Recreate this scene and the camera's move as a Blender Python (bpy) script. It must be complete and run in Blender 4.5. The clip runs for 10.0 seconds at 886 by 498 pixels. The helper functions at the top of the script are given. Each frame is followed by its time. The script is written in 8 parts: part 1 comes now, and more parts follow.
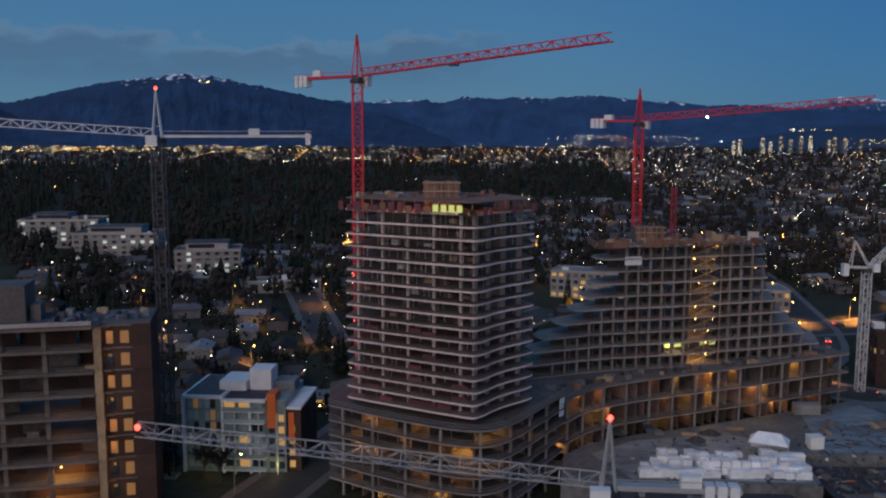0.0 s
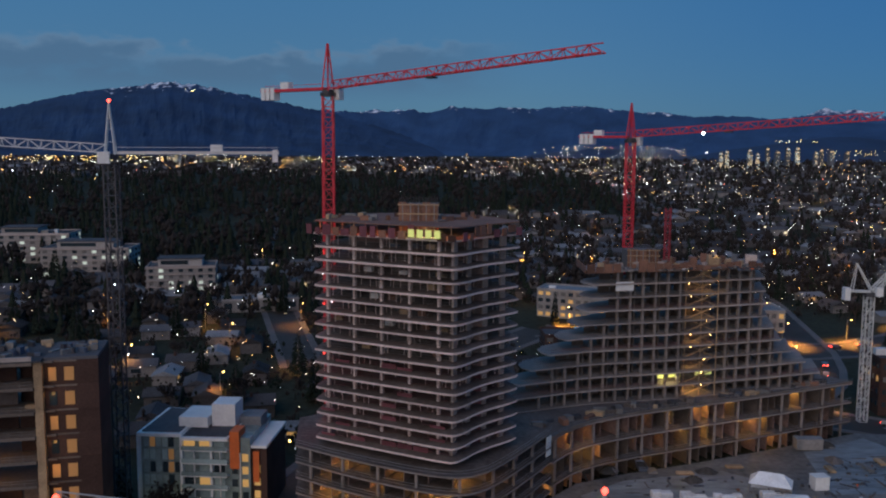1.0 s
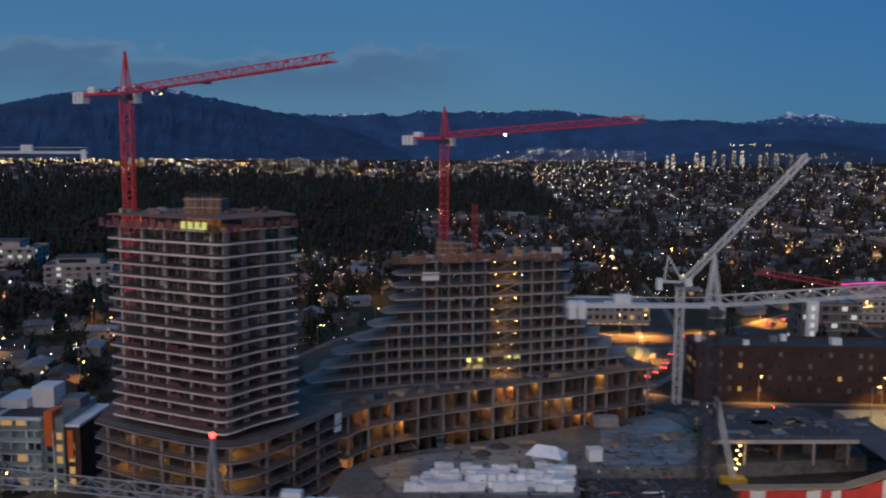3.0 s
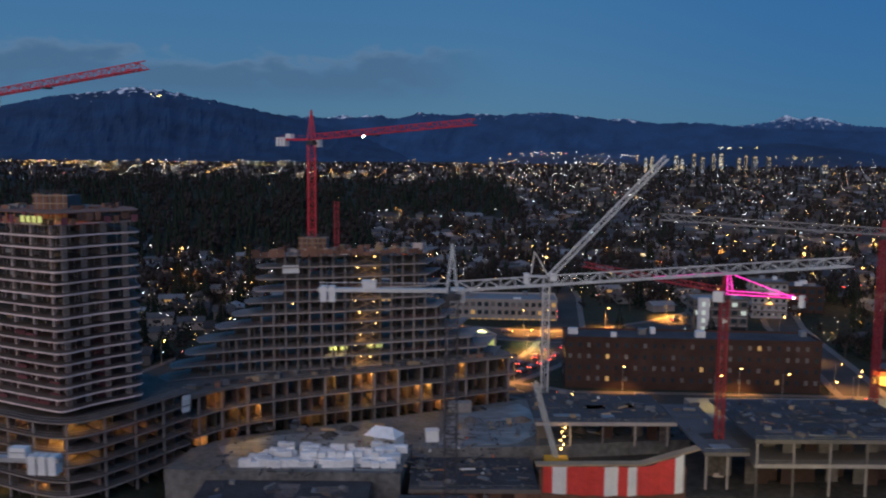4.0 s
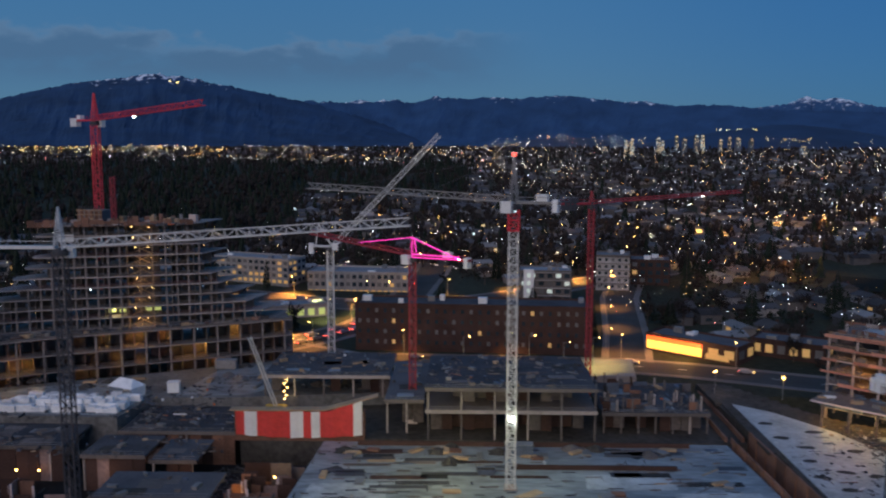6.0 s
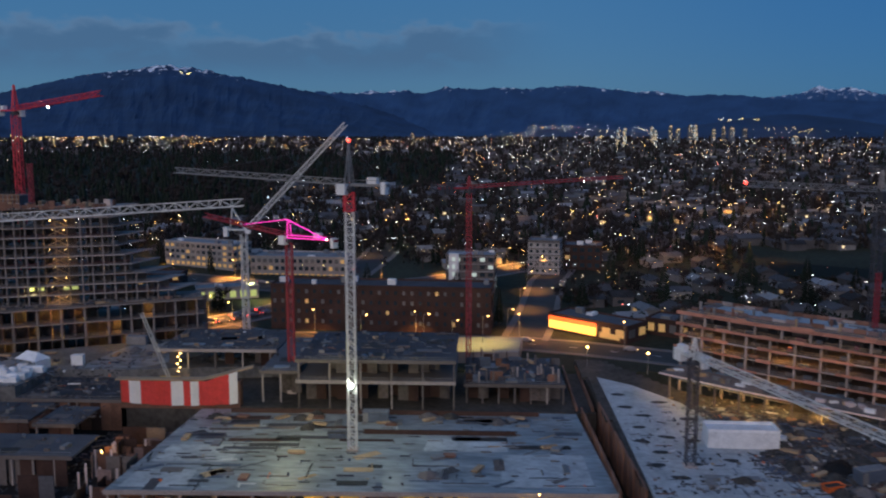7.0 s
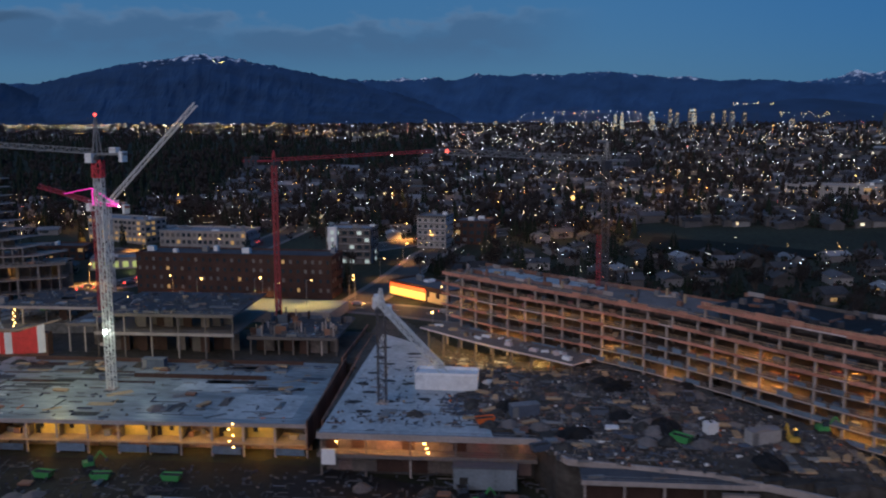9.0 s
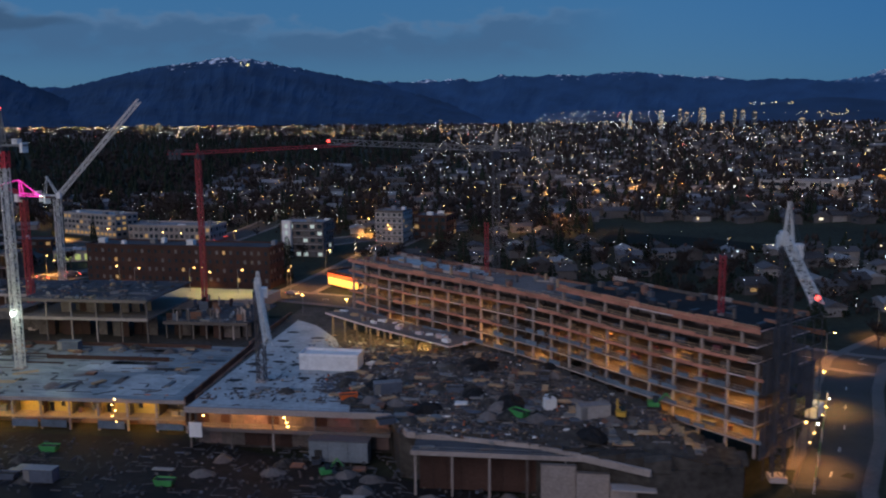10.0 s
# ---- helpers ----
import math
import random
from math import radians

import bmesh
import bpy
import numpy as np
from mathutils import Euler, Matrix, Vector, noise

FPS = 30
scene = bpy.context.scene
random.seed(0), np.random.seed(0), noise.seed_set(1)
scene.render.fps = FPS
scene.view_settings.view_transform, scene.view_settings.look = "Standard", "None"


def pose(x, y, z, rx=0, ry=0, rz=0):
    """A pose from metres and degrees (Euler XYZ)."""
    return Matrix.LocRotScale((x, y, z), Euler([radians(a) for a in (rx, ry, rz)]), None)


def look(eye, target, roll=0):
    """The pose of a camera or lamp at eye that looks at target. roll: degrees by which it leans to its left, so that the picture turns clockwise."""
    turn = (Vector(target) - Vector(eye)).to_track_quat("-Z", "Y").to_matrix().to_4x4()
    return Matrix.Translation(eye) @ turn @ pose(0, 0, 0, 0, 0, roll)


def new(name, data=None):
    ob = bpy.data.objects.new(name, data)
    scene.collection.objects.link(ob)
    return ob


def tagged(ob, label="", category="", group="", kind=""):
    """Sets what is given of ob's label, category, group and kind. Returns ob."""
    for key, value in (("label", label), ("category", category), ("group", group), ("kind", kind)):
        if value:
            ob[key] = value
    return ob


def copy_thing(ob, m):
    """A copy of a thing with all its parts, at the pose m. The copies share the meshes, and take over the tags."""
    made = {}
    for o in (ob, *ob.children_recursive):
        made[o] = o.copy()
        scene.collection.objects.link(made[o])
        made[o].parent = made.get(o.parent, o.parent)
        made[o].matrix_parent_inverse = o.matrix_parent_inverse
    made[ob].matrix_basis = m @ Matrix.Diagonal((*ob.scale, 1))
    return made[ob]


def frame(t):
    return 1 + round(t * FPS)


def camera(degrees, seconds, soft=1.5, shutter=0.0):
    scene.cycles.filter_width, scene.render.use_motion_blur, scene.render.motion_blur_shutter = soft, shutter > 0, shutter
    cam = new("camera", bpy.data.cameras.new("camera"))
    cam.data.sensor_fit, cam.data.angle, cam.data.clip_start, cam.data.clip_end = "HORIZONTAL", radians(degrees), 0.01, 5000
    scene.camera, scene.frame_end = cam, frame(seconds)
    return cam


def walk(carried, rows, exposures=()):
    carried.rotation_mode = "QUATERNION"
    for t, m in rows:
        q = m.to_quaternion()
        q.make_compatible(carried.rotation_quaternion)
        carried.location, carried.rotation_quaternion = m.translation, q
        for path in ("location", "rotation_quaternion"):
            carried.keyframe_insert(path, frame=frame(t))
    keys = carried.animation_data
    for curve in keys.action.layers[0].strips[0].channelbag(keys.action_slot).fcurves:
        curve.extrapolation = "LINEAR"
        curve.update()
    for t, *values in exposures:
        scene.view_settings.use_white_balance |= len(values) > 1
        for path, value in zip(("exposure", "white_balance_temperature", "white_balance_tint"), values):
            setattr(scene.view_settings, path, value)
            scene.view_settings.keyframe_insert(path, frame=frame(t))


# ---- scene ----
# --- camera ---
cam = camera(54.26, 10.0, 2.1, 0.4)
PATH = [
    (0.000, pose(-15.064, 19.395, 68.082, 82.901, 0, 1.424) @ pose(0, 0, 0, 0, 0, 0.104)),
    (0.500, pose(-13.108, 26.612, 68.134, 83.707, 0, 1.263) @ pose(0, 0, 0, 0, 0, 0.119)),
    (1.000, pose(-13.607, 32.920, 69.672, 83.530, 0, 0.566) @ pose(0, 0, 0, 0, 0, 0.333)),
    (1.500, pose(-10.396, 35.601, 66.638, 83.810, 0, 1.384) @ pose(0, 0, 0, 0, 0, -0.028)),
    (2.000, pose(-4.096, 29.891, 67.911, 83.639, 0, 0.326) @ pose(0, 0, 0, 0, 0, 0.201)),
    (2.500, pose(7.947, 24.994, 68.730, 83.678, 0, -0.691) @ pose(0, 0, 0, 0, 0, 0.242)),
    (3.000, pose(24.126, 18.201, 69.039, 83.770, 0, -0.965) @ pose(0, 0, 0, 0, 0, 0.310)),
    (3.500, pose(42.156, 10.726, 69.086, 83.878, 0, -0.893) @ pose(0, 0, 0, 0, 0, 0.389)),
    (4.000, pose(60.740, 4.174, 68.841, 83.930, 0, -0.620) @ pose(0, 0, 0, 0, 0, 0.447)),
    (4.500, pose(80.000, 0.000, 68.000, 83.850, 0, 0.004) @ pose(0, 0, 0, 0, 0, 0.456)),
    (5.000, pose(98.750, -5.767, 68.173, 83.550, 0, 0.391) @ pose(0, 0, 0, 0, 0, 0.345)),
    (5.500, pose(117.406, -9.660, 67.655, 83.223, 0, 0.899) @ pose(0, 0, 0, 0, 0, 0.152)),
    (6.000, pose(135.761, -15.228, 67.293, 82.898, 0, 1.443) @ pose(0, 0, 0, 0, 0, 0.094)),
    (6.500, pose(153.978, -21.486, 66.988, 82.577, 0, 2.005) @ pose(0, 0, 0, 0, 0, 0.084)),
    (7.000, pose(172.126, -27.556, 66.608, 82.284, 0, 2.582) @ pose(0, 0, 0, 0, 0, 0.003)),
    (7.500, pose(190.157, -32.956, 66.034, 82.054, 0, 3.191) @ pose(0, 0, 0, 0, 0, -0.257)),
    (8.000, pose(208.150, -37.197, 65.041, 81.828, 0, 3.854) @ pose(0, 0, 0, 0, 0, -0.357)),
    (8.500, pose(225.863, -40.994, 64.287, 81.605, 0, 4.626) @ pose(0, 0, 0, 0, 0, -0.245)),
    (9.000, pose(243.968, -44.543, 63.386, 81.479, 0, 5.523) @ pose(0, 0, 0, 0, 0, -0.296)),
    (9.500, pose(262.577, -46.546, 61.590, 81.564, 0, 6.681) @ pose(0, 0, 0, 0, 0, -0.649)),
    (10.000, pose(279.984, -48.966, 60.642, 81.605, 0, 7.615) @ pose(0, 0, 0, 0, 0, -0.564)),
]
EXPOSURES = [(0.0, 0.08, 6660, 6), (1.4, 0.1, 6650, 6), (2.5, 0.1, 6600, 6), (4.0, 0.04, 6440, 7), (6.0, 0.01, 6280, 8), (8.0, -0.04, 6080, 8), (10.0, -0.13, 5930, 8)]
walk(cam, PATH, EXPOSURES)

# --- world and light ---
world = bpy.data.worlds.new("dusk_sky")
scene.world = world
world.use_nodes = True
wn, wl = world.node_tree.nodes, world.node_tree.links
wn.clear()
w_out = wn.new("ShaderNodeOutputWorld")
w_bg = wn.new("ShaderNodeBackground")
w_sky = wn.new("ShaderNodeTexSky")
w_sky.sky_type = "NISHITA"
w_sky.sun_disc = False
w_sky.sun_elevation = radians(18.0)
w_sky.sun_rotation = radians(250)
w_sky.altitude = 60
w_sky.air_density = 1.0
w_sky.dust_density = 0.3
w_sky.ozone_density = 3.0
w_tint = wn.new("ShaderNodeMixRGB")
w_tint.blend_type = "MULTIPLY"
w_tint.inputs[0].default_value = 1.0
w_tint.inputs[2].default_value = (0.62, 0.93, 1.34, 1)
wl.new(w_sky.outputs[0], w_tint.inputs[1])
w_co = wn.new("ShaderNodeTexCoord")
w_sep = wn.new("ShaderNodeSeparateXYZ")
wl.new(w_co.outputs["Generated"], w_sep.inputs[0])
w_up = wn.new("ShaderNodeMapRange")
w_up.inputs["From Min"].default_value, w_up.inputs["From Max"].default_value = 0.03, 0.3
wl.new(w_sep.outputs[2], w_up.inputs["Value"])
w_grad = wn.new("ShaderNodeMixRGB")
w_grad.inputs[1].default_value, w_grad.inputs[2].default_value = (1.1, 2.75, 5.05, 1), (0.6, 2.85, 6.45, 1)
wl.new(w_up.outputs[0], w_grad.inputs[0])
w_blue = wn.new("ShaderNodeMixRGB")
w_blue.inputs[0].default_value = 0.72
wl.new(w_tint.outputs[0], w_blue.inputs[1])
wl.new(w_grad.outputs[0], w_blue.inputs[2])
# thin cloud bank low over the mountains, with ragged lighter tops
def w_math(op, a, b=0.0, c=None):
    q = wn.new("ShaderNodeMath")
    q.operation = op
    for k, v in enumerate((a, b) if c is None else (a, b, c)):
        if isinstance(v, (int, float)):
            q.inputs[k].default_value = v
        else:
            wl.new(v, q.inputs[k])
    return q.outputs[0]


def w_range(v, lo, hi, a=0.0, b=1.0):
    q = wn.new("ShaderNodeMapRange")
    q.interpolation_type = "SMOOTHSTEP"
    for k, x in zip(("From Min", "From Max", "To Min", "To Max"), (lo, hi, a, b)):
        q.inputs[k].default_value = x
    wl.new(v, q.inputs["Value"])
    return q.outputs[0]


def w_noise(scale, detail, stretch):
    q, g = wn.new("ShaderNodeTexNoise"), wn.new("ShaderNodeMapping")
    g.inputs["Scale"].default_value = (1.0, 1.0, stretch)
    wl.new(w_co.outputs["Generated"], g.inputs[0])
    wl.new(g.outputs[0], q.inputs["Vector"])
    q.inputs["Scale"].default_value, q.inputs["Detail"].default_value = scale, detail
    return q.outputs[0]


w_el, w_az = w_sep.outputs[2], w_sep.outputs[0]
w_lump, w_fine = w_noise(5.0, 5, 0.6), w_noise(20.0, 8, 2.2)
w_top = w_math("ADD", w_math("MULTIPLY_ADD", w_lump, 0.05, 0.076), w_math("MULTIPLY_ADD", w_fine, 0.06, -0.015))
w_under = w_math("SUBTRACT", w_top, w_el)
w_body = w_math("MULTIPLY", w_range(w_under, -0.001, 0.011), w_range(w_el, 0.05, 0.085))
w_thin = w_math("MULTIPLY", w_body, w_range(w_fine, 0.28, 0.52, 0.55, 1.0))
w_fac = w_math("MULTIPLY", w_math("MULTIPLY", w_thin, w_range(w_az, 0.1, -0.06)), 0.75)
w_ccol = wn.new("ShaderNodeMixRGB")
w_ccol.inputs[1].default_value, w_ccol.inputs[2].default_value = (2.2, 3.6, 5.7, 1), (1.2, 2.35, 4.2, 1)
wl.new(w_range(w_under, 0.002, 0.02), w_ccol.inputs[0])
w_mix = wn.new("ShaderNodeMixRGB")
wl.new(w_fac, w_mix.inputs[0])
w_east = wn.new("ShaderNodeMixRGB")
w_east.blend_type = "MULTIPLY"
w_east.inputs[2].default_value = (0.56, 0.75, 0.9, 1)
wl.new(w_range(w_az, 0.0, 0.5), w_east.inputs[0])
wl.new(w_blue.outputs[0], w_east.inputs[1])
wl.new(w_east.outputs[0], w_mix.inputs[1])
wl.new(w_ccol.outputs[0], w_mix.inputs[2])
# one small dark cloud apart from the bank
w_dx = w_math("MULTIPLY", w_math("ADD", w_az, 0.57), 14.0)
w_dz = w_math("MULTIPLY", w_math("SUBTRACT", w_el, w_math("MULTIPLY_ADD", w_fine, 0.02, 0.094)), 110.0)
w_far = w_math("ADD", w_math("MULTIPLY", w_dx, w_dx), w_math("MULTIPLY", w_dz, w_dz))
w_small = wn.new("ShaderNodeMixRGB")
w_small.inputs[2].default_value = (0.9, 1.75, 3.1, 1)
wl.new(w_math("MULTIPLY", w_range(w_far, 1.5, 0.3), 0.75), w_small.inputs[0])
wl.new(w_mix.outputs[0], w_small.inputs[1])
wl.new(w_small.outputs[0], w_bg.inputs[0])
w_bg.inputs[1].default_value = 0.057
wl.new(w_bg.outputs[0], w_out.inputs[0])

sun_data = bpy.data.lights.new("afterglow_sun", "SUN")
sun_data.energy, sun_data.angle, sun_data.color = 1.15, radians(60), (1.0, 0.77, 0.67)
sun = new("afterglow_sun", sun_data)
sun.matrix_world = look((-50, -160, 150), (60, 120, 0))


# --- materials ---
def mat(name, rgb, rough=0.8, metal=0.0, var=0.3, big=0.06, fine=1.6, bump=0.2, rand=0.0, stretch=None):
    m = bpy.data.materials.new(name)
    m.use_nodes = True
    n, l = m.node_tree.nodes, m.node_tree.links
    b = n["Principled BSDF"]
    b.inputs["Roughness"].default_value, b.inputs["Metallic"].default_value = rough, metal
    geo = n.new("ShaderNodeNewGeometry")
    n1, n2 = n.new("ShaderNodeTexNoise"), n.new("ShaderNodeTexNoise")
    n1.inputs["Scale"].default_value, n1.inputs["Detail"].default_value = big, 5
    n2.inputs["Scale"].default_value, n2.inputs["Detail"].default_value = fine, 6
    place = geo.outputs["Position"]
    if stretch:
        mp = n.new("ShaderNodeMapping")
        mp.inputs["Scale"].default_value = stretch
        l.new(place, mp.inputs[0])
        place = mp.outputs[0]
    for q in (n1, n2):
        l.new(place, q.inputs["Vector"])
    add = n.new("ShaderNodeMath")
    add.operation = "ADD"
    l.new(n1.outputs[0], add.inputs[0])
    l.new(n2.outputs[0], add.inputs[1])
    last = add
    if rand:
        info = n.new("ShaderNodeObjectInfo")
        mul = n.new("ShaderNodeMath")
        mul.operation = "MULTIPLY_ADD"
        mul.inputs[1].default_value, mul.inputs[2].default_value = rand * 2, -rand
        l.new(info.outputs["Random"], mul.inputs[0])
        add2 = n.new("ShaderNodeMath")
        l.new(add.outputs[0], add2.inputs[0])
        l.new(mul.outputs[0], add2.inputs[1])
        last = add2
    rng = n.new("ShaderNodeMapRange")
    rng.inputs["From Min"].default_value, rng.inputs["From Max"].default_value = 0.55, 1.45
    l.new(last.outputs[0], rng.inputs["Value"])
    ramp = n.new("ShaderNodeMix")
    ramp.data_type = "RGBA"
    dark = [c * (1 - var) for c in rgb]
    lite = [min(1, c * (1 + var)) for c in rgb]
    ramp.inputs["A"].default_value, ramp.inputs["B"].default_value = (*dark, 1), (*lite, 1)
    l.new(rng.outputs[0], ramp.inputs["Factor"])
    l.new(ramp.outputs["Result"], b.inputs["Base Color"])
    if bump:
        bp = n.new("ShaderNodeBump")
        bp.inputs["Strength"].default_value, bp.inputs["Distance"].default_value = bump, 0.05
        l.new(n2.outputs[0], bp.inputs["Height"])
        l.new(bp.outputs[0], b.inputs["Normal"])
    return m


def glow(name, rgb, strength, sampled=False):
    m = bpy.data.materials.new(name)
    m.use_nodes = True
    b = m.node_tree.nodes["Principled BSDF"]
    b.inputs["Base Color"].default_value = (*[0.5 * c for c in rgb], 1)
    b.inputs["Emission Color"].default_value = (*rgb, 1)
    b.inputs["Emission Strength"].default_value = strength
    m.cycles.emission_sampling = "AUTO" if sampled else "NONE"
    return m


def glow_mixed(name, stops, strength):
    """Lamps of several colours and powers, one per island of the mesh."""
    m = bpy.data.materials.new(name)
    m.use_nodes = True
    n, l = m.node_tree.nodes, m.node_tree.links
    b = n["Principled BSDF"]
    geo = n.new("ShaderNodeNewGeometry")
    r = n.new("ShaderNodeValToRGB")
    r.color_ramp.interpolation = "CONSTANT"
    r.color_ramp.elements[0].position, r.color_ramp.elements[0].color = 0, (*stops[0][1], 1)
    r.color_ramp.elements[1].position, r.color_ramp.elements[1].color = stops[1][0], (*stops[1][1], 1)
    for p, c in stops[2:]:
        r.color_ramp.elements.new(p).color = (*c, 1)
    l.new(geo.outputs["Random Per Island"], r.inputs[0])
    l.new(r.outputs[0], b.inputs["Emission Color"])
    b.inputs["Base Color"].default_value = (0.2, 0.2, 0.2, 1)
    b.inputs["Emission Strength"].default_value = strength
    m.cycles.emission_sampling = "NONE"
    return m


CONCRETE = mat("concrete", (0.42, 0.345, 0.31), 0.85, 0, 0.35, 0.12, 2.0, 0.3, 0.25)
# dirty floor concrete, darkened further for the shade between storeys
FLOOR = mat("dirty_shaded_floor_concrete", (0.15, 0.125, 0.115), 0.75, 0, 0.5, 0.15, 1.2, 0.3, 0.2)
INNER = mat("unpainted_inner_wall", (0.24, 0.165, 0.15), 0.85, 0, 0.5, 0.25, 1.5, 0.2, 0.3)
# darker copy of the concrete; on inner walls and columns it paints in shade
CONCRETE_DARK = mat("dark_concrete", (0.13, 0.11, 0.1), 0.7, 0, 0.4, 0.1, 1.5, 0.3, 0.2)
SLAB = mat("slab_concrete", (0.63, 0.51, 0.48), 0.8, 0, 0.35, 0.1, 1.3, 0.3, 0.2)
DECK = mat("wet_deck_concrete", (0.18, 0.2, 0.215), 0.42, 0, 0.9, 0.14, 0.55, 0.15, 0.1, (0.55, 1.6, 1))
PLY = mat("plywood_formwork", (0.2, 0.1, 0.066), 0.8, 0, 0.45, 0.3, 2.5, 0.3, 0.35)
EDGE_PLY = mat("orange_edge_boards", (0.46, 0.2, 0.135), 0.8, 0, 0.4, 0.3, 2.5, 0.3, 0.3)
TIMBER = mat("raw_timber", (0.42, 0.29, 0.17), 0.8, 0, 0.4, 0.4, 4.0, 0.3, 0.3)
RED_STEEL = mat("red_painted_steel", (0.62, 0.03, 0.05), 0.45, 0.1, 0.25, 0.3, 3.0, 0.1, 0.1)
WHITE_STEEL = mat("white_painted_steel", (0.62, 0.62, 0.6), 0.5, 0.1, 0.25, 0.3, 3.0, 0.1, 0.1)
GREY_STEEL = mat("grey_steel", (0.24, 0.235, 0.23), 0.5, 0.4, 0.3, 0.3, 3.0, 0.1, 0.1)
DARK_STEEL = mat("dark_steel", (0.07, 0.07, 0.08), 0.55, 0.4, 0.3, 0.3, 3.0, 0.1, 0.1)
WHITE_PANEL = mat("white_panel", (0.75, 0.75, 0.74), 0.6, 0, 0.15, 0.3, 2.0, 0.1, 0.1)
TEAL_WALL = mat("teal_curtain_wall", (0.2, 0.25, 0.245), 0.2, 0, 0.4, 0.2, 0.8, 0.05)
TARP = mat("white_tarpaulin", (0.86, 0.87, 0.88), 0.45, 0, 0.3, 0.5, 2.5, 0.5, 0.3)
NET = mat("red_safety_netting", (0.17, 0.06, 0.075), 0.9, 0, 0.4, 0.4, 4.0, 0.1, 0.3)
NET_DARK = mat("dark_scaffold_netting", (0.09, 0.085, 0.09), 0.9, 0, 0.4, 0.3, 4.0, 0.2, 0.2)
RED_CANVAS = mat("red_canvas", (0.62, 0.05, 0.04), 0.7, 0, 0.25, 0.3, 1.5, 0.4)
WHITE_CANVAS = mat("white_canvas", (0.75, 0.73, 0.71), 0.7, 0, 0.15, 0.3, 1.5, 0.4)
ORANGE_PAINT = mat("orange_cladding", (0.65, 0.14, 0.03), 0.6, 0, 0.2, 0.3, 2.0, 0.1)
BRICK = mat("brown_brick", (0.07, 0.042, 0.035), 0.85, 0, 0.4, 0.2, 3.0, 0.3, 0.2)
STUCCO = mat("pale_stucco", (0.32, 0.3, 0.285), 0.85, 0, 0.3, 0.2, 2.0, 0.2, 0.4)
HOUSE_WALL = mat("weathered_house_boards", (0.21, 0.2, 0.195), 0.85, 0, 0.4, 0.2, 2.0, 0.2, 0.4)
SHINGLE = mat("dark_roof_shingles", (0.055, 0.053, 0.055), 0.85, 0, 0.5, 0.2, 3.0, 0.3, 0.4)
CONCRETE_GREY = mat("grey_concrete", (0.36, 0.31, 0.285), 0.85, 0, 0.35, 0.12, 2.0, 0.3, 0.25)
ROOFING = mat("roofing_felt", (0.085, 0.085, 0.093), 0.85, 0, 0.45, 0.15, 2.0, 0.3, 0.4)
ROOF_PALE = mat("pale_roofing", (0.2, 0.21, 0.225), 0.7, 0, 0.4, 0.15, 2.0, 0.3, 0.3)
ASPHALT = mat("asphalt", (0.06, 0.058, 0.056), 0.75, 0, 0.4, 0.1, 3.0, 0.3)
GROUND = mat("ground_soil_and_grass", (0.035, 0.038, 0.026), 0.95, 0, 0.6, 0.02, 0.5, 0.5)
GRASS = mat("dark_grass_field", (0.012, 0.013, 0.009), 0.95, 0, 0.4, 0.03, 0.9, 0.4)
MUD = mat("building_site_mud", (0.06, 0.055, 0.05), 0.75, 0, 0.75, 0.11, 0.8, 0.6)
PALE_MUD = mat("pale_trodden_mud", (0.14, 0.138, 0.135), 0.6, 0, 0.75, 0.11, 0.8, 0.5)
DARK_MUD = mat("dark_wet_mud", (0.019, 0.018, 0.018), 0.7, 0, 0.7, 0.12, 0.9, 0.6)
# the red crane steel again, its lack of light put into a darker colour
UNLIT_RED = mat("unlit_red_steel", (0.3, 0.028, 0.04), 0.55, 0.1, 0.3, 0.3, 3.0, 0.1, 0.1)
LEAF = mat("conifer_foliage", (0.018, 0.025, 0.017), 0.9, 0, 0.5, 0.1, 1.5, 0.3, 0.4)
TWIG = mat("bare_winter_crowns", (0.036, 0.03, 0.027), 0.95, 0, 0.5, 0.1, 1.5, 0.3, 0.4)
BARK = mat("bark", (0.07, 0.05, 0.04), 0.9, 0, 0.4, 0.3, 4.0, 0.4)
TEAL_GLASS = mat("pale_teal_glazing", (0.27, 0.34, 0.335), 0.25, 0, 0.35, 0.3, 2.0, 0, 0.4)
GLASS = mat("dark_glass", (0.03, 0.045, 0.055), 0.08, 0, 0.3, 0.3, 2.0, 0, 0.3)
GREEN_PAINT = mat("green_plant_paint", (0.06, 0.28, 0.08), 0.5, 0, 0.3, 0.3, 2.0, 0.1)
YELLOW_PAINT = mat("yellow_plant_paint", (0.55, 0.33, 0.04), 0.5, 0, 0.3, 0.3, 2.0, 0.1)
BLUE_SHEET = mat("blue_sheet", (0.08, 0.1, 0.14), 0.6, 0, 0.4, 0.4, 2.0, 0.3)
PAINT_LINE = mat("road_marking_paint", (0.6, 0.6, 0.58), 0.6, 0, 0.3, 0.5, 2.0, 0.1)
CARPAINT = mat("car_paint", (0.2, 0.2, 0.22), 0.3, 0.2, 0.3, 0.3, 2.0, 0, 0.5)
WEATHERED = mat("weathered_concrete", (0.25, 0.215, 0.2), 0.85, 0, 0.4, 0.12, 2.0, 0.3, 0.25)
MEMBRANE = mat("black_roof_membrane", (0.03, 0.031, 0.034), 0.85, 0, 0.5, 0.15, 2.0, 0.3, 0.2)
FRESH = mat("fresh_pale_concrete", (0.36, 0.385, 0.4), 0.5, 0, 0.5, 0.2, 0.9, 0.15, 0.1)
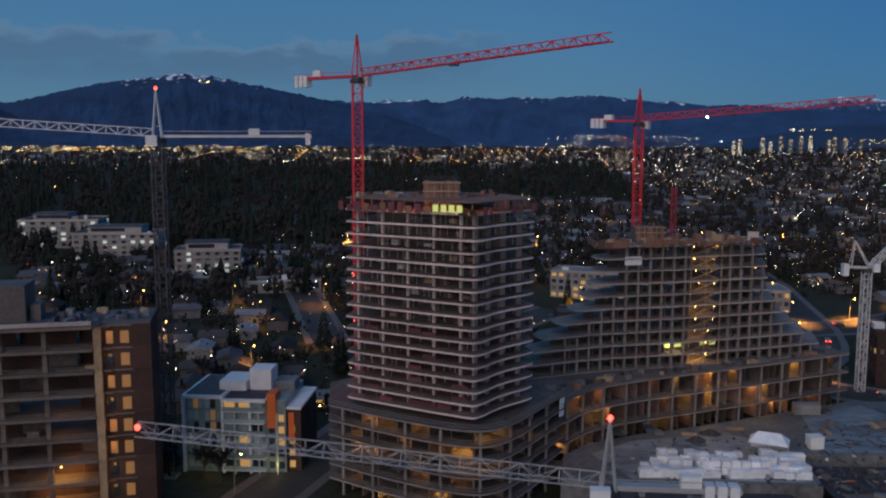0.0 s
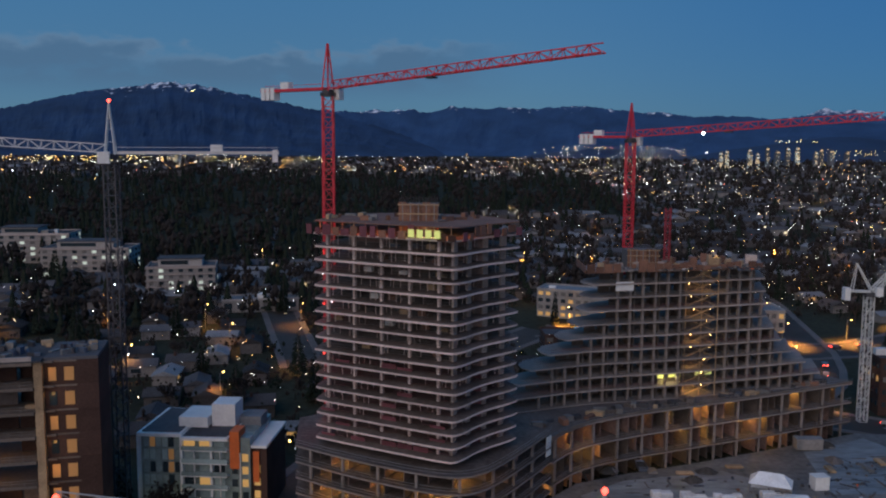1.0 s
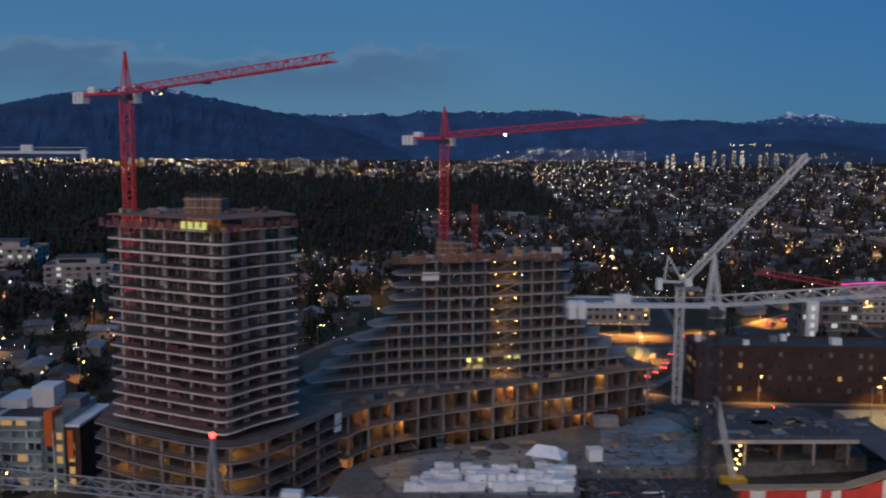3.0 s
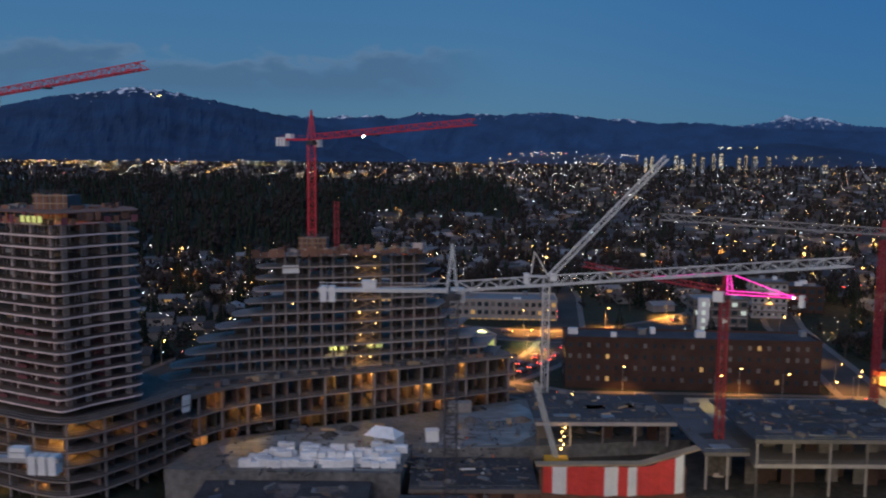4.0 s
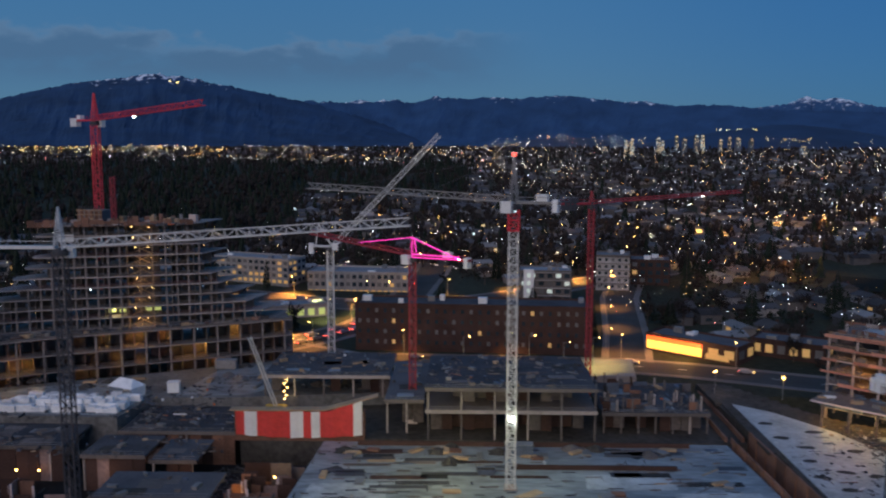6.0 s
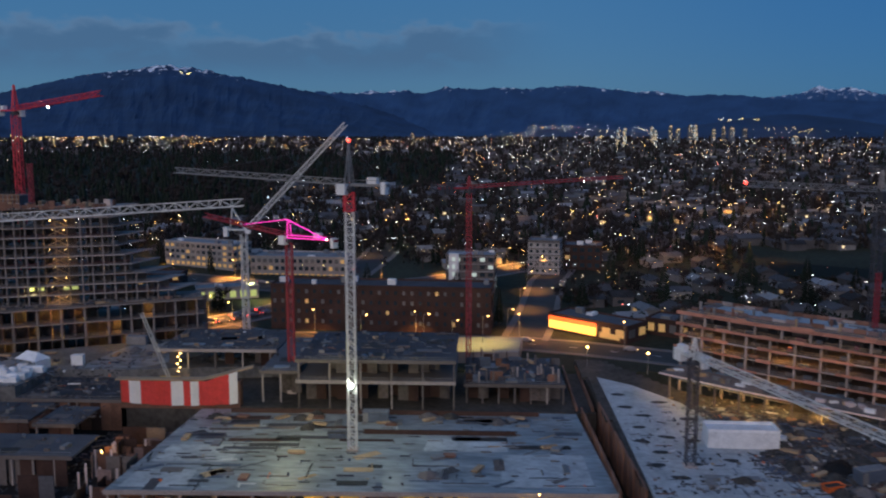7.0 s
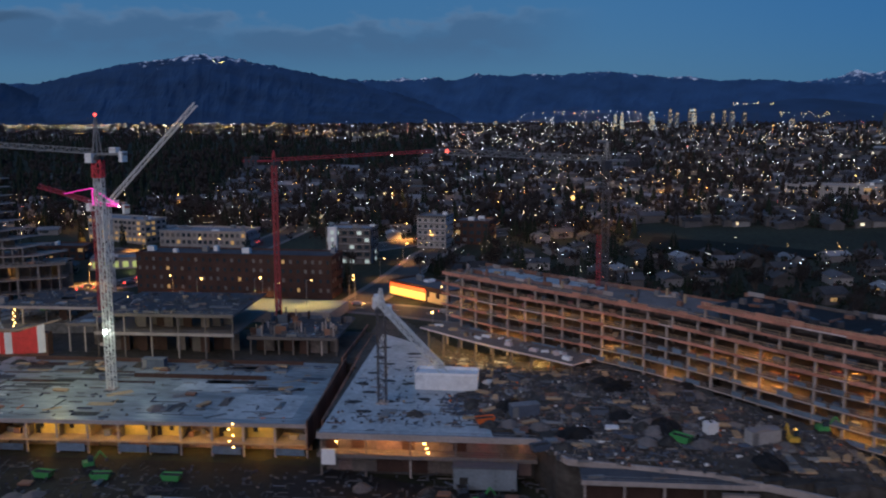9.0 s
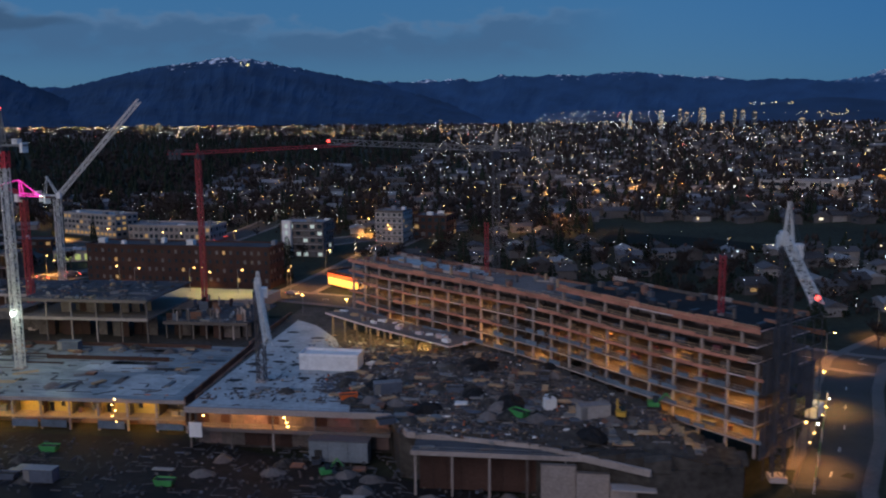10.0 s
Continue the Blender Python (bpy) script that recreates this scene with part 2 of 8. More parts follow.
BLUE_MESH = mat("blue_grey_guard_mesh", (0.11, 0.15, 0.2), 0.85, 0, 0.45, 0.5, 3.0, 0.2, 0.35)
SHEATHING = mat("yellow_sheathing_board", (0.62, 0.45, 0.1), 0.75, 0, 0.25, 0.4, 2.5, 0.2, 0.2)
PRECAST = mat("blue_grey_precast", (0.17, 0.2, 0.23), 0.75, 0, 0.3, 0.3, 2.0, 0.2, 0.2)
BROWN_CONC = mat("brown_stained_concrete", (0.15, 0.12, 0.1), 0.85, 0, 0.4, 0.2, 2.0, 0.3, 0.25)
HOUSE_DARK = mat("dark_house_boards", (0.085, 0.08, 0.08), 0.85, 0, 0.45, 0.2, 2.0, 0.2, 0.4)
PALE_STEEL = mat("pale_grey_steel", (0.36, 0.36, 0.36), 0.5, 0.1, 0.25, 0.3, 3.0, 0.1, 0.1)
RUBBER = mat("tyre_rubber", (0.02, 0.02, 0.02), 0.8, 0, 0.2, 0.5, 3.0, 0.1)

for dull in (ASPHALT, ROOFING, ROOF_PALE, MUD, DARK_MUD, GROUND, GRASS, SHINGLE, LEAF, TWIG, BRICK, FLOOR, MEMBRANE):
    dull.node_tree.nodes["Principled BSDF"].inputs["Specular IOR Level"].default_value = 0.12

BULB_WARM = glow("warm_bulb", (1.0, 0.55, 0.16), 14)
BULB_WHITE = glow("white_flood", (0.95, 1.0, 0.85), 40)
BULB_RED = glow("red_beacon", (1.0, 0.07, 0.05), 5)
BULB_ORANGE = glow("sodium_lamp", (1.0, 0.48, 0.12), 22)
BLIND = mat("drawn_window_blind", (0.13, 0.125, 0.12), 0.7, 0, 0.2, 0.3, 2.0, 0.1, 0.4)
PANE_DIM = glow("dim_amber_pane", (1.0, 0.5, 0.18), 0.07)
PINK_LED = glow("pink_led_strip", (1.0, 0.05, 0.5), 1.9)
SIGN_YELLOW = glow("lit_shopfront", (1.0, 0.5, 0.08), 2.2, True)
SIGN_RED = glow("lit_red_fascia", (1.0, 0.12, 0.02), 2.2)
TAIL_RED = glow("tail_lamp", (1.0, 0.05, 0.03), 14)
PANE_WARM = glow("warm_lit_pane", (1.0, 0.58, 0.2), 0.3)
PANE_WHITE = glow("white_lit_pane", (0.85, 0.95, 0.85), 0.4)
PANE_GREEN = glow("greenish_lit_pane", (0.9, 0.95, 0.3), 0.42)
CITY_GLOW = glow_mixed("city_lamps", [(0, (1.0, 0.42, 0.1)), (0.22, (1.0, 0.66, 0.34)), (0.42, (1.0, 0.86, 0.7)), (0.74, (0.82, 0.93, 1.0)), (0.965, (1.0, 0.15, 0.1))], 15.0)
CITY_SODIUM = glow_mixed("sodium_rows", [(0, (1.0, 0.4, 0.08)), (0.6, (1.0, 0.5, 0.16)), (0.9, (1.0, 0.72, 0.4))], 7.0)
CITY_BRIGHT = glow_mixed("bright_city_lamps", [(0, (1.0, 0.62, 0.16)), (0.5, (1.0, 0.8, 0.34)), (0.85, (1.0, 0.98, 0.8))], 6.0)
FAR_PANES = glow_mixed("far_lit_panes", [(0, (1.0, 0.72, 0.36)), (0.5, (1.0, 0.84, 0.55)), (0.8, (0.7, 0.9, 1.0))], 1.3)
FAR_WALL = mat("far_tower_cladding", (0.07, 0.085, 0.11), 0.6, 0, 0.4, 0.05, 0.4, 0.1, 0.3)


# --- mesh builder ---
class Build:
    """Collects faces; make() links them as one mesh object."""

    def __init__(self):
        self.v, self.f, self.i = [], [], []

    def add(self, verts, faces, mi=0):
        o = len(self.v)
        self.v += [tuple(v) for v in verts]
        self.f += [tuple(a + o for a in f) for f in faces]
        self.i += [mi] * len(faces)
        return self

    def box(self, x0, y0, z0, x1, y1, z1, mi=0, turn=None):
        vs = [Vector((x, y, z)) for z in (z0, z1) for x, y in ((x0, y0), (x1, y0), (x1, y1), (x0, y1))]
        if turn is not None:
            vs = [turn @ v for v in vs]
        return self.add(vs, [(3, 2, 1, 0), (4, 5, 6, 7), (0, 1, 5, 4), (1, 2, 6, 5), (2, 3, 7, 6), (3, 0, 4, 7)], mi)

    def beam(self, a, b, w, mi=0, h=None):
        a, b = Vector(a), Vector(b)
        d = b - a
        if d.length < 1e-6:
            return self
        side = d.cross(Vector((0, 0, 1)))
        if side.length < 1e-3 * d.length:
            side = Vector((1, 0, 0))
        side.normalize()
        up = side.cross(d).normalized() * ((h or w) / 2)
        side = side * (w / 2)
        vs = [p + q for p in (a, b) for q in (-side - up, side - up, side + up, -side + up)]
        return self.add(vs, [(3, 2, 1, 0), (4, 5, 6, 7), (0, 1, 5, 4), (1, 2, 6, 5), (2, 3, 7, 6), (3, 0, 4, 7)], mi)

    def prism(self, poly, z0, z1, mi=0, top=None):
        n = len(poly)
        vs = [(x, y, z0) for x, y in poly] + [(x, y, z1) for x, y in poly]
        fs = [tuple(range(n - 1, -1, -1)), tuple(range(n, 2 * n))]
        fs += [(k, (k + 1) % n, n + (k + 1) % n, n + k) for k in range(n)]
        self.add(vs, fs, mi)
        if top is not None:
            self.i[-n - 1] = top
        return self

    def cone(self, x, y, z0, z1, r0, r1, n=8, mi=0):
        vs = []
        for z, r in ((z0, r0), (z1, r1)):
            vs += [(x + r * math.cos(6.2832 * k / n), y + r * math.sin(6.2832 * k / n), z) for k in range(n)]
        fs = [tuple(range(n - 1, -1, -1)), tuple(range(n, 2 * n))]
        fs += [(k, (k + 1) % n, n + (k + 1) % n, n + k) for k in range(n)]
        return self.add(vs, fs, mi)

    def gem(self, x, y, z, r, mi=0, rz=None):
        rz = rz or r
        vs = [(x + r, y, z), (x, y + r, z), (x - r, y, z), (x, y - r, z), (x, y, z + rz), (x, y, z - rz)]
        fs = [(k, (k + 1) % 4, 4) for k in range(4)] + [((k + 1) % 4, k, 5) for k in range(4)]
        return self.add(vs, fs, mi)

    def ball(self, x, y, z, r, mi=0, n=8):
        vs, fs = [(x, y, z + r), (x, y, z - r)], []
        rows = (0.5, 0.0, -0.5)
        for s in rows:
            q = r * math.cos(s * 2.1)
            vs += [(x + q * math.cos(6.2832 * k / n), y + q * math.sin(6.2832 * k / n), z + r * math.sin(s * 2.1)) for k in range(n)]
        for k in range(n):
            j = (k + 1) % n
            fs.append((0, 2 + k, 2 + j))
            for q in range(2):
                fs.append((2 + q * n + k, 2 + (q + 1) * n + k, 2 + (q + 1) * n + j, 2 + q * n + j))
            fs.append((1, 2 + 2 * n + j, 2 + 2 * n + k))
        return self.add(vs, fs, mi)

    def lattice(self, a, b, w, step, chord=0.24, web=0.13, mi=0, tri=False, flip=False):
        """A lattice boom from a to b: chords at its corners and zigzag webs."""
        a, b = Vector(a), Vector(b)
        d = b - a
        n = max(2, round(d.length / step))
        side = d.cross(Vector((0, 0, 1)))
        side = Vector((1, 0, 0)) if side.length < 1e-3 * d.length else side.normalized()
        up = side.cross(d).normalized()
        if tri:
            offs = [side * (w / 2), -side * (w / 2), up * (w * 0.95 * (-1 if flip else 1))]
        else:
            offs = [side * (w / 2) + up * (w / 2), -side * (w / 2) + up * (w / 2), -side * (w / 2) - up * (w / 2), side * (w / 2) - up * (w / 2)]
        for o in offs:
            self.beam(a + o, b + o, chord, mi)
        for k in range(n):
            p, q = a + d * (k / n), a + d * ((k + 1) / n)
            for j in range(len(offs)):
                o1, o2 = offs[j], offs[(j + 1) % len(offs)]
                if (k + j) % 2:
                    o1, o2 = o2, o1
                self.beam(p + o1, q + o2, web, mi)
                self.beam(p + offs[j], p + offs[(j + 1) % len(offs)], web, mi)
        return self

    def mesh(self, name, mats):
        me = bpy.data.meshes.new(name)
        me.from_pydata(self.v, [], self.f)
        for m in mats if isinstance(mats, (list, tuple)) else [mats]:
            me.materials.append(m)
        if len(me.materials) > 1:
            me.polygons.foreach_set("material_index", self.i)
        me.update()
        return me

    def make(self, name, mats, parent=None, label="", at=None):
        return part(name, self.mesh(name, mats), None, parent, label, at)


def part(name, me, material, parent=None, label="", at=None):
    """Links a mesh as one object, under a thing or a part where parent is given."""
    ob = new(name, me)
    if material is not None:
        ob.data.materials.append(material)
    if parent is not None:
        ob.parent = parent
    if at is not None:
        ob.matrix_basis = at
    if label:
        ob["label"] = label
    return ob


def thing(name, label, category, group="", kind="", at=None):
    ob = new(name)
    ob.empty_display_size = 0.5
    if at is not None:
        ob.matrix_basis = at
    return tagged(ob, label, category, group, kind)


def lamp(name, at, watts, rgb, radius=0.4, cone=0):
    """A bare bulb, or a hooded lamp shining down in a cone of so many degrees."""
    d = bpy.data.lights.new(name, "SPOT" if cone else "POINT")
    if cone:
        d.spot_size, d.spot_blend = radians(cone), 0.6
    d.energy, d.color, d.shadow_soft_size = watts, rgb, radius
    ob = new(name, d)
    ob.location = at
    return ob


def smooth(poly, times=2, closed=True):
    for _ in range(times):
        out = []
        n = len(poly)
        for k in range(n if closed else n - 1):
            (ax, ay), (bx, by) = poly[k], poly[(k + 1) % n]
            out += [(ax * 0.75 + bx * 0.25, ay * 0.75 + by * 0.25), (ax * 0.25 + bx * 0.75, ay * 0.25 + by * 0.75)]
        poly = out if closed else [poly[0]] + out + [poly[-1]]
    return poly


def lerp(table, x):
    if x <= table[0][0]:
        return table[0][1]
    for (a, p), (b, q) in zip(table, table[1:]):
        if x <= b:
            return p + (q - p) * (x - a) / (b - a)
    return table[-1][1]


def along(line, gap, start=0.0):
    """Places at even gaps on a polyline, with the heading there."""
    out, due = [], start
    for (ax, ay), (bx, by) in zip(line, line[1:]):
        d = math.hypot(bx - ax, by - ay)
        while due <= d and d > 0:
            out.append((ax + (bx - ax) * due / d, ay + (by - ay) * due / d, math.degrees(math.atan2(by - ay, bx - ax))))
            due += gap
        due -= d
    return out


def shifted(line, off):
    """A polyline moved sideways to its left by off."""
    out = []
    for k, (x, y) in enumerate(line):
        a, b = line[max(0, k - 1)], line[min(len(line) - 1, k + 1)]
        d = math.hypot(b[0] - a[0], b[1] - a[1])
        out.append((x - (b[1] - a[1]) / d * off, y + (b[0] - a[0]) / d * off))
    return out


def ease(a, b, x):
    s = min(1, max(0, (x - a) / (b - a)))
    return s * s * (3 - 2 * s)


# height of the plain over its distance from the building site
FAR_RISE = [(270, 0), (330, 1.6), (400, 4.6), (560, 12), (746, 21), (930, 30), (1100, 36.5), (1300, 41.5), (1500, 44.5), (1900, 46.5), (2400, 47)]


def ground_z(x, y):
    d = math.hypot(x - 100, y)
    z = -3 * (1 - ease(-60, 10, x)) * (1 - ease(230, 330, y))
    pit = ease(-8, 14, x) * (1 - ease(312, 322, x)) * (1 - ease(197, 205, y))
    z -= 8 * pit
    return z + lerp(FAR_RISE, d)


UNIT_MESHES = {}


def block(name, mtl, sx, sy, sz, parent, at, label=""):
    """A plain block part whose mesh is shared between alike ones."""
    key = (name, mtl.name, round(sx, 2), round(sy, 2), round(sz, 2))
    if key not in UNIT_MESHES:
        UNIT_MESHES[key] = Build().box(-sx / 2, -sy / 2, 0, sx / 2, sy / 2, sz).mesh(name, mtl)
    return part(name, UNIT_MESHES[key], None, parent, label, at)

# --- ground, mountains, far city ---
def make_ground():
    xs = sorted(set([-4800, -3600, -2600, -2000, -1600] + list(range(-1200, -200, 50)) + list(range(-200, 420, 10)) + list(range(450, 1500, 50)) + [1800, 2200, 2700, 3600, 4800]))
    ys = sorted(set([-900, -500, -200, -60] + list(range(0, 460, 10)) + list(range(480, 1500, 30)) + [1600, 1750, 1900, 2100, 2500, 3000, 3600, 4300, 4800]))
    b = Build()
    vs = [(x, y, ground_z(x, y)) for y in ys for x in xs]
    n = len(xs)
    b.add(vs, [(j * n + k, j * n + k + 1, (j + 1) * n + k + 1, (j + 1) * n + k) for j in range(len(ys) - 1) for k in range(n - 1)])
    tagged(b.make("ground", GROUND), "dark winter ground of soil and grass under the city", "ground", kind="structure")


make_ground()

def mountain_material(name, low, high, dark, light):
    m = bpy.data.materials.new(name)
    m.use_nodes = True
    n, l = m.node_tree.nodes, m.node_tree.links
    b = n["Principled BSDF"]
    b.inputs["Roughness"].default_value = 0.95
    geo = n.new("ShaderNodeNewGeometry")
    sep = n.new("ShaderNodeSeparateXYZ")
    l.new(geo.outputs["Position"], sep.inputs[0])
    nz = n.new("ShaderNodeTexNoise")
    nz.inputs["Scale"].default_value, nz.inputs["Detail"].default_value = 0.03, 9
    l.new(geo.outputs["Position"], nz.inputs["Vector"])
    mul = n.new("ShaderNodeMath")
    mul.operation = "MULTIPLY_ADD"
    mul.inputs[1].default_value = 300
    l.new(nz.outputs[0], mul.inputs[0])
    l.new(sep.outputs[2], mul.inputs[2])
    rng = n.new("ShaderNodeMapRange")
    rng.inputs["From Min"].default_value, rng.inputs["From Max"].default_value = low, high
    l.new(mul.outputs[0], rng.inputs["Value"])
    base = n.new("ShaderNodeMix")
    base.data_type = "RGBA"
    n2 = n.new("ShaderNodeTexNoise")
    n2.inputs["Scale"].default_value, n2.inputs["Detail"].default_value = 0.008, 8
    l.new(geo.outputs["Position"], n2.inputs["Vector"])
    sh = n.new("ShaderNodeMapRange")
    sh.inputs["From Min"].default_value, sh.inputs["From Max"].default_value = 0.32, 0.68
    l.new(n2.outputs[0], sh.inputs["Value"])
    l.new(sh.outputs[0], base.inputs["Factor"])
    base.inputs["A"].default_value, base.inputs["B"].default_value = (*dark, 1), (*light, 1)
    mix = n.new("ShaderNodeMix")
    mix.data_type = "RGBA"
    mix.inputs["B"].default_value = (0.75, 0.8, 0.9, 1)
    l.new(base.outputs["Result"], mix.inputs["A"])
    l.new(rng.outputs[0], mix.inputs["Factor"])
    l.new(mix.outputs["Result"], b.inputs["Base Color"])
    return m


# air haze is mixed into these base colours, bluer and paler with distance
WOODED = mountain_material("haze_blue_forested_slope", 900, 950, (0.008, 0.028, 0.07), (0.016, 0.05, 0.12))
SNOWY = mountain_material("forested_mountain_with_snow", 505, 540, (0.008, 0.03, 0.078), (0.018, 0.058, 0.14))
HAZY = mountain_material("haze_tinted_forested_range", 462, 492, (0.014, 0.05, 0.125), (0.026, 0.08, 0.19))
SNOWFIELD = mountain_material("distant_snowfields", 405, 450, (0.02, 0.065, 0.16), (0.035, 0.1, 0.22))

# ridges, from the nearest to the farthest: azimuth in degrees, height over the eye per metre of distance
WEST_RIDGE = [(-50, 0.045), (-40, 0.05), (-36, 0.056), (-33.5, 0.058), (-32.4, 0.053), (-30.5, 0.04), (-28.5, 0.024), (-26.5, 0.008), (-25, -0.012)]
MAIN_RIDGE = [(-33, -0.012), (-31.2, 0.02), (-29.8, 0.036), (-28.2, 0.044), (-26.5, 0.052), (-24, 0.063), (-21.5, 0.069), (-19.5, 0.0755), (-17.3, 0.072), (-15, 0.064),
              (-12.5, 0.0555), (-10.4, 0.0475), (-8.4, 0.039), (-6.5, 0.03), (-4.6, 0.019), (-2.8, 0.008), (-1, -0.012)]
EAST_RANGE = [(-33, 0.034), (-30, 0.041), (-26, 0.036), (-15, 0.04), (-10, 0.0475), (-7.5, 0.0455), (-5.6, 0.046), (-4.2, 0.0495), (-2.9, 0.0455), (-1.4, 0.053), (0.6, 0.0505), (2.2, 0.0525),
              (4.1, 0.0505), (5.8, 0.054), (7.4, 0.0535), (9, 0.05), (11.2, 0.0445), (13.4, 0.0415), (16.5, 0.042), (19, 0.037), (20.3, 0.035), (23, 0.034), (26, 0.031), (30, 0.03), (38, 0.026), (50, 0.03)]


def make_ridge(name, label, material, table, d0, d1, seed):
    """One forested ridge, its slope cut by gullies and its crest uneven."""
    rows, cols, b = 22, int((table[-1][0] - table[0][0]) * 7), Build()
    vs = []
    for j in range(rows):
        s = j / (rows - 1)
        for k in range(cols):
            az = table[0][0] + (table[-1][0] - table[0][0]) * k / (cols - 1)
            d = d0 + (d1 - d0) * s
            crest = 68 + lerp(table, az) * d1 * 0.95
            p = Vector((az * 0.8, s * 2.2, seed))
            gully = abs(noise.noise(p)) + 0.5 * abs(noise.noise(p * 2.3)) + 0.25 * abs(noise.noise(p * 5.1))
            h = 24 + (crest - 24) * s ** 1.15 * (1 - 0.2 * gully * (1 - s * s))
            if j == rows - 1:
                h += 16 * abs(noise.noise(Vector((az * 2.3, 1, seed)))) * ease(0.055, 0.07, lerp(table, az))
                h += 9 * noise.noise(Vector((az * 1.6, 7, seed))) + 6 * noise.noise(Vector((az * 5.2, 3, seed))) + 3.5 * noise.noise(Vector((az * 14, 5, seed)))
            a = radians(az)
            vs.append((100 + d * math.sin(a), d * math.cos(a), h if j else -20))
    b.add(vs, [(j * cols + k, j * cols + k + 1, (j + 1) * cols + k + 1, (j + 1) * cols + k) for j in range(rows - 1) for k in range(cols - 1)])
    tagged(b.make(name, material), label, "mountains", kind="structure")


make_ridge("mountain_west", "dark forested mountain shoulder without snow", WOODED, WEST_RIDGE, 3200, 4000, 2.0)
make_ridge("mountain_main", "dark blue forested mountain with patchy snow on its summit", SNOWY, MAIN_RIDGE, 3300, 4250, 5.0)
make_ridge("mountain_range", "forested range behind the main mountain, tinted blue for haze", HAZY, EAST_RANGE, 3900, 4500, 9.0)


def make_distant_peaks():
    """Snow peaks that show behind the saddles of the range."""
    table = [(-9, 0.038), (-6.4, 0.0465), (-5.6, 0.044), (-4.9, 0.047), (-3.6, 0.04), (8, 0.04), (9.6, 0.0475), (10.4, 0.0435), (12, 0.0445), (14, 0.038), (18.5, 0.036), (20.6, 0.04), (21.5, 0.0475), (22.3, 0.043), (23.2, 0.0455), (25.4, 0.036), (30, 0.03)]
    b, n, d = Build(), 400, 4650
    vs = []
    for j, (dd, part_h) in enumerate(((-260, 0.0), (-120, 0.72), (0, 1.0))):
        for k in range(n):
            az = -9 + 39 * k / (n - 1)
            h = 68 + lerp(table, az) * d + 7 * noise.noise(Vector((az * 6, 1, 0))) + 4 * noise.noise(Vector((az * 17, 2, 0)))
            z = 40 + (h - 40) * part_h * (1 + (0.06 * noise.noise(Vector((az * 5, j, 3))) if j == 1 else 0))
            a = radians(az)
            vs.append((100 + (d + dd) * math.sin(a), (d + dd) * math.cos(a), z))
    b.add(vs, [(j * n + k, j * n + k + 1, (j + 1) * n + k + 1, (j + 1) * n + k) for j in range(2) for k in range(n - 1)])
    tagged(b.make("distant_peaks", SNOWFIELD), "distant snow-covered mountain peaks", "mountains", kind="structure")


make_distant_peaks()


def make_far_hill(x, y, r, h, name, label):
    b, n, m = Build(), 40, 10
    vs = [(x, y, ground_z(x, y) + h)]
    for j in range(1, m + 1):
        q = j / m
        for k in range(n):
            a = 6.2832 * k / n
            w = r * (1 + 0.18 * noise.noise(Vector((math.cos(a), math.sin(a), x))))
            px, py = x + w * q * math.cos(a) * 1.6, y + w * q * math.sin(a)
            vs.append((px, py, ground_z(px, py) - 2 + (h + 2) * (1 - ease(0, 1, q)) * (1 + 0.1 * noise.noise(Vector((px * 0.01, py * 0.01, 0))))))
    fs = [(0, 1 + k, 1 + (k + 1) % n) for k in range(n)]
    for j in range(m - 1):
        fs += [(1 + j * n + k, 1 + (j + 1) * n + k, 1 + (j + 1) * n + (k + 1) % n, 1 + j * n + (k + 1) % n) for k in range(n)]
    b.add(vs, fs)
    # the hill takes the ridge blue too, haze painted into its colour
    tagged(b.make(name, WOODED), label, "hill", kind="structure")


make_far_hill(900, 2080, 330, 58, "far_hill", "low dark wooded hill behind the city")
make_far_hill(470, 2700, 260, 32, "near_hill", "low hill covered with lit houses")

rng = random.Random(4)


def sector(d0, d1, a0=-38, a1=44):
    """A random place in the fan in front of the camera's path."""
    d = d0 + (d1 - d0) * rng.random() ** 1.25
    a = radians(rng.uniform(a0, a1))
    return 110 + d * math.sin(a), d * math.cos(a) - 20


# dark ground left free of houses: wood, playing field, roads
def in_wood(x, y):
    d, az = math.hypot(x - 110, y), math.degrees(math.atan2(x - 110, y))
    return ((az < -9 and 520 < d < 1150) or (az < 2 and 720 < d < 1120)) and noise.noise(Vector((x * 0.004, y * 0.004, 0))) > -0.28


def in_field(x, y):
    return 296 < x < 470 and max(316, 342 - 0.3 * (x - 298)) < y < 414 - 0.2 * (x - 310)


def taken(x, y):
    """Ground used by the building site and the buildings round it."""
    if y < 262 and -130 < x < 345:
        return True
    if 55 < x < 190 and y < 372:
        return True
    if -5 < x < 66 and 316 < y < 392:
        return True
    return (abs(y - (318 + 0.22 * (x - 90))) < 9 and 40 < x < 420) or in_field(x, y) or (185 < x < 222 and y < 292)


def gable(b, x, y, z, w, d, h, r, turn, wi, ri):
    """A house body with a pitched roof; wi and ri: material slots."""
    m = pose(x, y, z, 0, 0, turn)
    b.box(-w / 2, -d / 2, -2, w / 2, d / 2, h, wi, m)
    e = 0.5
    vs = [m @ Vector(p) for p in ((-w / 2 - e, -d / 2 - e, h), (w / 2 + e, -d / 2 - e, h), (w / 2 + e, d / 2 + e, h), (-w / 2 - e, d / 2 + e, h), (-w / 2 - e, 0, h + r), (w / 2 + e, 0, h + r))]
    b.add(vs, [(0, 1, 5, 4), (2, 3, 4, 5), (1, 2, 5), (3, 0, 4), (3, 2, 1, 0)], ri)


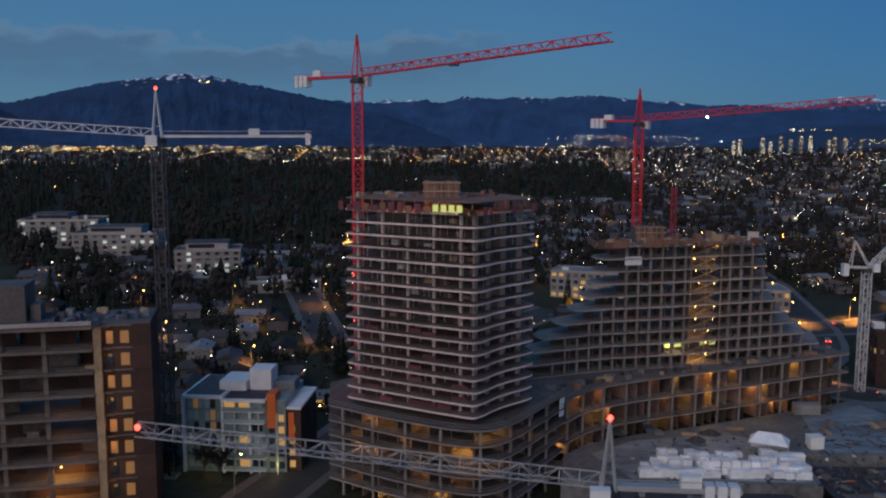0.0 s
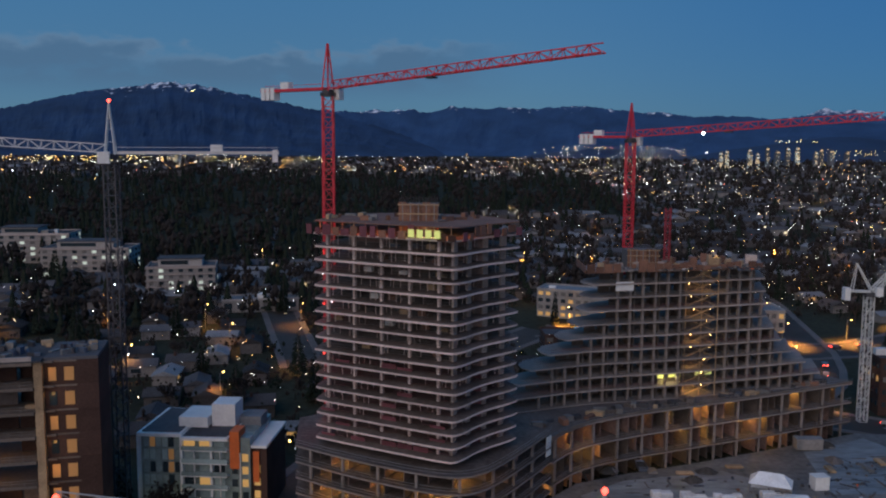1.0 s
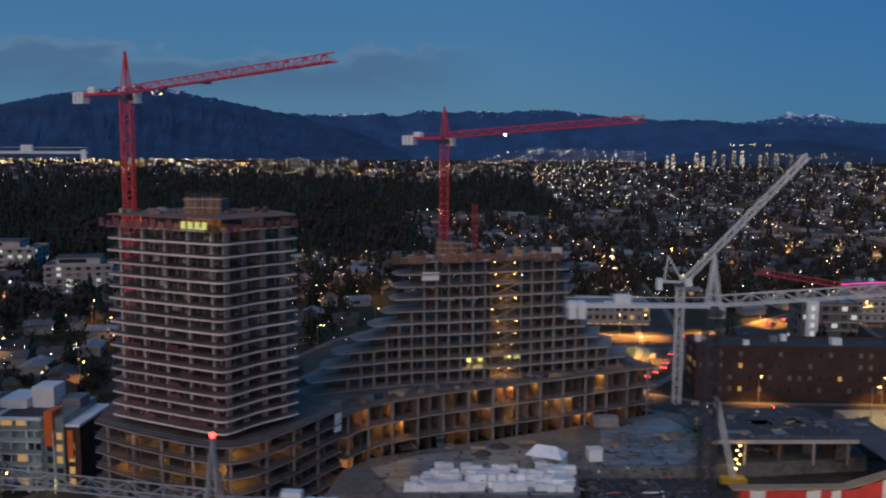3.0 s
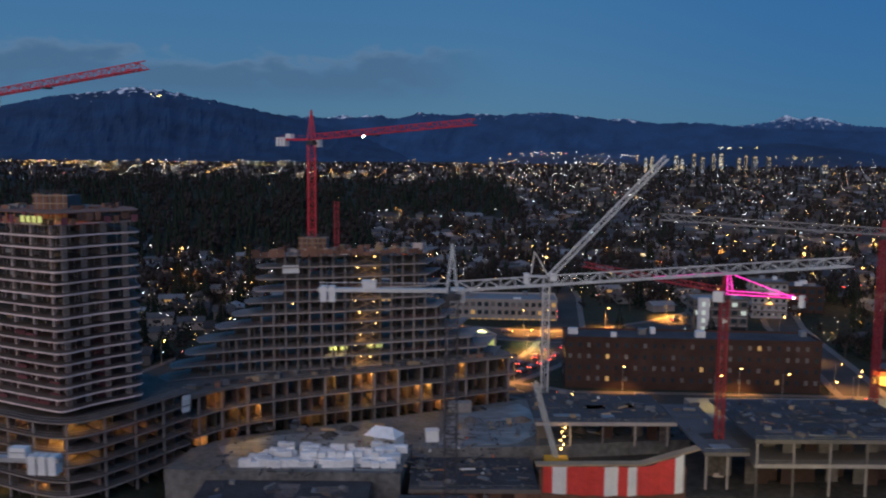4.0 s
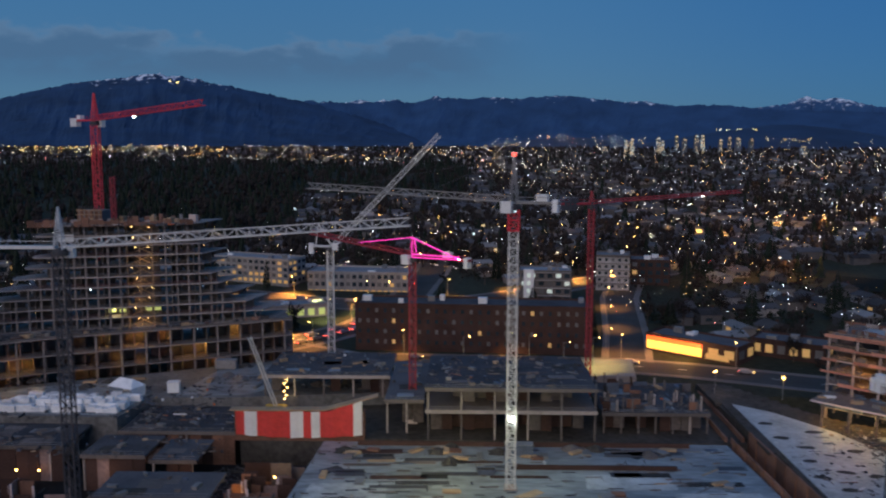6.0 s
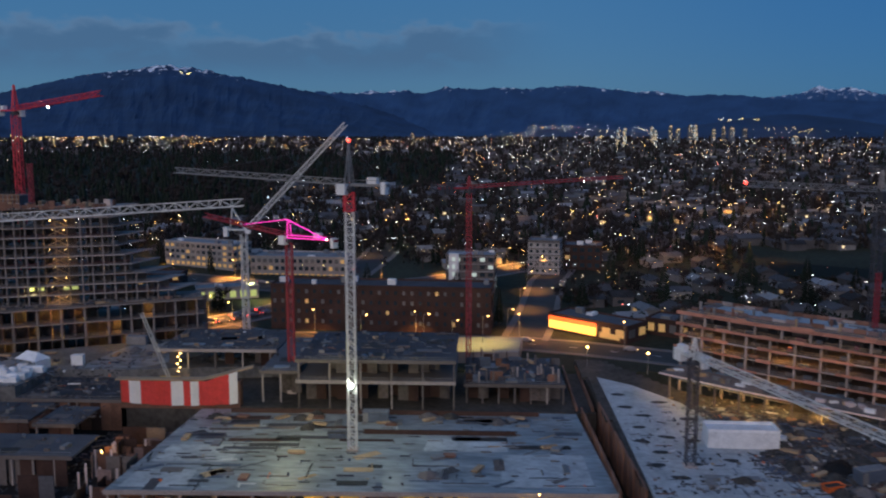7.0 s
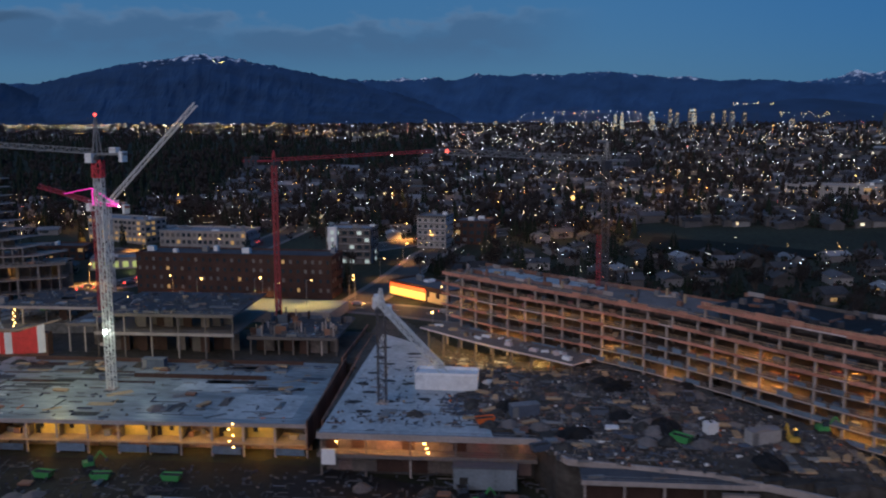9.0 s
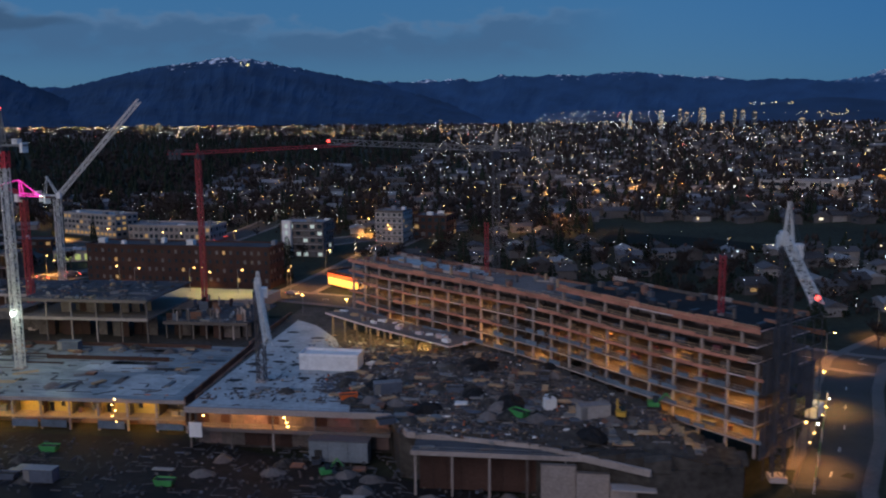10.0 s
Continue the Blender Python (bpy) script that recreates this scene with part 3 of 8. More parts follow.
def make_far_houses():
    b, lights, trees, panes, sodium = Build(), Build(), Build(), Build(), Build()
    count = 0
    while count < 4600:
        x, y = sector(470, 2600)
        if in_wood(x, y) or taken(x, y) or in_field(x, y):
            continue
        d = math.hypot(x - 110, y)
        z = ground_z(x, y)
        k = 1 + d / 2500
        w, dp, h = rng.uniform(7, 12) * k, rng.uniform(6, 8) * k, rng.uniform(2.4, 4)
        pale = rng.random() < 0.3
        if rng.random() < 0.12:
            w, dp, h = w * 1.8, dp * 1.3, rng.uniform(3, 5.5)
            b.box(-w / 2, -dp / 2, -2, w / 2, dp / 2, h, 1, pose(x, y, z, 0, 0, rng.choice((8, 98)) + rng.gauss(0, 4)))
        else:
            gable(b, x, y, z, w, dp, h, rng.uniform(1.4, 2.4), rng.choice((8, 98)) + rng.gauss(0, 3), 0 if pale else 1, rng.choice((2, 2, 3, 3, 3, 4)))
        count += 1
        if rng.random() < 0.2:
            px, pw = x + rng.uniform(-w, w) * 0.3, rng.uniform(0.35, 0.8) * k
            panes.box(px - pw, y - dp * 0.62 - 0.4, z + h * 0.35, px + pw, y - dp * 0.62 - 0.2, z + h * 0.35 + 1.1 * k)
    tagged(panes.make("far_windows", FAR_PANES), "small warm lit windows of the far houses", "windows", kind="stuff")
    tagged(b.make("far_houses", [HOUSE_WALL, HOUSE_DARK, SHINGLE, ROOFING, ROOF_PALE]), "many small pitched-roof houses of the far suburb at dusk", "houses", kind="stuff")

    count = 0
    while count < 6600:
        x, y = sector(330, 2600)
        d = math.hypot(x - 110, y)
        if taken(x, y) or in_field(x, y) or (in_wood(x, y) and rng.random() < 0.96):
            continue
        busy = noise.noise(Vector((x * 0.0045, y * 0.003, 4)))
        if rng.random() > (0.55 + 1.1 * busy) * (1.0 if d < 1200 else (0.5 if d < 1700 else 0.22)):
            continue
        r = d * 0.00042 * rng.choice((0.2, 0.24, 0.26, 0.28, 0.3, 0.36, 0.5, 0.8)) * (1 - 0.35 * ease(800, 1900, d))
        lights.gem(x, y, ground_z(x, y) + rng.uniform(4.5, 8.5), r)
        count += 1
    for _ in range(1500):
        x, y = sector(330, 1250)
        if not (taken(x, y) or in_field(x, y) or in_wood(x, y)):
            d = math.hypot(x - 110, y)
            lights.gem(x, y, ground_z(x, y) + rng.uniform(2.5, 7), d * 0.00042 * rng.choice((0.2, 0.24, 0.3)))
    # rows of street lamps on the suburb's grid
    ca, sa = math.cos(radians(8)), math.sin(radians(8))
    for q in range(95):
        across = rng.random() < 0.72
        x, y = sector(450, 2300)
        step, n = rng.uniform(22, 36), rng.randint(5, 22)
        for k in range(n):
            px, py = (x + ca * step * k, y + sa * step * k) if across else (x - sa * step * k, y + ca * step * k)
            d = math.hypot(px - 110, py)
            if not in_wood(px, py) and not taken(px, py) and rng.random() < 0.8:
                lights.gem(px, py, ground_z(px, py) + 8.5, d * 0.00042 * rng.uniform(0.3, 0.55))
    # long streets of sodium lamps, running along and across the grid
    for q in range(46):
        across = q % 3 > 0
        x, y = sector(380, 1300, -26, 40)
        step, n = rng.uniform(20, 30), rng.randint(8, 20)
        for k in range(n):
            px, py = (x + ca * step * k, y + sa * step * k) if across else (x - sa * step * k, y + ca * step * k)
            d = math.hypot(px - 110, py)
            if not in_wood(px, py) and not taken(px, py) and not in_field(px, py) and rng.random() < 0.9:
                sodium.gem(px, py, ground_z(px, py) + 8.5, d * 0.00042 * rng.uniform(0.45, 0.85))
    tagged(sodium.make("sodium_street_lights", CITY_SODIUM), "rows of orange sodium street lamps across the suburb", "street lights", kind="stuff")
    # houses up the lit hill
    for _ in range(120):
        x, y = rng.gauss(470, 170), rng.uniform(2430, 2700)
        lights.gem(x, y, ground_z(x, y) + 4 + 33 * max(0, 1 - ((x - 470) / 430) ** 2) * ease(2430, 2700, y) + 3, rng.uniform(0.4, 0.8))
    tagged(lights.make("city_lights", CITY_GLOW), "scattered amber and white street lamps and house lamps", "city lights", kind="stuff")

    bright = Build()
    for _ in range(300):
        x, y = rng.gauss(-640, 170), rng.uniform(1380, 1900)
        bright.gem(x, y, ground_z(x, y) + rng.uniform(2, 11), rng.choice((0.36, 0.5, 0.6, 0.9)))
    for _ in range(44):
        x, y = rng.gauss(850, 50), rng.uniform(1790, 1910)
        bright.gem(x, y, 63 + rng.uniform(0, 8) + 0.06 * (y - 1800), rng.choice((0.3, 0.4, 0.65)))
    for _ in range(14):
        x = rng.uniform(700, 800)
        bright.gem(x, 1960, 94 + rng.uniform(-2, 2), 0.8)
    # lit ski runs under the summit
    for _ in range(16):
        a, d = radians(-18.1 + rng.gauss(0, 0.35)), 4180
        bright.gem(100 + d * math.sin(a), d * math.cos(a), 330 + rng.gauss(0, 4), rng.choice((1.5, 2.2, 3.2)))
    tagged(bright.make("bright_city_lights", CITY_BRIGHT), "dense bright yellow lamps of a far port and campus", "city lights", kind="stuff")

    count = 0
    wood = [0, 0]
    while count < 9500:
        x, y = sector(430, 2100)
        inside = in_wood(x, y)
        if taken(x, y) or in_field(x, y) or (not inside and rng.random() < 0.4):
            continue
        z, h = ground_z(x, y), rng.uniform(7, 15) * (1.0 if inside else 0.85)
        r = h * rng.uniform(0.16, 0.26)
        if rng.random() < (0.6 if inside else 0.25):
            for q in range(3):
                trees.cone(x + rng.uniform(-0.4, 0.4), y + rng.uniform(-0.4, 0.4), z + h * (0.12 + 0.27 * q), z + h * (0.5 + 0.25 * q), r * (1.15 - 0.33 * q), 0.1, 6, 0)
        else:
            for q in range(8):
                s = r * rng.uniform(0.3, 0.65)
                trees.gem(x + rng.gauss(0, r * 0.8), y + rng.gauss(0, r * 0.8), z + h * rng.uniform(0.3, 0.9), s, 1, s * rng.uniform(1.0, 2.0))
            trees.cone(x, y, z - 1, z + h * 0.4, 0.3, 0.2, 5, 1)
        count += 1
    tagged(trees.make("far_woods", [LEAF, TWIG]), "dark conifers and bare winter trees among the far houses", "trees", kind="stuff")


make_far_houses()

# sodium lamps over the busier streets of the suburb
for _ in range(60):
    lx, ly = sector(400, 1150, -30, 40)
    if in_wood(lx, ly) or taken(lx, ly) or in_field(lx, ly):
        continue
    for q in range(3):
        lamp("suburb_lamp", (lx + 26 * q, ly + 4 * q, ground_z(lx + 26 * q, ly + 4 * q) + 12), rng.choice((1600, 3000, 5200)), (1.0, 0.42, 0.1), 0.5, 130)


def make_far_tower(x, y, w, d, h, lit, group):
    """A slim high-rise: shaft, set-back top, lift house, floor bands and lit windows."""
    z = ground_z(x, y)
    ob = thing("apartment_tower", "distant high-rise apartment tower with scattered lit windows", "tower", group, at=pose(x, y, z, 0, 0, rng.uniform(-20, 20)))
    Build().box(-w / 2, -d / 2, -2, w / 2, d / 2, h * 0.9).make("wall", FAR_WALL, ob)
    Build().box(-w * 0.38, -d * 0.38, h * 0.9, w * 0.38, d * 0.38, h).make("set_back_top", FAR_WALL, ob)
    Build().box(-w / 6, -d / 6, h, w / 6, d / 6, h + 2.0).make("lift_house", FAR_WALL, ob)
    n = max(5, int(h / 2.9))
    g = Build()
    for j in range(n):
        for k in range(6):
            cx, cz = -w / 2 + w * (k + 0.5) / 6, 1.2 + (h * 0.9 - 2.6) * j / n
            if rng.random() < lit:
                g.box(cx - w * 0.06, -d / 2 - 0.25, cz, cx + w * 0.06, -d / 2 - 0.02, cz + 1.3)
    for k in range(3):
        g.box(-w * 0.3 + w * 0.24 * k, -d * 0.38 - 0.3, h * 0.92, -w * 0.3 + w * 0.24 * k + w * 0.16, -d * 0.38 - 0.05, h * 0.97)
    tagged(g.make("lit_pane", FAR_PANES, ob), "small warm lit windows", kind="stuff")
    return ob


for az, dist, w, h, lit in ((17.6, 1330, 9, 44, 0.75), (18.0, 1340, 9, 48, 0.8), (19.6, 1400, 11, 50, 0.5), (19.9, 1360, 9, 42, 0.6), (20.7, 1420, 9, 54, 0.3), (21.2, 1400, 11, 46, 0.3),
                            (21.9, 1430, 10, 55, 0.35), (22.3, 1390, 10, 56, 0.9), (23.4, 1400, 9, 45, 0.5), (23.9, 1450, 9, 50, 0.25), (24.4, 1440, 12, 48, 0.2), (25.2, 1420, 9, 45, 0.25),
                            (13.2, 1380, 15, 26, 0.4), (28.3, 1350, 15, 30, 0.35), (33.2, 1400, 10, 44, 0.3), (34.0, 1440, 9, 50, 0.3), (0.2, 1900, 11, 34, 0.4), (-17.5, 1500, 14, 34, 0.4),
                            (-18.6, 1540, 12, 30, 0.35), (5.2, 1800, 14, 26, 0.4)):
    az -= 6.0 if az > 15 else 3
    make_far_tower(110 + dist * math.sin(radians(az)), dist * math.cos(radians(az)), w * 0.62, w * 0.7, h * (0.62 if az > 8 else 0.5), min(0.9, lit * 0.8), "far towers")

# --- the unfinished buildings ---
def edge_columns(parent, line, gap, z, h, w=0.6, d=0.9, mtl=CONCRETE, name="column"):
    for x, y, a in along(line, gap, gap * 0.4):
        block(name, mtl, d, w, h, parent, pose(x, y, z, 0, 0, a))


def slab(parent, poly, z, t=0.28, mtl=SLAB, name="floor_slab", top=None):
    # pale edge, dark top: the shade of the slab above is in the colour
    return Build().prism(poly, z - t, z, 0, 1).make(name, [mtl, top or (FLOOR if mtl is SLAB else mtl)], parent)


def core_forms(parent, x0, x1, y0, y1, z, h):
    """Plywood shutters round a core, with walers, soldiers and bars sticking out of the top."""
    Build().box(x0, y0, z, x1, y1, z + h - 0.5).make("core_wall", CONCRETE_DARK, parent, "dark concrete core wall")
    n = 5
    for k in range(n):
        a, b = x0 + (x1 - x0) * k / n, x0 + (x1 - x0) * (k + 1) / n - 0.06
        Build().box(a, y0 - 0.16, z, b, y0 - 0.02, z + h - 0.25 * (k % 3)).make("core_shutter", PLY, parent)
        Build().box((a + b) / 2 - 0.09, y0 - 0.34, z, (a + b) / 2 + 0.09, y0 - 0.18, z + h).make("soldier", GREY_STEEL, parent)
    for q in (0.25, 0.6, 0.9):
        Build().box(x0 - 0.2, y0 - 0.5, z + h * q, x1 + 0.2, y0 - 0.36, z + h * q + 0.18).make("waler", TIMBER, parent)
    bars = Build()
    for k in range(26):
        bx = x0 + (x1 - x0) * (k + 0.5) / 26
        bars.beam((bx, y0 + 0.3, z + h - 0.6), (bx, y0 + 0.3, z + h + 0.9), 0.06)
    tagged(bars.make("starter_bars", DARK_STEEL, parent), kind="stuff")


# high tower of bare slabs
T_POLY = smooth([(-38.8, 186.4), (-36.8, 184.6), (-14.8, 173.0), (-12.4, 172.6), (-8.4, 179.2), (-2.2, 184.8), (-1.2, 187), (-9.5, 202.5), (-31, 207)], 2)
T_LEVELS = [17.87 + 2.335 * k for k in range(17)]


def make_tower():
    ob = thing("tower_under_construction", "bare concrete residential tower with open floors and formwork on top", "building under construction")
    # slab tops get the shade-darkened floor colour, edges stay pale
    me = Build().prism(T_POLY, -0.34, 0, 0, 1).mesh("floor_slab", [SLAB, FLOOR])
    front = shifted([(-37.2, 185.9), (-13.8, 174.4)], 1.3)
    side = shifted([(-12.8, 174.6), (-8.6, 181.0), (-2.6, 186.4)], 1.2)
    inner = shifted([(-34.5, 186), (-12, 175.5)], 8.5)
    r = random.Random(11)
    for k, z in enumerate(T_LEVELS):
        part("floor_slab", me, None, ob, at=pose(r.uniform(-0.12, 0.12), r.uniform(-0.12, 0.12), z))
        if k < 16:
            for x, y, a in along(front, 5.6, 1.0):
                block("column", SLAB, 0.5, 0.6, 2.08, ob, pose(x, y, z, 0, 0, a))
            for x, y, a in along(side, 4.4, 1.4):
                block("column", CONCRETE, 1.2, 0.4, 2.08, ob, pose(x, y, z, 0, 0, a))
            # walls and columns behind the front are coloured darker, as interior shade
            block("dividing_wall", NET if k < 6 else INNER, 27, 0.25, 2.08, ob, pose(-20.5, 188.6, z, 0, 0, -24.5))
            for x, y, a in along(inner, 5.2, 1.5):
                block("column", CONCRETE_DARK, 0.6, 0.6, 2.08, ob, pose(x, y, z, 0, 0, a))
            # slim re-shoring posts and guard rails
            shore = Build()
            for line, gap in ((front, 1.3), (side, 1.7)):
                for x, y, a in along(line, gap, r.uniform(0.2, 1.2)):
                    if r.random() < (0.8 if k > 8 else 0.5):
                        px, py = x + r.uniform(-0.4, 0.4), y + r.uniform(-0.2, 2.5)
                        shore.beam((px, py, z), (px, py, z + 2.08), 0.11)
            tagged(shore.make("shoring", SLAB, ob), kind="stuff")
            rail = Build()
            for line in (shifted(front, -0.9), shifted(side, -0.8)):
                for p, q in zip(line, line[1:]):
                    for h in (0.55, 1.0):
                        rail.beam((*p, z + h), (*q, z + h), 0.05)
            tagged(rail.make("guard_rail", GREY_STEEL if k > 6 else NET, ob), kind="stuff")
            if k < 7:
                for x, y, a in along(shifted(front, -0.5), 3.2, 1.0):
                    if r.random() < 0.25:
                        block("safety_net", NET, 2.9, 0.05, r.choice((0.5, 0.7, 0.9)), ob, pose(x, y, z, 0, 0, a))
            else:
                for x, y, a in along(shifted(front, 2.5), 3.6, r.uniform(0, 3)):
                    if r.random() < 0.3:
                        block("material_pallet", r.choice((TIMBER, WHITE_PANEL, BLUE_SHEET, PLY)), 1.6, 0.9, r.uniform(0.4, 1.0), ob, pose(x, y, z, 0, 0, a))
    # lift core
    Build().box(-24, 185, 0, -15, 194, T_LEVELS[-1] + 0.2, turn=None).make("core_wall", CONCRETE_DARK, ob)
    core_forms(ob, -23, -16, 186, 193, T_LEVELS[-1], 5.4)
    top = T_LEVELS[-1]
    for line in (shifted([(-39.0, 186.4), (-13.0, 173.0)], -0.9), shifted([(-12.4, 173.0), (-8.2, 179.6), (-1.6, 186)], -0.9)):
        for x, y, a in along(line, 1.9, 0.6):
            block("formwork_panel", r.choice((PLY, PLY, NET, BRICK)), r.choice((1.75, 1.4, 1.1)), 0.14, r.uniform(1.0, 2.0), ob, pose(x, y, top - 0.2 + r.choice((0, 0, 0.6)), 0, 0, a + r.uniform(-3, 3)))
    deck = Build().prism([(x - 0.0, y, ) for x, y in T_POLY], top + 1.95, top + 2.1)
    deck.make("formwork_deck", PLY, ob, "plywood deck over the top floor")
    for x, y, a in along(shifted([(-38, 186.0), (-13, 173)], 1.0), 2.4, 0.5):
        block("shoring_post", TIMBER, 0.14, 0.14, 2.2, ob, pose(x, y, top))
    for k in range(26):
        x, y = r.uniform(-36, -6), r.uniform(184, 198)
        block("stacked_material", r.choice((PLY, TIMBER, GREY_STEEL, BRICK, FLOOR)), r.uniform(0.8, 2.4), r.uniform(0.4, 1.2), r.uniform(0.3, 1.0), ob, pose(x, y, top + 2.1, 0, 0, r.uniform(0, 180)))
    # lit work bay under the formwork; self-glowing panels stand for its lamplit wall
    for k in range(4):
        block("lit_work_panel", PANE_GREEN, 1.1, 0.1, 1.3, ob, pose(-20.3 + 1.45 * k, 174.9 - 0.7 * k, top + 0.25, 0, 0, -27))
    for x, y in ((-18.5, 178.6), (-16.4, 177.6)):
        lamp("work_lamp", (x, y - 0.2, top + 1.2), 320, (1.0, 0.85, 0.4))
    for x, y, e in ((-25.4, 181.2, 200), (-35, 186.2, 260), (-30, 183.6, 160), (-10.5, 178.5, 120), (-14.4, 176, 120)):
        lamp("work_lamp", (x, y, top + 1.2), e, (1.0, 0.13, 0.06))


make_tower()
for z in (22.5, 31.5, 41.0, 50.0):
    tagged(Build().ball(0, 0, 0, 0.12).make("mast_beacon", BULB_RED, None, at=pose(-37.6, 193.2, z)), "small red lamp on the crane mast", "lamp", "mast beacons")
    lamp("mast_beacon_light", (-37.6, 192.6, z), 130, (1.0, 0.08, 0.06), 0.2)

W_FRONT = smooth([(-42, 186), (-30, 178), (-14.5, 170.2), (-8, 172), (-1.5, 182), (6, 195)], 2, False)
W_POLY = W_FRONT + [(-8, 210), (-30, 214), (-44, 202)]
E_FRONT = smooth([(6.3, 195.6), (12, 204), (24, 211.5), (40, 218.6), (62, 228.5), (84, 239)], 2, False)
E_POLY = E_FRONT + [(78, 253), (50, 243), (20, 230), (-7.5, 211)]


def make_podium(name, label, poly, front, levels, base, gap, lit):
    ob = thing(name, label, "building under construction")
    r = random.Random(len(front) + int(gap * 10))
    for k, z in enumerate(levels):
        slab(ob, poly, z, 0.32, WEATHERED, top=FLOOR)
        edge = shifted(front, 0.9)
        below = (levels[k + 1] if k + 1 < len(levels) else base)
        edge_columns(ob, edge, gap, below, z - below - 0.32, 0.42, 0.46, WEATHERED)
        # room walls in dark colours that carry the shade of the open storeys
        for n, (x, y, a) in enumerate(along(shifted(front, 6.2), gap / 2, gap * 0.4)):
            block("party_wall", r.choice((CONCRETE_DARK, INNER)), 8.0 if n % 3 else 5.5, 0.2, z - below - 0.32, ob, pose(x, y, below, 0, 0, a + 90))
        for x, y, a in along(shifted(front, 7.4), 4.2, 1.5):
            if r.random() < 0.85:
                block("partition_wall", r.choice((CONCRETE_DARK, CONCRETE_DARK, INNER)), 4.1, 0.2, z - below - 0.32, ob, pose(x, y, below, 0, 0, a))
        rail = Build()
        for p, q in zip(front, front[1:]):
            for h in (0.55, 1.05):
                rail.beam((p[0], p[1], z + h), (q[0], q[1], z + h), 0.06)
        tagged(rail.make("guard_rail", GREY_STEEL, ob), kind="stuff")
    spots = along(shifted(front, 4.6), gap / 2, gap * 0.65)
    for k, z in enumerate(levels):
        below = (levels[k + 1] if k + 1 < len(levels) else base)
        for x, y, a in spots:
            if r.random() < 0.8 * lit[k]:
                Build().ball(0, 0, 0, 0.16).make("work_bulb", BULB_WARM, ob, at=pose(x, y, z - 0.9))
                if r.random() < 0.75:
                    lamp("work_lamp", (x, y, z - 1.5), r.choice((40, 80, 150, 320)), (1.0, 0.5, 0.1), 0.25)
    return ob


west = make_podium("west_podium", "curved lower floors of the tower, bare slabs and columns", W_POLY, W_FRONT, [16.0, 13.0, 10.0, 7.0, 4.0, 1.0], -3, 7.6, [0.3, 0.3, 0.6, 0.4, 0.6, 0.4])
east = make_podium("east_podium", "curved podium of bare slabs lit inside by amber work lamps", E_POLY, E_FRONT, [14.2, 9.5, 4.8], 0.2, 6.6, [0.4, 0.85, 0.8])
Build().box(-1.2, -0.08, -3.6, 1.2, 0.08, 0.2).make("hanging_sheet", WHITE_PANEL, east, "white hanging weather sheet", at=pose(5.4, 194.4, 15.0, 0, 4, 62))
rp = random.Random(77)
for _ in range(60):
    x = rp.uniform(-2, 76)
    y = lerp([(-2, 199), (12, 206), (24, 213.5), (40, 220), (62, 230), (80, 239)], x) + rp.uniform(0.5, 4)
    block("stacked_material", rp.choice((TIMBER, PLY, GREY_STEEL, CONCRETE_DARK, ROOFING)), rp.uniform(0.8, 3.5), rp.uniform(0.5, 1.6), rp.uniform(0.3, 1.2), east, pose(x, y, 14.2, 0, 0, rp.uniform(0, 180)))
for p, q in zip(E_FRONT, E_FRONT[1:]):
    Build().beam((p[0], p[1] + 0.2, 14.3), (q[0], q[1] + 0.2, 14.3), 0.3, h=0.9).make("edge_upstand", CONCRETE_DARK, east)

# stepped block with terraces
C_LEFT = [(14.2, -5), (16.9, -3), (19.6, 0.5), (22.3, 2.0), (25, 6), (27.7, 10), (30.4, 13), (33.1, 15.4), (35.8, 17), (44, 17.8)]
C_RIGHT = [(14.4, 77), (16.9, 76), (21, 70), (26, 64), (32, 60), (44, 58.5)]
C_LINE = [(-8, 207), (0, 212), (17, 219.3), (35, 223.6), (58, 231), (76, 237.5)]


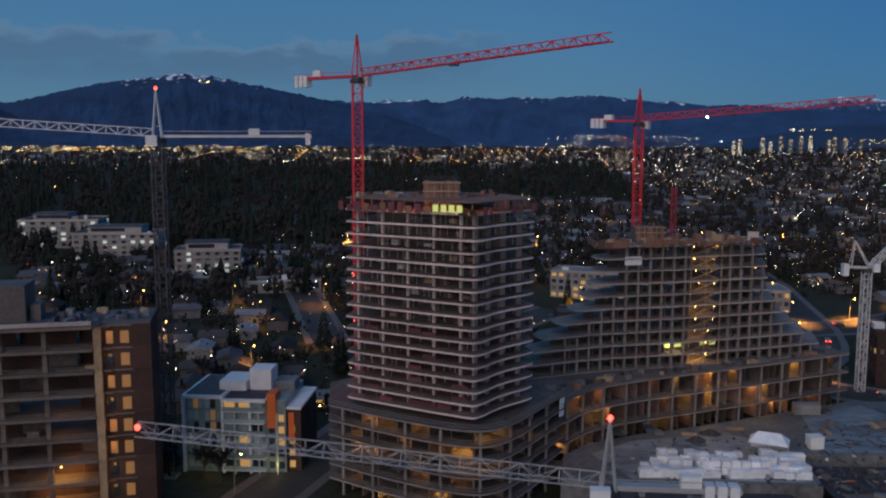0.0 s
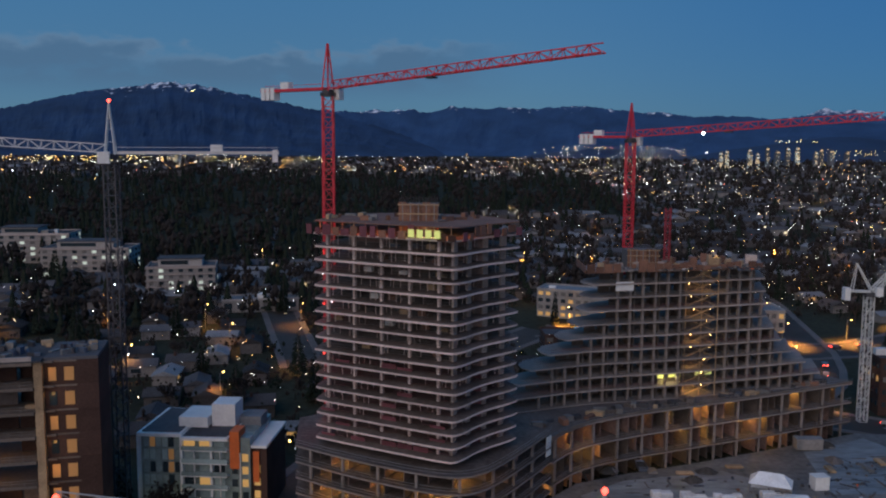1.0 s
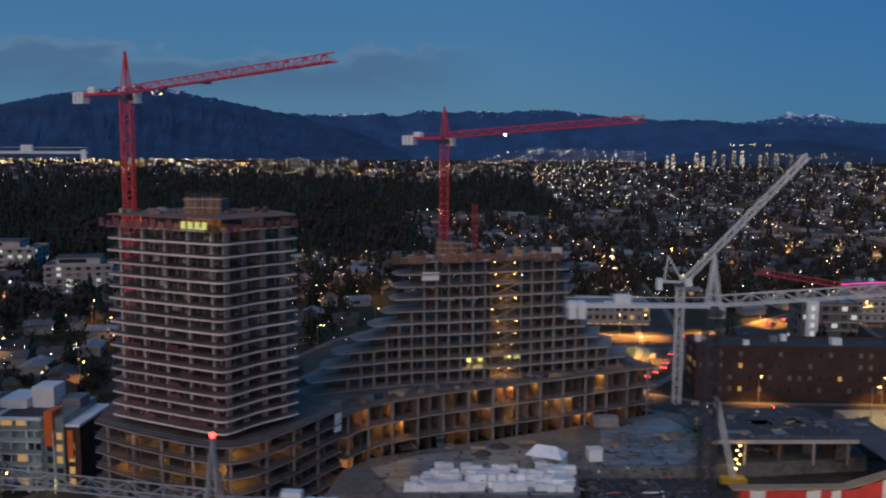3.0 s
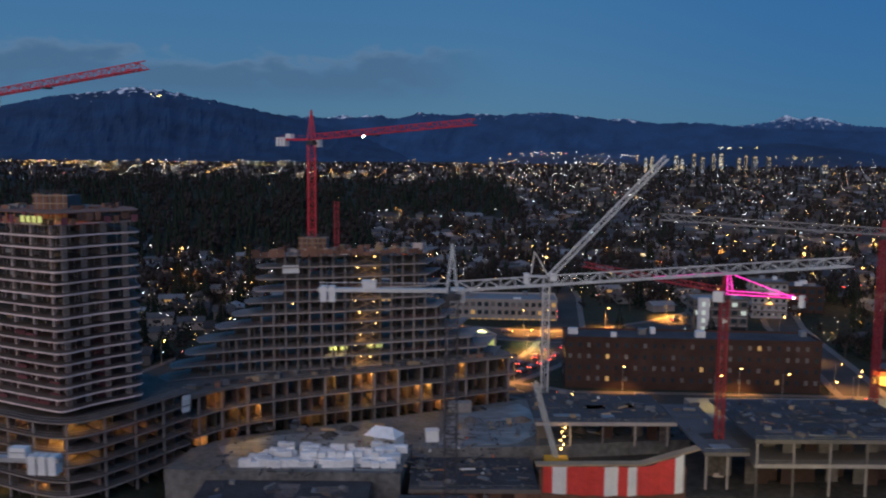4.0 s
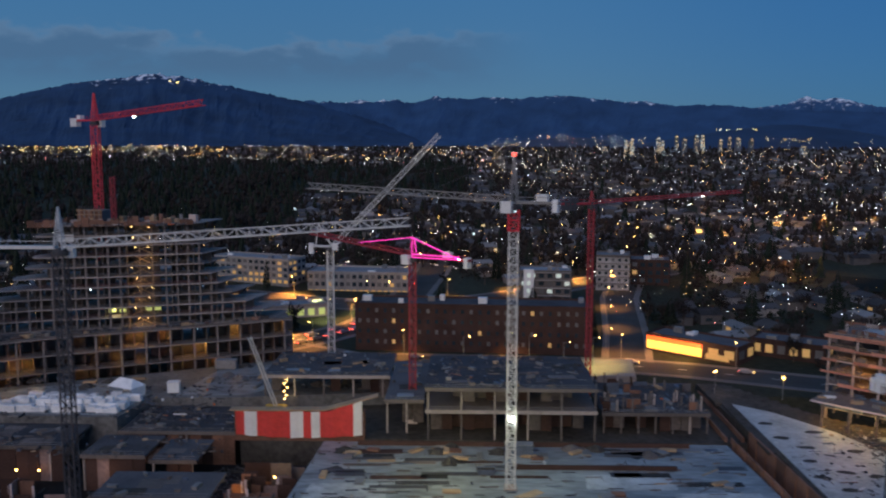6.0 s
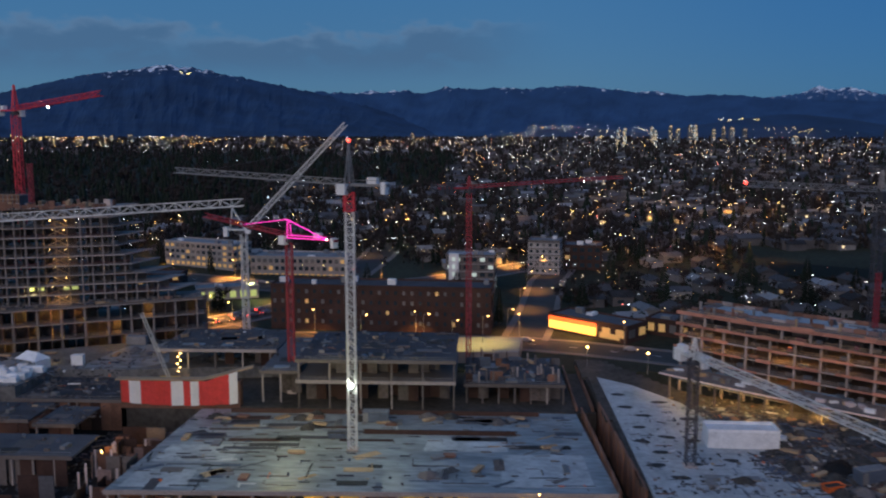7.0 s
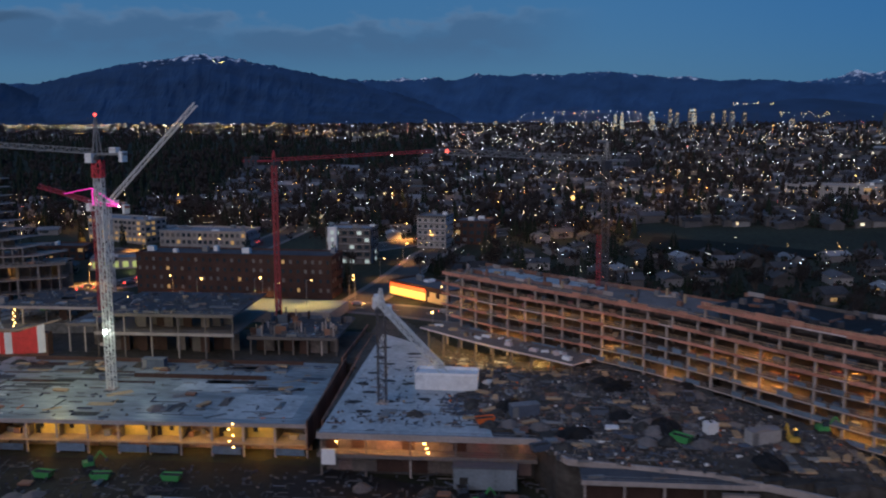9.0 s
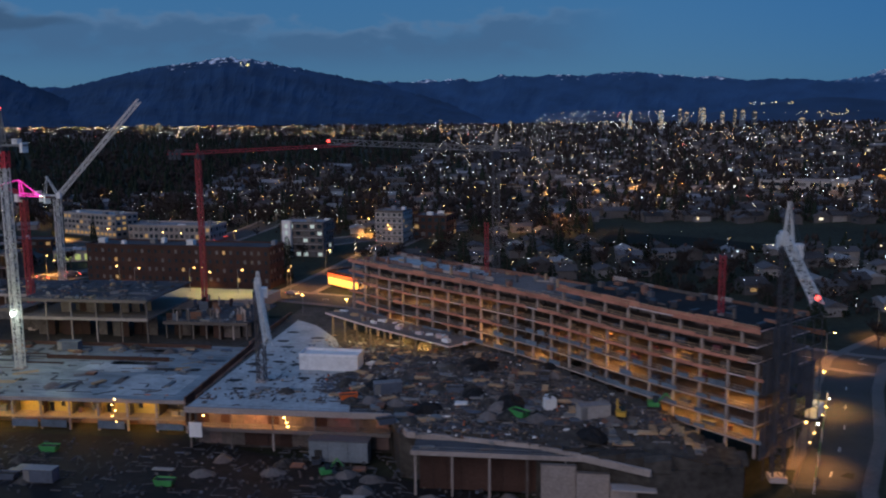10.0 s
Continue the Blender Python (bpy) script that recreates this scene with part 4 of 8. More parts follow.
def make_stepped_block():
    ob = thing("stepped_block_under_construction", "bare concrete apartment block with stepped curved terraces", "building under construction")
    r = random.Random(5)
    levels = [14.4 + 2.95 * k for k in range(11)]
    for k, z in enumerate(levels):
        xl, xr = lerp(C_LEFT, z), lerp(C_RIGHT, z)
        n = 14
        fr = [(xl + (xr - xl) * q / n, lerp(C_LINE, xl + (xr - xl) * q / n)) for q in range(n + 1)]
        back = [(x + 3.5, y + 14) for x, y in reversed(fr)]
        # round nose at the terrace end
        nose = [(xl - 1.6, fr[0][1] + 2.4), (xl - 2.2, fr[0][1] + 5.5), (xl - 0.8, fr[0][1] + 9)]
        slab(ob, fr + back[:-1] + list(reversed(nose)), z, 0.3, CONCRETE_GREY, top=WEATHERED)
        if k == len(levels) - 1:
            continue
        xl2, xr2 = lerp(C_LEFT, z + 2.95), lerp(C_RIGHT, z + 2.95)
        line = [(x, y) for x, y in shifted(fr, 1.0)]
        for i in range(24):
            g0 = 5.4 + 2.95 * i
            if not xl2 + 4.6 < g0 < xr2 - 0.4 or 39.4 < g0 < 47.2:
                continue
            y0 = lerp(C_LINE, g0) + 1.2
            block("column", WEATHERED, 0.42, 0.8, 2.61, ob, pose(g0, y0, z, 0, 0, 14))
            if i % 2:
                block("cross_wall", CONCRETE_DARK, 0.25, 4.6, 2.61, ob, pose(g0 + 0.7, y0 + 3.4, z, 0, 0, 14))
        # inner corridor wall, with gaps
        for q in range(int((xr2 - xl2) / 3)):
            x = xl2 + 2 + 3 * q
            if not 38 < x < 48 and r.random() < 0.75:
                block("partition_wall", CONCRETE_DARK, 2.8, 0.2, 2.61, ob, pose(x + 1.4, lerp(C_LINE, x) + 7.5, z, 0, 0, 16))
        rail = Build()
        for p, q in zip(fr, fr[1:]):
            rail.beam((*p, z + 0.95), (*q, z + 0.95), 0.06)
            rail.beam((*p, z + 0.5), (*q, z + 0.5), 0.05)
        tagged(rail.make("guard_rail", NET if k % 3 == 1 else GREY_STEEL, ob), kind="stuff")
        # scaffold stair in the lit bay
        stair = Build()
        y0 = lerp(C_LINE, 43)
        stair.beam((40.0, y0 + 1, z), (46.5, y0 + 1, z + 2.95), 0.5, h=0.14).beam((46.5, y0 + 2.2, z), (40.0, y0 + 2.2, z + 2.95), 0.5, h=0.14)
        for x in (39.6, 43.2, 46.8):
            stair.beam((x, y0 + 0.6, z), (x, y0 + 0.6, z + 2.95), 0.16)
        stair.make("scaffold_stair", TIMBER, ob, "timber and steel scaffold stair")
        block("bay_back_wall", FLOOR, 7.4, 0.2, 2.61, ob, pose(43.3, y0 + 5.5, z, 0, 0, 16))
        if k % 2 == 0:
            lamp("work_lamp", (43.3 + r.uniform(-2, 2), y0 + 3.0, z + 1.7), 75 if k > 1 else 220, (1.0, 0.55, 0.16), 0.25)
        for q in range(2):
            Build().ball(0, 0, 0, 0.13).make("work_bulb", BULB_WARM, ob, at=pose(41 + 4 * q + r.uniform(-1, 1), y0 + 2.6, z + 1.9))
    # two brighter rooms, their lit walls made as glowing panels
    for x in (34.5, 37.2, 44.0, 46.4):
        y0 = lerp(C_LINE, x)
        block("lit_work_panel", PANE_GREEN, 1.8, 0.1, 1.0, ob, pose(x, y0 + 3.5, levels[1] + 0.9, 0, 0, 16))
    lamp("work_lamp", (35.5, lerp(C_LINE, 36) + 2.4, levels[1] + 1.6), 260, (1.0, 0.85, 0.4), 0.25)
    top = levels[-1]
    for x, y, a in along(shifted([(16, 218.9), (35, 223.2), (58.5, 231)], -0.6), 2.0, 0.5):
        if r.random() < 0.86:
            block("formwork_panel", PLY, 1.85, 0.14, r.uniform(1.0, 2.2), ob, pose(x, y, top - 0.4, 0, 0, a + r.uniform(-3, 3)))
    for x, y, a in along(shifted([(16, 232), (16, 219)], -0.6), 2.0, 0.5):
        block("formwork_panel", PLY, 1.85, 0.14, 1.6, ob, pose(x, y, top - 0.4, 0, 0, a))
    core_forms(ob, 26, 33, 226.5, 233, top, 4.2)
    for k in range(44):
        x = r.uniform(19, 57)
        y = lerp(C_LINE, x) + r.uniform(1.5, 10)
        block("stacked_material", r.choice((PLY, TIMBER, GREY_STEEL, PLY, CONCRETE)), r.uniform(0.7, 2.6), r.uniform(0.5, 1.4), r.uniform(0.6, 2.3), ob, pose(x, y, top, 0, 0, r.uniform(0, 180)))
    block("white_wrap", WHITE_PANEL, 4.2, 0.2, 2.0, ob, pose(24.6, lerp(C_LINE, 24.6) + 0.4, top - 4.6, 0, 0, 13), "white weather wrap on the edge")


make_stepped_block()

# long block on the far side of the yard
R_LINE = smooth([(222, 187.5), (238, 172.5), (258, 157), (279, 138.5), (296, 118), (314, 101)], 2, False)
R_LEVELS = [4.6, 7.5, 10.4, 13.3, 16.2, 19.0, 21.8]
R_ROOF = 24.5


def cut_line(line, s0, s1):
    n = len(line) - 1
    return line[round(s0 * n):round(s1 * n) + 1]


def yard_z(x, y):
    """The yard climbs from the parapet to the foot of the long block."""
    u = 0.66 * (279 - x) + 0.75 * (138.5 - y)
    rise = max(0.0, 5.2 - 0.12 * max(0.0, u))
    rim = min(abs(0.176 * (x - 252) + (y - 107)), abs(0.53 * (x - 277) + (y - 102.6)) * 0.9) if x > 246 else 10
    return 1.9 + rise * ease(222, 266, x) * (1 - 0.75 * ease(297, 309, x)) * ease(-4, 7, rim)


def make_long_block():
    ob = thing("long_block_under_construction", "long curved concrete block with orange plywood edges and amber work lamps", "building under construction")
    r = random.Random(8)
    heights = R_LEVELS + [R_ROOF]
    for k, z in enumerate(heights):
        line = R_LINE if k < 7 else cut_line(R_LINE, 0.6, 1.0)
        # the line runs away from the camera's left, the building lies on its left side
        back = shifted(line, 18)
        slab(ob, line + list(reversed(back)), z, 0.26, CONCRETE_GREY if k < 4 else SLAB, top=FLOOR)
        prev = ([1.6] + heights)[k]
        wide = k < 6
        for x, y, a in along(shifted(line, 0.8), 5.75 if wide else 6.4, 0.0):
            if yard_z(x, y - 1.5) < z - 0.3:
                block("column", CONCRETE if x < 285 or not wide else CONCRETE_GREY, 0.45, 0.5, z - prev - 0.26, ob, pose(x, y, prev, 0, 0, a))
        # second row of columns in the dark copy, shade painted by colour
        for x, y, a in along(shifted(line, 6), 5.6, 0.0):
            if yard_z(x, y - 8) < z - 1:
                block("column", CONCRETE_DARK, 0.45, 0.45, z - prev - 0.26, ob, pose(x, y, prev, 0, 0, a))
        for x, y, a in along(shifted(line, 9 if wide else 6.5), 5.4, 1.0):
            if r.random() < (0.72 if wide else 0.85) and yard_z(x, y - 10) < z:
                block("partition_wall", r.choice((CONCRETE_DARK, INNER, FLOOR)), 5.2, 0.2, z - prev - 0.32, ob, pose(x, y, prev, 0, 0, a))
        # blue guard mesh below, plywood edge boards on the upper floors
        for x, y, a in along(shifted(line, -0.1), 3.6, r.uniform(0.2, 1)):
            if yard_z(x, y - 1) > z:
                continue
            far = x < 266
            if k < 4 and not (far and k > 1):
                if r.random() < 0.72:
                    block("guard_mesh", BLUE_MESH, r.choice((3.4, 3.4, 2.4)), 0.04, r.choice((0.7, 0.95)), ob, pose(x, y, z + 0.06, 0, 0, a + r.uniform(-2, 2)))
            elif r.random() < (0.95 if k > 4 else 0.6):
                block("edge_board", EDGE_PLY, 3.5, 0.12, r.choice((0.5, 0.6, 0.75)), ob, pose(x, y, z - 0.36, 0, 0, a))
        if k > 5:
            for x, y, a in along(shifted(line, 18.1), 6.0, 0.4):
                block("edge_board", PLY, 5.9, 0.12, 0.9, ob, pose(x, y, z - 0.4, 0, 0, a))
        rail = Build()
        for p, q in zip(line, line[1:]):
            rail.beam((*p, z + 1.0), (*q, z + 1.0), 0.07)
            rail.beam((*p, z + 0.5), (*q, z + 0.5), 0.06)
        for x, y, a in along(line, 2.4, 0.3):
            rail.beam((x, y, z), (x, y, z + 1.05), 0.07)
        tagged(rail.make("guard_rail", TIMBER if k > 3 else GREY_STEEL, ob), kind="stuff")
        if k < 6:
            for x, y, a in along(shifted(line, 2.6), 4.6, r.uniform(0, 4)):
                if yard_z(x, y - 3) > z - 1.5 or r.random() > 0.72:
                    continue
                Build().ball(0, 0, 0, 0.15).make("work_bulb", BULB_WARM, ob, at=pose(x, y, z - 0.7))
                if r.random() < 0.5:
                    lamp("work_lamp", (x, y, z - 1.0), r.choice((40, 100, 220, 440)), (1.0, 0.45, 0.08), 0.25)
            for x, y, a in along(shifted(line, 2.6), 4.0, r.uniform(0, 4)):
                if r.random() < 0.5 and yard_z(x, y - 3) < z:
                    block("material_pallet", r.choice((FLOOR, BLUE_SHEET, BLUE_SHEET, GREY_STEEL, PLY, ROOFING, NET)), r.uniform(1, 2.6), 0.9, r.uniform(0.4, 1.1), ob, pose(x, y, z, 0, 0, a))
    # amber strip along the lowest open floor at the street end
    for x, y, a in along(shifted(cut_line(R_LINE, 0.8, 1.0), 3.0), 5.0, 1.0):
        lamp("work_lamp", (x, y, 6.6), 280, (1.0, 0.47, 0.08), 0.3)
    # roof decks
    lo, hi = cut_line(R_LINE, 0, 0.6), cut_line(R_LINE, 0.6, 1.0)
    for x, y, a in along(shifted(lo, 0.3), 2.6, 0.4):
        block("edge_board", EDGE_PLY, 2.5, 0.12, r.choice((0.4, 0.6, 0.8)), ob, pose(x, y, 21.8, 0, 0, a))
    for x, y, a in along(shifted(hi, 0.3), 2.6, 0.4):
        block("edge_board", EDGE_PLY, 2.5, 0.12, r.choice((0.8, 1.1)), ob, pose(x, y, R_ROOF, 0, 0, a))
    slab(ob, shifted(hi, 0.9) + list(reversed(shifted(hi, 17.4))), R_ROOF + 0.2, 0.18, MEMBRANE, "roof_membrane")
    for x, y, a in along(shifted(hi, 17.0), 4.0, 1.0):
        block("parapet_wall", r.choice((CONCRETE_DARK, PLY, CONCRETE_GREY)), 3.9, 0.2, r.choice((0.6, 0.9)), ob, pose(x, y, R_ROOF + 0.2, 0, 0, a))
    slab(ob, shifted(cut_line(R_LINE, 0.1, 0.4), 6) + list(reversed(shifted(cut_line(R_LINE, 0.1, 0.4), 15))), 21.9, 0.08, FRESH, "fresh_pour")
    for off in (5.6, 15.4):
        for x, y, a in along(shifted(cut_line(R_LINE, 0.1, 0.42), off), 3.0, 0.5):
            block("upstand_wall", r.choice((INNER, CONCRETE_GREY, PLY)), 2.8, 0.25, r.choice((0.7, 1.0)), ob, pose(x, y, 21.9, 0, 0, a))
    for line, top, n in ((lo, 21.85, 46), (hi, R_ROOF + 0.22, 40)):
        spots = along(line, 1.0, 0.5)
        for k in range(n):
            x, y, a = r.choice(spots)
            off = r.uniform(2.5, 16)
            px, py = x + off * 0.68, y + off * 0.73
            w, d, h = r.choice(((2.4, 0.8, 0.5), (3.6, 0.4, 0.3), (1.2, 1.0, 1.2), (0.5, 0.5, 1.9), (1.6, 1.1, 0.7)))
            block("stacked_material", r.choice((TIMBER, PLY, GREY_STEEL, CONCRETE_DARK, ROOFING, CONCRETE_GREY, DARK_STEEL) if top < 24 else (ROOFING, DARK_STEEL, CONCRETE_DARK, PLY, DARK_STEEL)), w, d, h, ob, pose(px, py, top, 0, 0, a + r.choice((0, 90, 0, r.uniform(0, 180)))))
    # netting and scaffold on the end wall
    ex, ey = R_LINE[-1]
    bx, by = shifted(R_LINE, 18)[-1]
    head = math.degrees(math.atan2(by - ey, bx - ex))
    nx, ny = (bx - ex) / 18, (by - ey) / 18
    for k in range(6):
        for q, z in enumerate([1.7] + R_LEVELS):
            if r.random() < 0.55:
                block("scaffold_net", NET_DARK, 2.9, 0.08, 3.0, ob, pose(ex + nx * (1.5 + 3 * k) + 0.9, ey + ny * (1.5 + 3 * k) - 0.9, z, 0, 0, head))
    scaff = Build()
    for k in range(7):
        px, py = ex + nx * 3 * k + 1.6, ey + ny * 3 * k - 1.6
        scaff.beam((px, py, -1.5), (px, py, 25.5), 0.14)
        for z in R_LEVELS + [R_ROOF]:
            scaff.beam((px, py, z), (px - 1.2, py + 1.2, z), 0.1)
    for z in R_LEVELS + [R_ROOF]:
        scaff.beam((ex + 1.6, ey - 1.6, z + 0.9), (ex + nx * 18 + 1.6, ey + ny * 18 - 1.6, z + 0.9), 0.1)
    scaff.make("scaffold", DARK_STEEL, ob, "tube scaffold on the end wall")
    for k, z in enumerate((3.4, 6.3, 9.2, 12.1, 15.0, 17.8)):
        q = 4 + 5 * (k % 3)
        lamp("work_lamp", (ex + nx * q - 3.0, ey + ny * q + 3.0, z), (380, 120, 200, 60, 150, 40)[k], (1.0, 0.45, 0.09), 0.3)
    # low terrace wing
    wing = cut_line(R_LINE, 0.0, 0.42)
    out = shifted(wing, -9)
    slab(ob, out + list(reversed(shifted(wing, -0.4))), 8.2, 0.4, SLAB, "terrace_slab")
    edge_columns(ob, shifted(wing, -8), 6.0, 1.8, 5.9, 0.4, 0.4, CONCRETE_DARK)
    for x, y, a in along(shifted(wing, -4.5), 4.5, 2):
        Build().ball(0, 0, 0, 0.16).make("work_bulb", BULB_WARM, ob, at=pose(x, y, 7.1))
    for x, y, a in along(shifted(wing, -5.5), 8.5, 4):
        lamp("work_lamp", (x, y, 5.4), 900, (1.0, 0.58, 0.16), 0.3)
    for k in range(26):
        x, y, a = along(out, 2.0, 0)[min(k, len(along(out, 2.0, 0)) - 1)]
        block("stacked_material", r.choice((TIMBER, WHITE_PANEL, GREY_STEEL, SLAB)), r.uniform(0.8, 2.4), r.uniform(0.5, 1.2), r.uniform(0.3, 0.9), ob, pose(x + r.uniform(1, 5), y + r.uniform(1, 5), 8.2, 0, 0, r.uniform(0, 180)))


make_long_block()

# --- decks, yard and lower works ---
def make_surface(name, poly, top, bottom, mtl, label, category="deck"):
    return tagged(Build().prism(poly, bottom, top).make(name, mtl), label, category, kind="structure")


make_surface("court_ground", [(4, 182), (54, 180), (56, 196), (78, 197), (122, 203), (126, 232), (84, 236), (62, 225.4), (40, 215), (24, 208.5), (12, 202.5), (6, 195)], 2.6, -9, PALE_MUD, "pale muddy court of the building site", "ground")
YARD = [(203, 121), (246, 121), (250, 109), (276, 103.5), (296, 94), (312, 97), (313, 101.4), (296, 117.4), (279, 137.8), (258, 156.4), (238, 171.8), (222, 187.2), (206, 216), (199, 216)]
make_surface("yard_base", YARD, 1.5, -9, MUD, "base fill under the yard", "ground")


def inside(poly, x, y):
    hit = False
    for (ax, ay), (bx, by) in zip(poly, poly[1:] + poly[:1]):
        if (ay > y) != (by > y) and x < ax + (bx - ax) * (y - ay) / (by - ay):
            hit = not hit
    return hit


def make_yard():
    """Sloping, trodden mud, with uneven ruts; the rim reaches down into the base."""
    b, step = Build(), 1.5
    for i in range(int(115 / step)):
        for j in range(int(123 / step)):
            x, y = 199 + step * i, 94 + step * j
            if inside(YARD, x + step / 2, y + step / 2):
                quad = ((x, y), (x + step, y), (x + step, y + step), (x, y + step))
                b.add([(px, py, yard_z(px, py) + 0.12 * noise.noise(Vector((px * 0.3, py * 0.3, 2)))) for px, py in quad], [(0, 1, 2, 3)])
                for (ax, ay), (bx, by), (nx, ny) in zip(quad, quad[1:] + quad[:1], ((0, -1), (1, 0), (0, 1), (-1, 0))):
                    if not inside(YARD, x + step / 2 + nx * step, y + step / 2 + ny * step):
                        b.add([(ax, ay, 1.2), (bx, by, 1.2), (bx, by, yard_z(bx, by)), (ax, ay, yard_z(ax, ay))], [(0, 1, 2, 3)])
    tagged(b.make("yard_ground", MUD), "cluttered sloping yard of mud, rubble and stacked material", "ground", kind="structure")


make_yard()
make_surface("lower_yard", [(-30, 60), (330, 60), (330, 90), (296, 92), (200, 122), (101, 122), (101, 176), (86, 176), (86, 199), (56, 199), (4, 185), (-14, 160)], -7.2, -9, DARK_MUD, "dark muddy ground before the excavated storeys", "ground")
make_surface("frame_ground", [(84.2, 176.2), (200, 175), (199, 216), (84.2, 222)], -0.55, -9, MUD, "dark mud under the concrete frames", "ground")
make_surface("pale_slab", [(203.3, 117.3), (238, 117.3), (233, 143), (226, 160), (220, 176), (211, 190), (203, 197)], 2.04, 1.5, FRESH, "pale concrete slab with standing water", "deck")
make_surface("court_slab_1", [(18, 183), (53, 181.5), (55, 201), (44, 210), (22, 204), (12, 196)], 2.72, 2.3, DECK, "pale concrete court slab", "deck")
make_surface("court_slab_2", [(62, 198), (80, 199), (92, 214), (84, 232), (66, 222)], 2.7, 2.3, DECK, "pale concrete court slab", "deck")


def make_main_deck():
    ob = thing("main_deck", "large wet concrete deck over an amber-lit lower storey", "deck")
    r = random.Random(21)
    Build().prism([(101, 125), (198, 127.5), (195, 174), (104, 174)], -1.1, -0.5).make("deck_slab", DECK, ob)
    Build().prism([(101, 124.7), (198, 127.2), (198, 127.6), (101, 125.1)], -1.15, -0.3).make("edge_beam", CONCRETE_GREY, ob)
    Build().prism([(101, 124.5), (198, 126.9), (198, 140), (101, 140)], -5.0, -4.7).make("lower_slab", TIMBER, ob)

    def front_y(x):
        return 125 + 2.5 * (x - 101) / 97

    bay = 6.88
    for k in range(15):
        x = 101.6 + bay * k
        for z, h in ((-9, 4.0), (-4.7, 3.6)):
            block("column", CONCRETE_GREY, 0.42, 0.42, h, ob, pose(x, front_y(x) + 0.5, z))
    for k in range(14):
        x = 101.6 + bay * (k + 0.5)
        y = front_y(x)
        lit = k > 3
        sheathed = lit and k % 3 != 1
        block("wall_panel", SHEATHING if sheathed else r.choice((PLY, FLOOR, INNER)), bay - 0.1, 0.15, 3.55, ob, pose(x, y + (3.4 if sheathed else 6.4), -4.7))
        block("party_wall", r.choice((CONCRETE_DARK, TIMBER, BRICK)), 0.2, 5.0, 3.5, ob, pose(x + bay / 2, y + 4.2, -4.7))
        if sheathed:
            block("window_opening", RUBBER, 1.0, 0.2, 1.3, ob, pose(x + r.choice((-1.6, 0.4, 1.8)), y + 3.36, -3.5))
            if k % 2:
                block("doorway", RUBBER, 1.1, 0.2, 2.1, ob, pose(x - 2.4, y + 3.36, -4.7))
        else:
            for q in range(3):
                block("stacked_material", r.choice((TIMBER, PLY, GREY_STEEL)), r.uniform(0.8, 2.2), 0.8, r.uniform(0.4, 1.6), ob, pose(x - 2 + 2 * q, y + r.uniform(2.5, 5), -4.7))
        Build().ball(0, 0, 0, 0.14).make("work_bulb", BULB_WARM, ob, at=pose(x + r.uniform(-1.5, 1.5), y + 1.6, -1.7))
        lamp("work_lamp", (x + r.uniform(-1, 1), y + 1.4, -2.0), r.choice((100, 150, 210)) if lit else 45, (1.0, 0.54, 0.06), 0.3)
        # lower storey: hoarding in some bays, amber rooms in the others
        block("wall_panel", r.choice((CONCRETE_DARK, INNER, PLY)), bay - 0.1, 0.15, 3.9, ob, pose(x, y + 5.0, -9))
        if k % 5 in (1, 3, 4):
            block("hoarding", BLUE_MESH, bay - 0.5, 0.08, r.choice((1.5, 1.8)), ob, pose(x, y - 0.5, -7.2))
        if k % 5 in (0, 2, 3):
            lamp("work_lamp", (x, y + 1.2, -5.6), r.choice((320, 460)), (1.0, 0.48, 0.06), 0.3)
    for k in range(5):
        Build().ball(0, 0, 0, 0.17).make("string_bulb", BULB_ORANGE, ob, at=pose(183 - 0.8 * (k % 2), 124.6, 0.4 - 1.3 * k))
    # fresh pours
    for x0, x1, y0, y1 in ((103, 116, 127, 136), (104.5, 121, 140, 150), (176, 194, 130, 147), (160, 178, 148, 156)):
        Build().prism([(x0, y0), (x1, y0 + 0.4), (x1 - 0.6, y1), (x0 + 0.8, y1 - 0.5)], -0.5, -0.46).make("fresh_pour", FRESH, ob, "pale fresh concrete pour")
    # pour strips, openings and puddled bays
    for k in range(50):
        x, y = r.uniform(104, 192), r.uniform(127.5, 146) if k % 4 else r.uniform(146, 171)
        w, d = r.choice(((5, 1.0), (7, 0.4), (3, 1.6), (4.5, 2.6), (4, 1.2), (9, 0.3), (6, 0.5), (6, 2.2)))
        m = r.choice((RUBBER, ROOFING, CONCRETE_DARK, FLOOR, ROOFING, DARK_STEEL, BLUE_SHEET, TIMBER))
        block("deck_patch", m, w, d, 0.03 + 0.02 * (k % 4), ob, pose(x, y, -0.5, 0, 0, r.choice((1.5, 1.5, 2, 91, 40))))
    for k in range(26):
        x, y = r.uniform(106, 190), r.uniform(148, 170)
        block("rebar_mat", r.choice((FLOOR, DARK_STEEL, ROOFING, RUBBER, BRICK)), r.uniform(5, 13), r.uniform(0.8, 2.6), 0.14, ob, pose(x, y, -0.5, 0, 0, 1.5))
    # long upstand walls
    for x0, x1, y in ((146, 180, 158), (112, 186, 171.5)):
        Build().box(x0, y, -0.5, x1, y + 0.4, 0.5).make("upstand_wall", BRICK, ob)


make_main_deck()


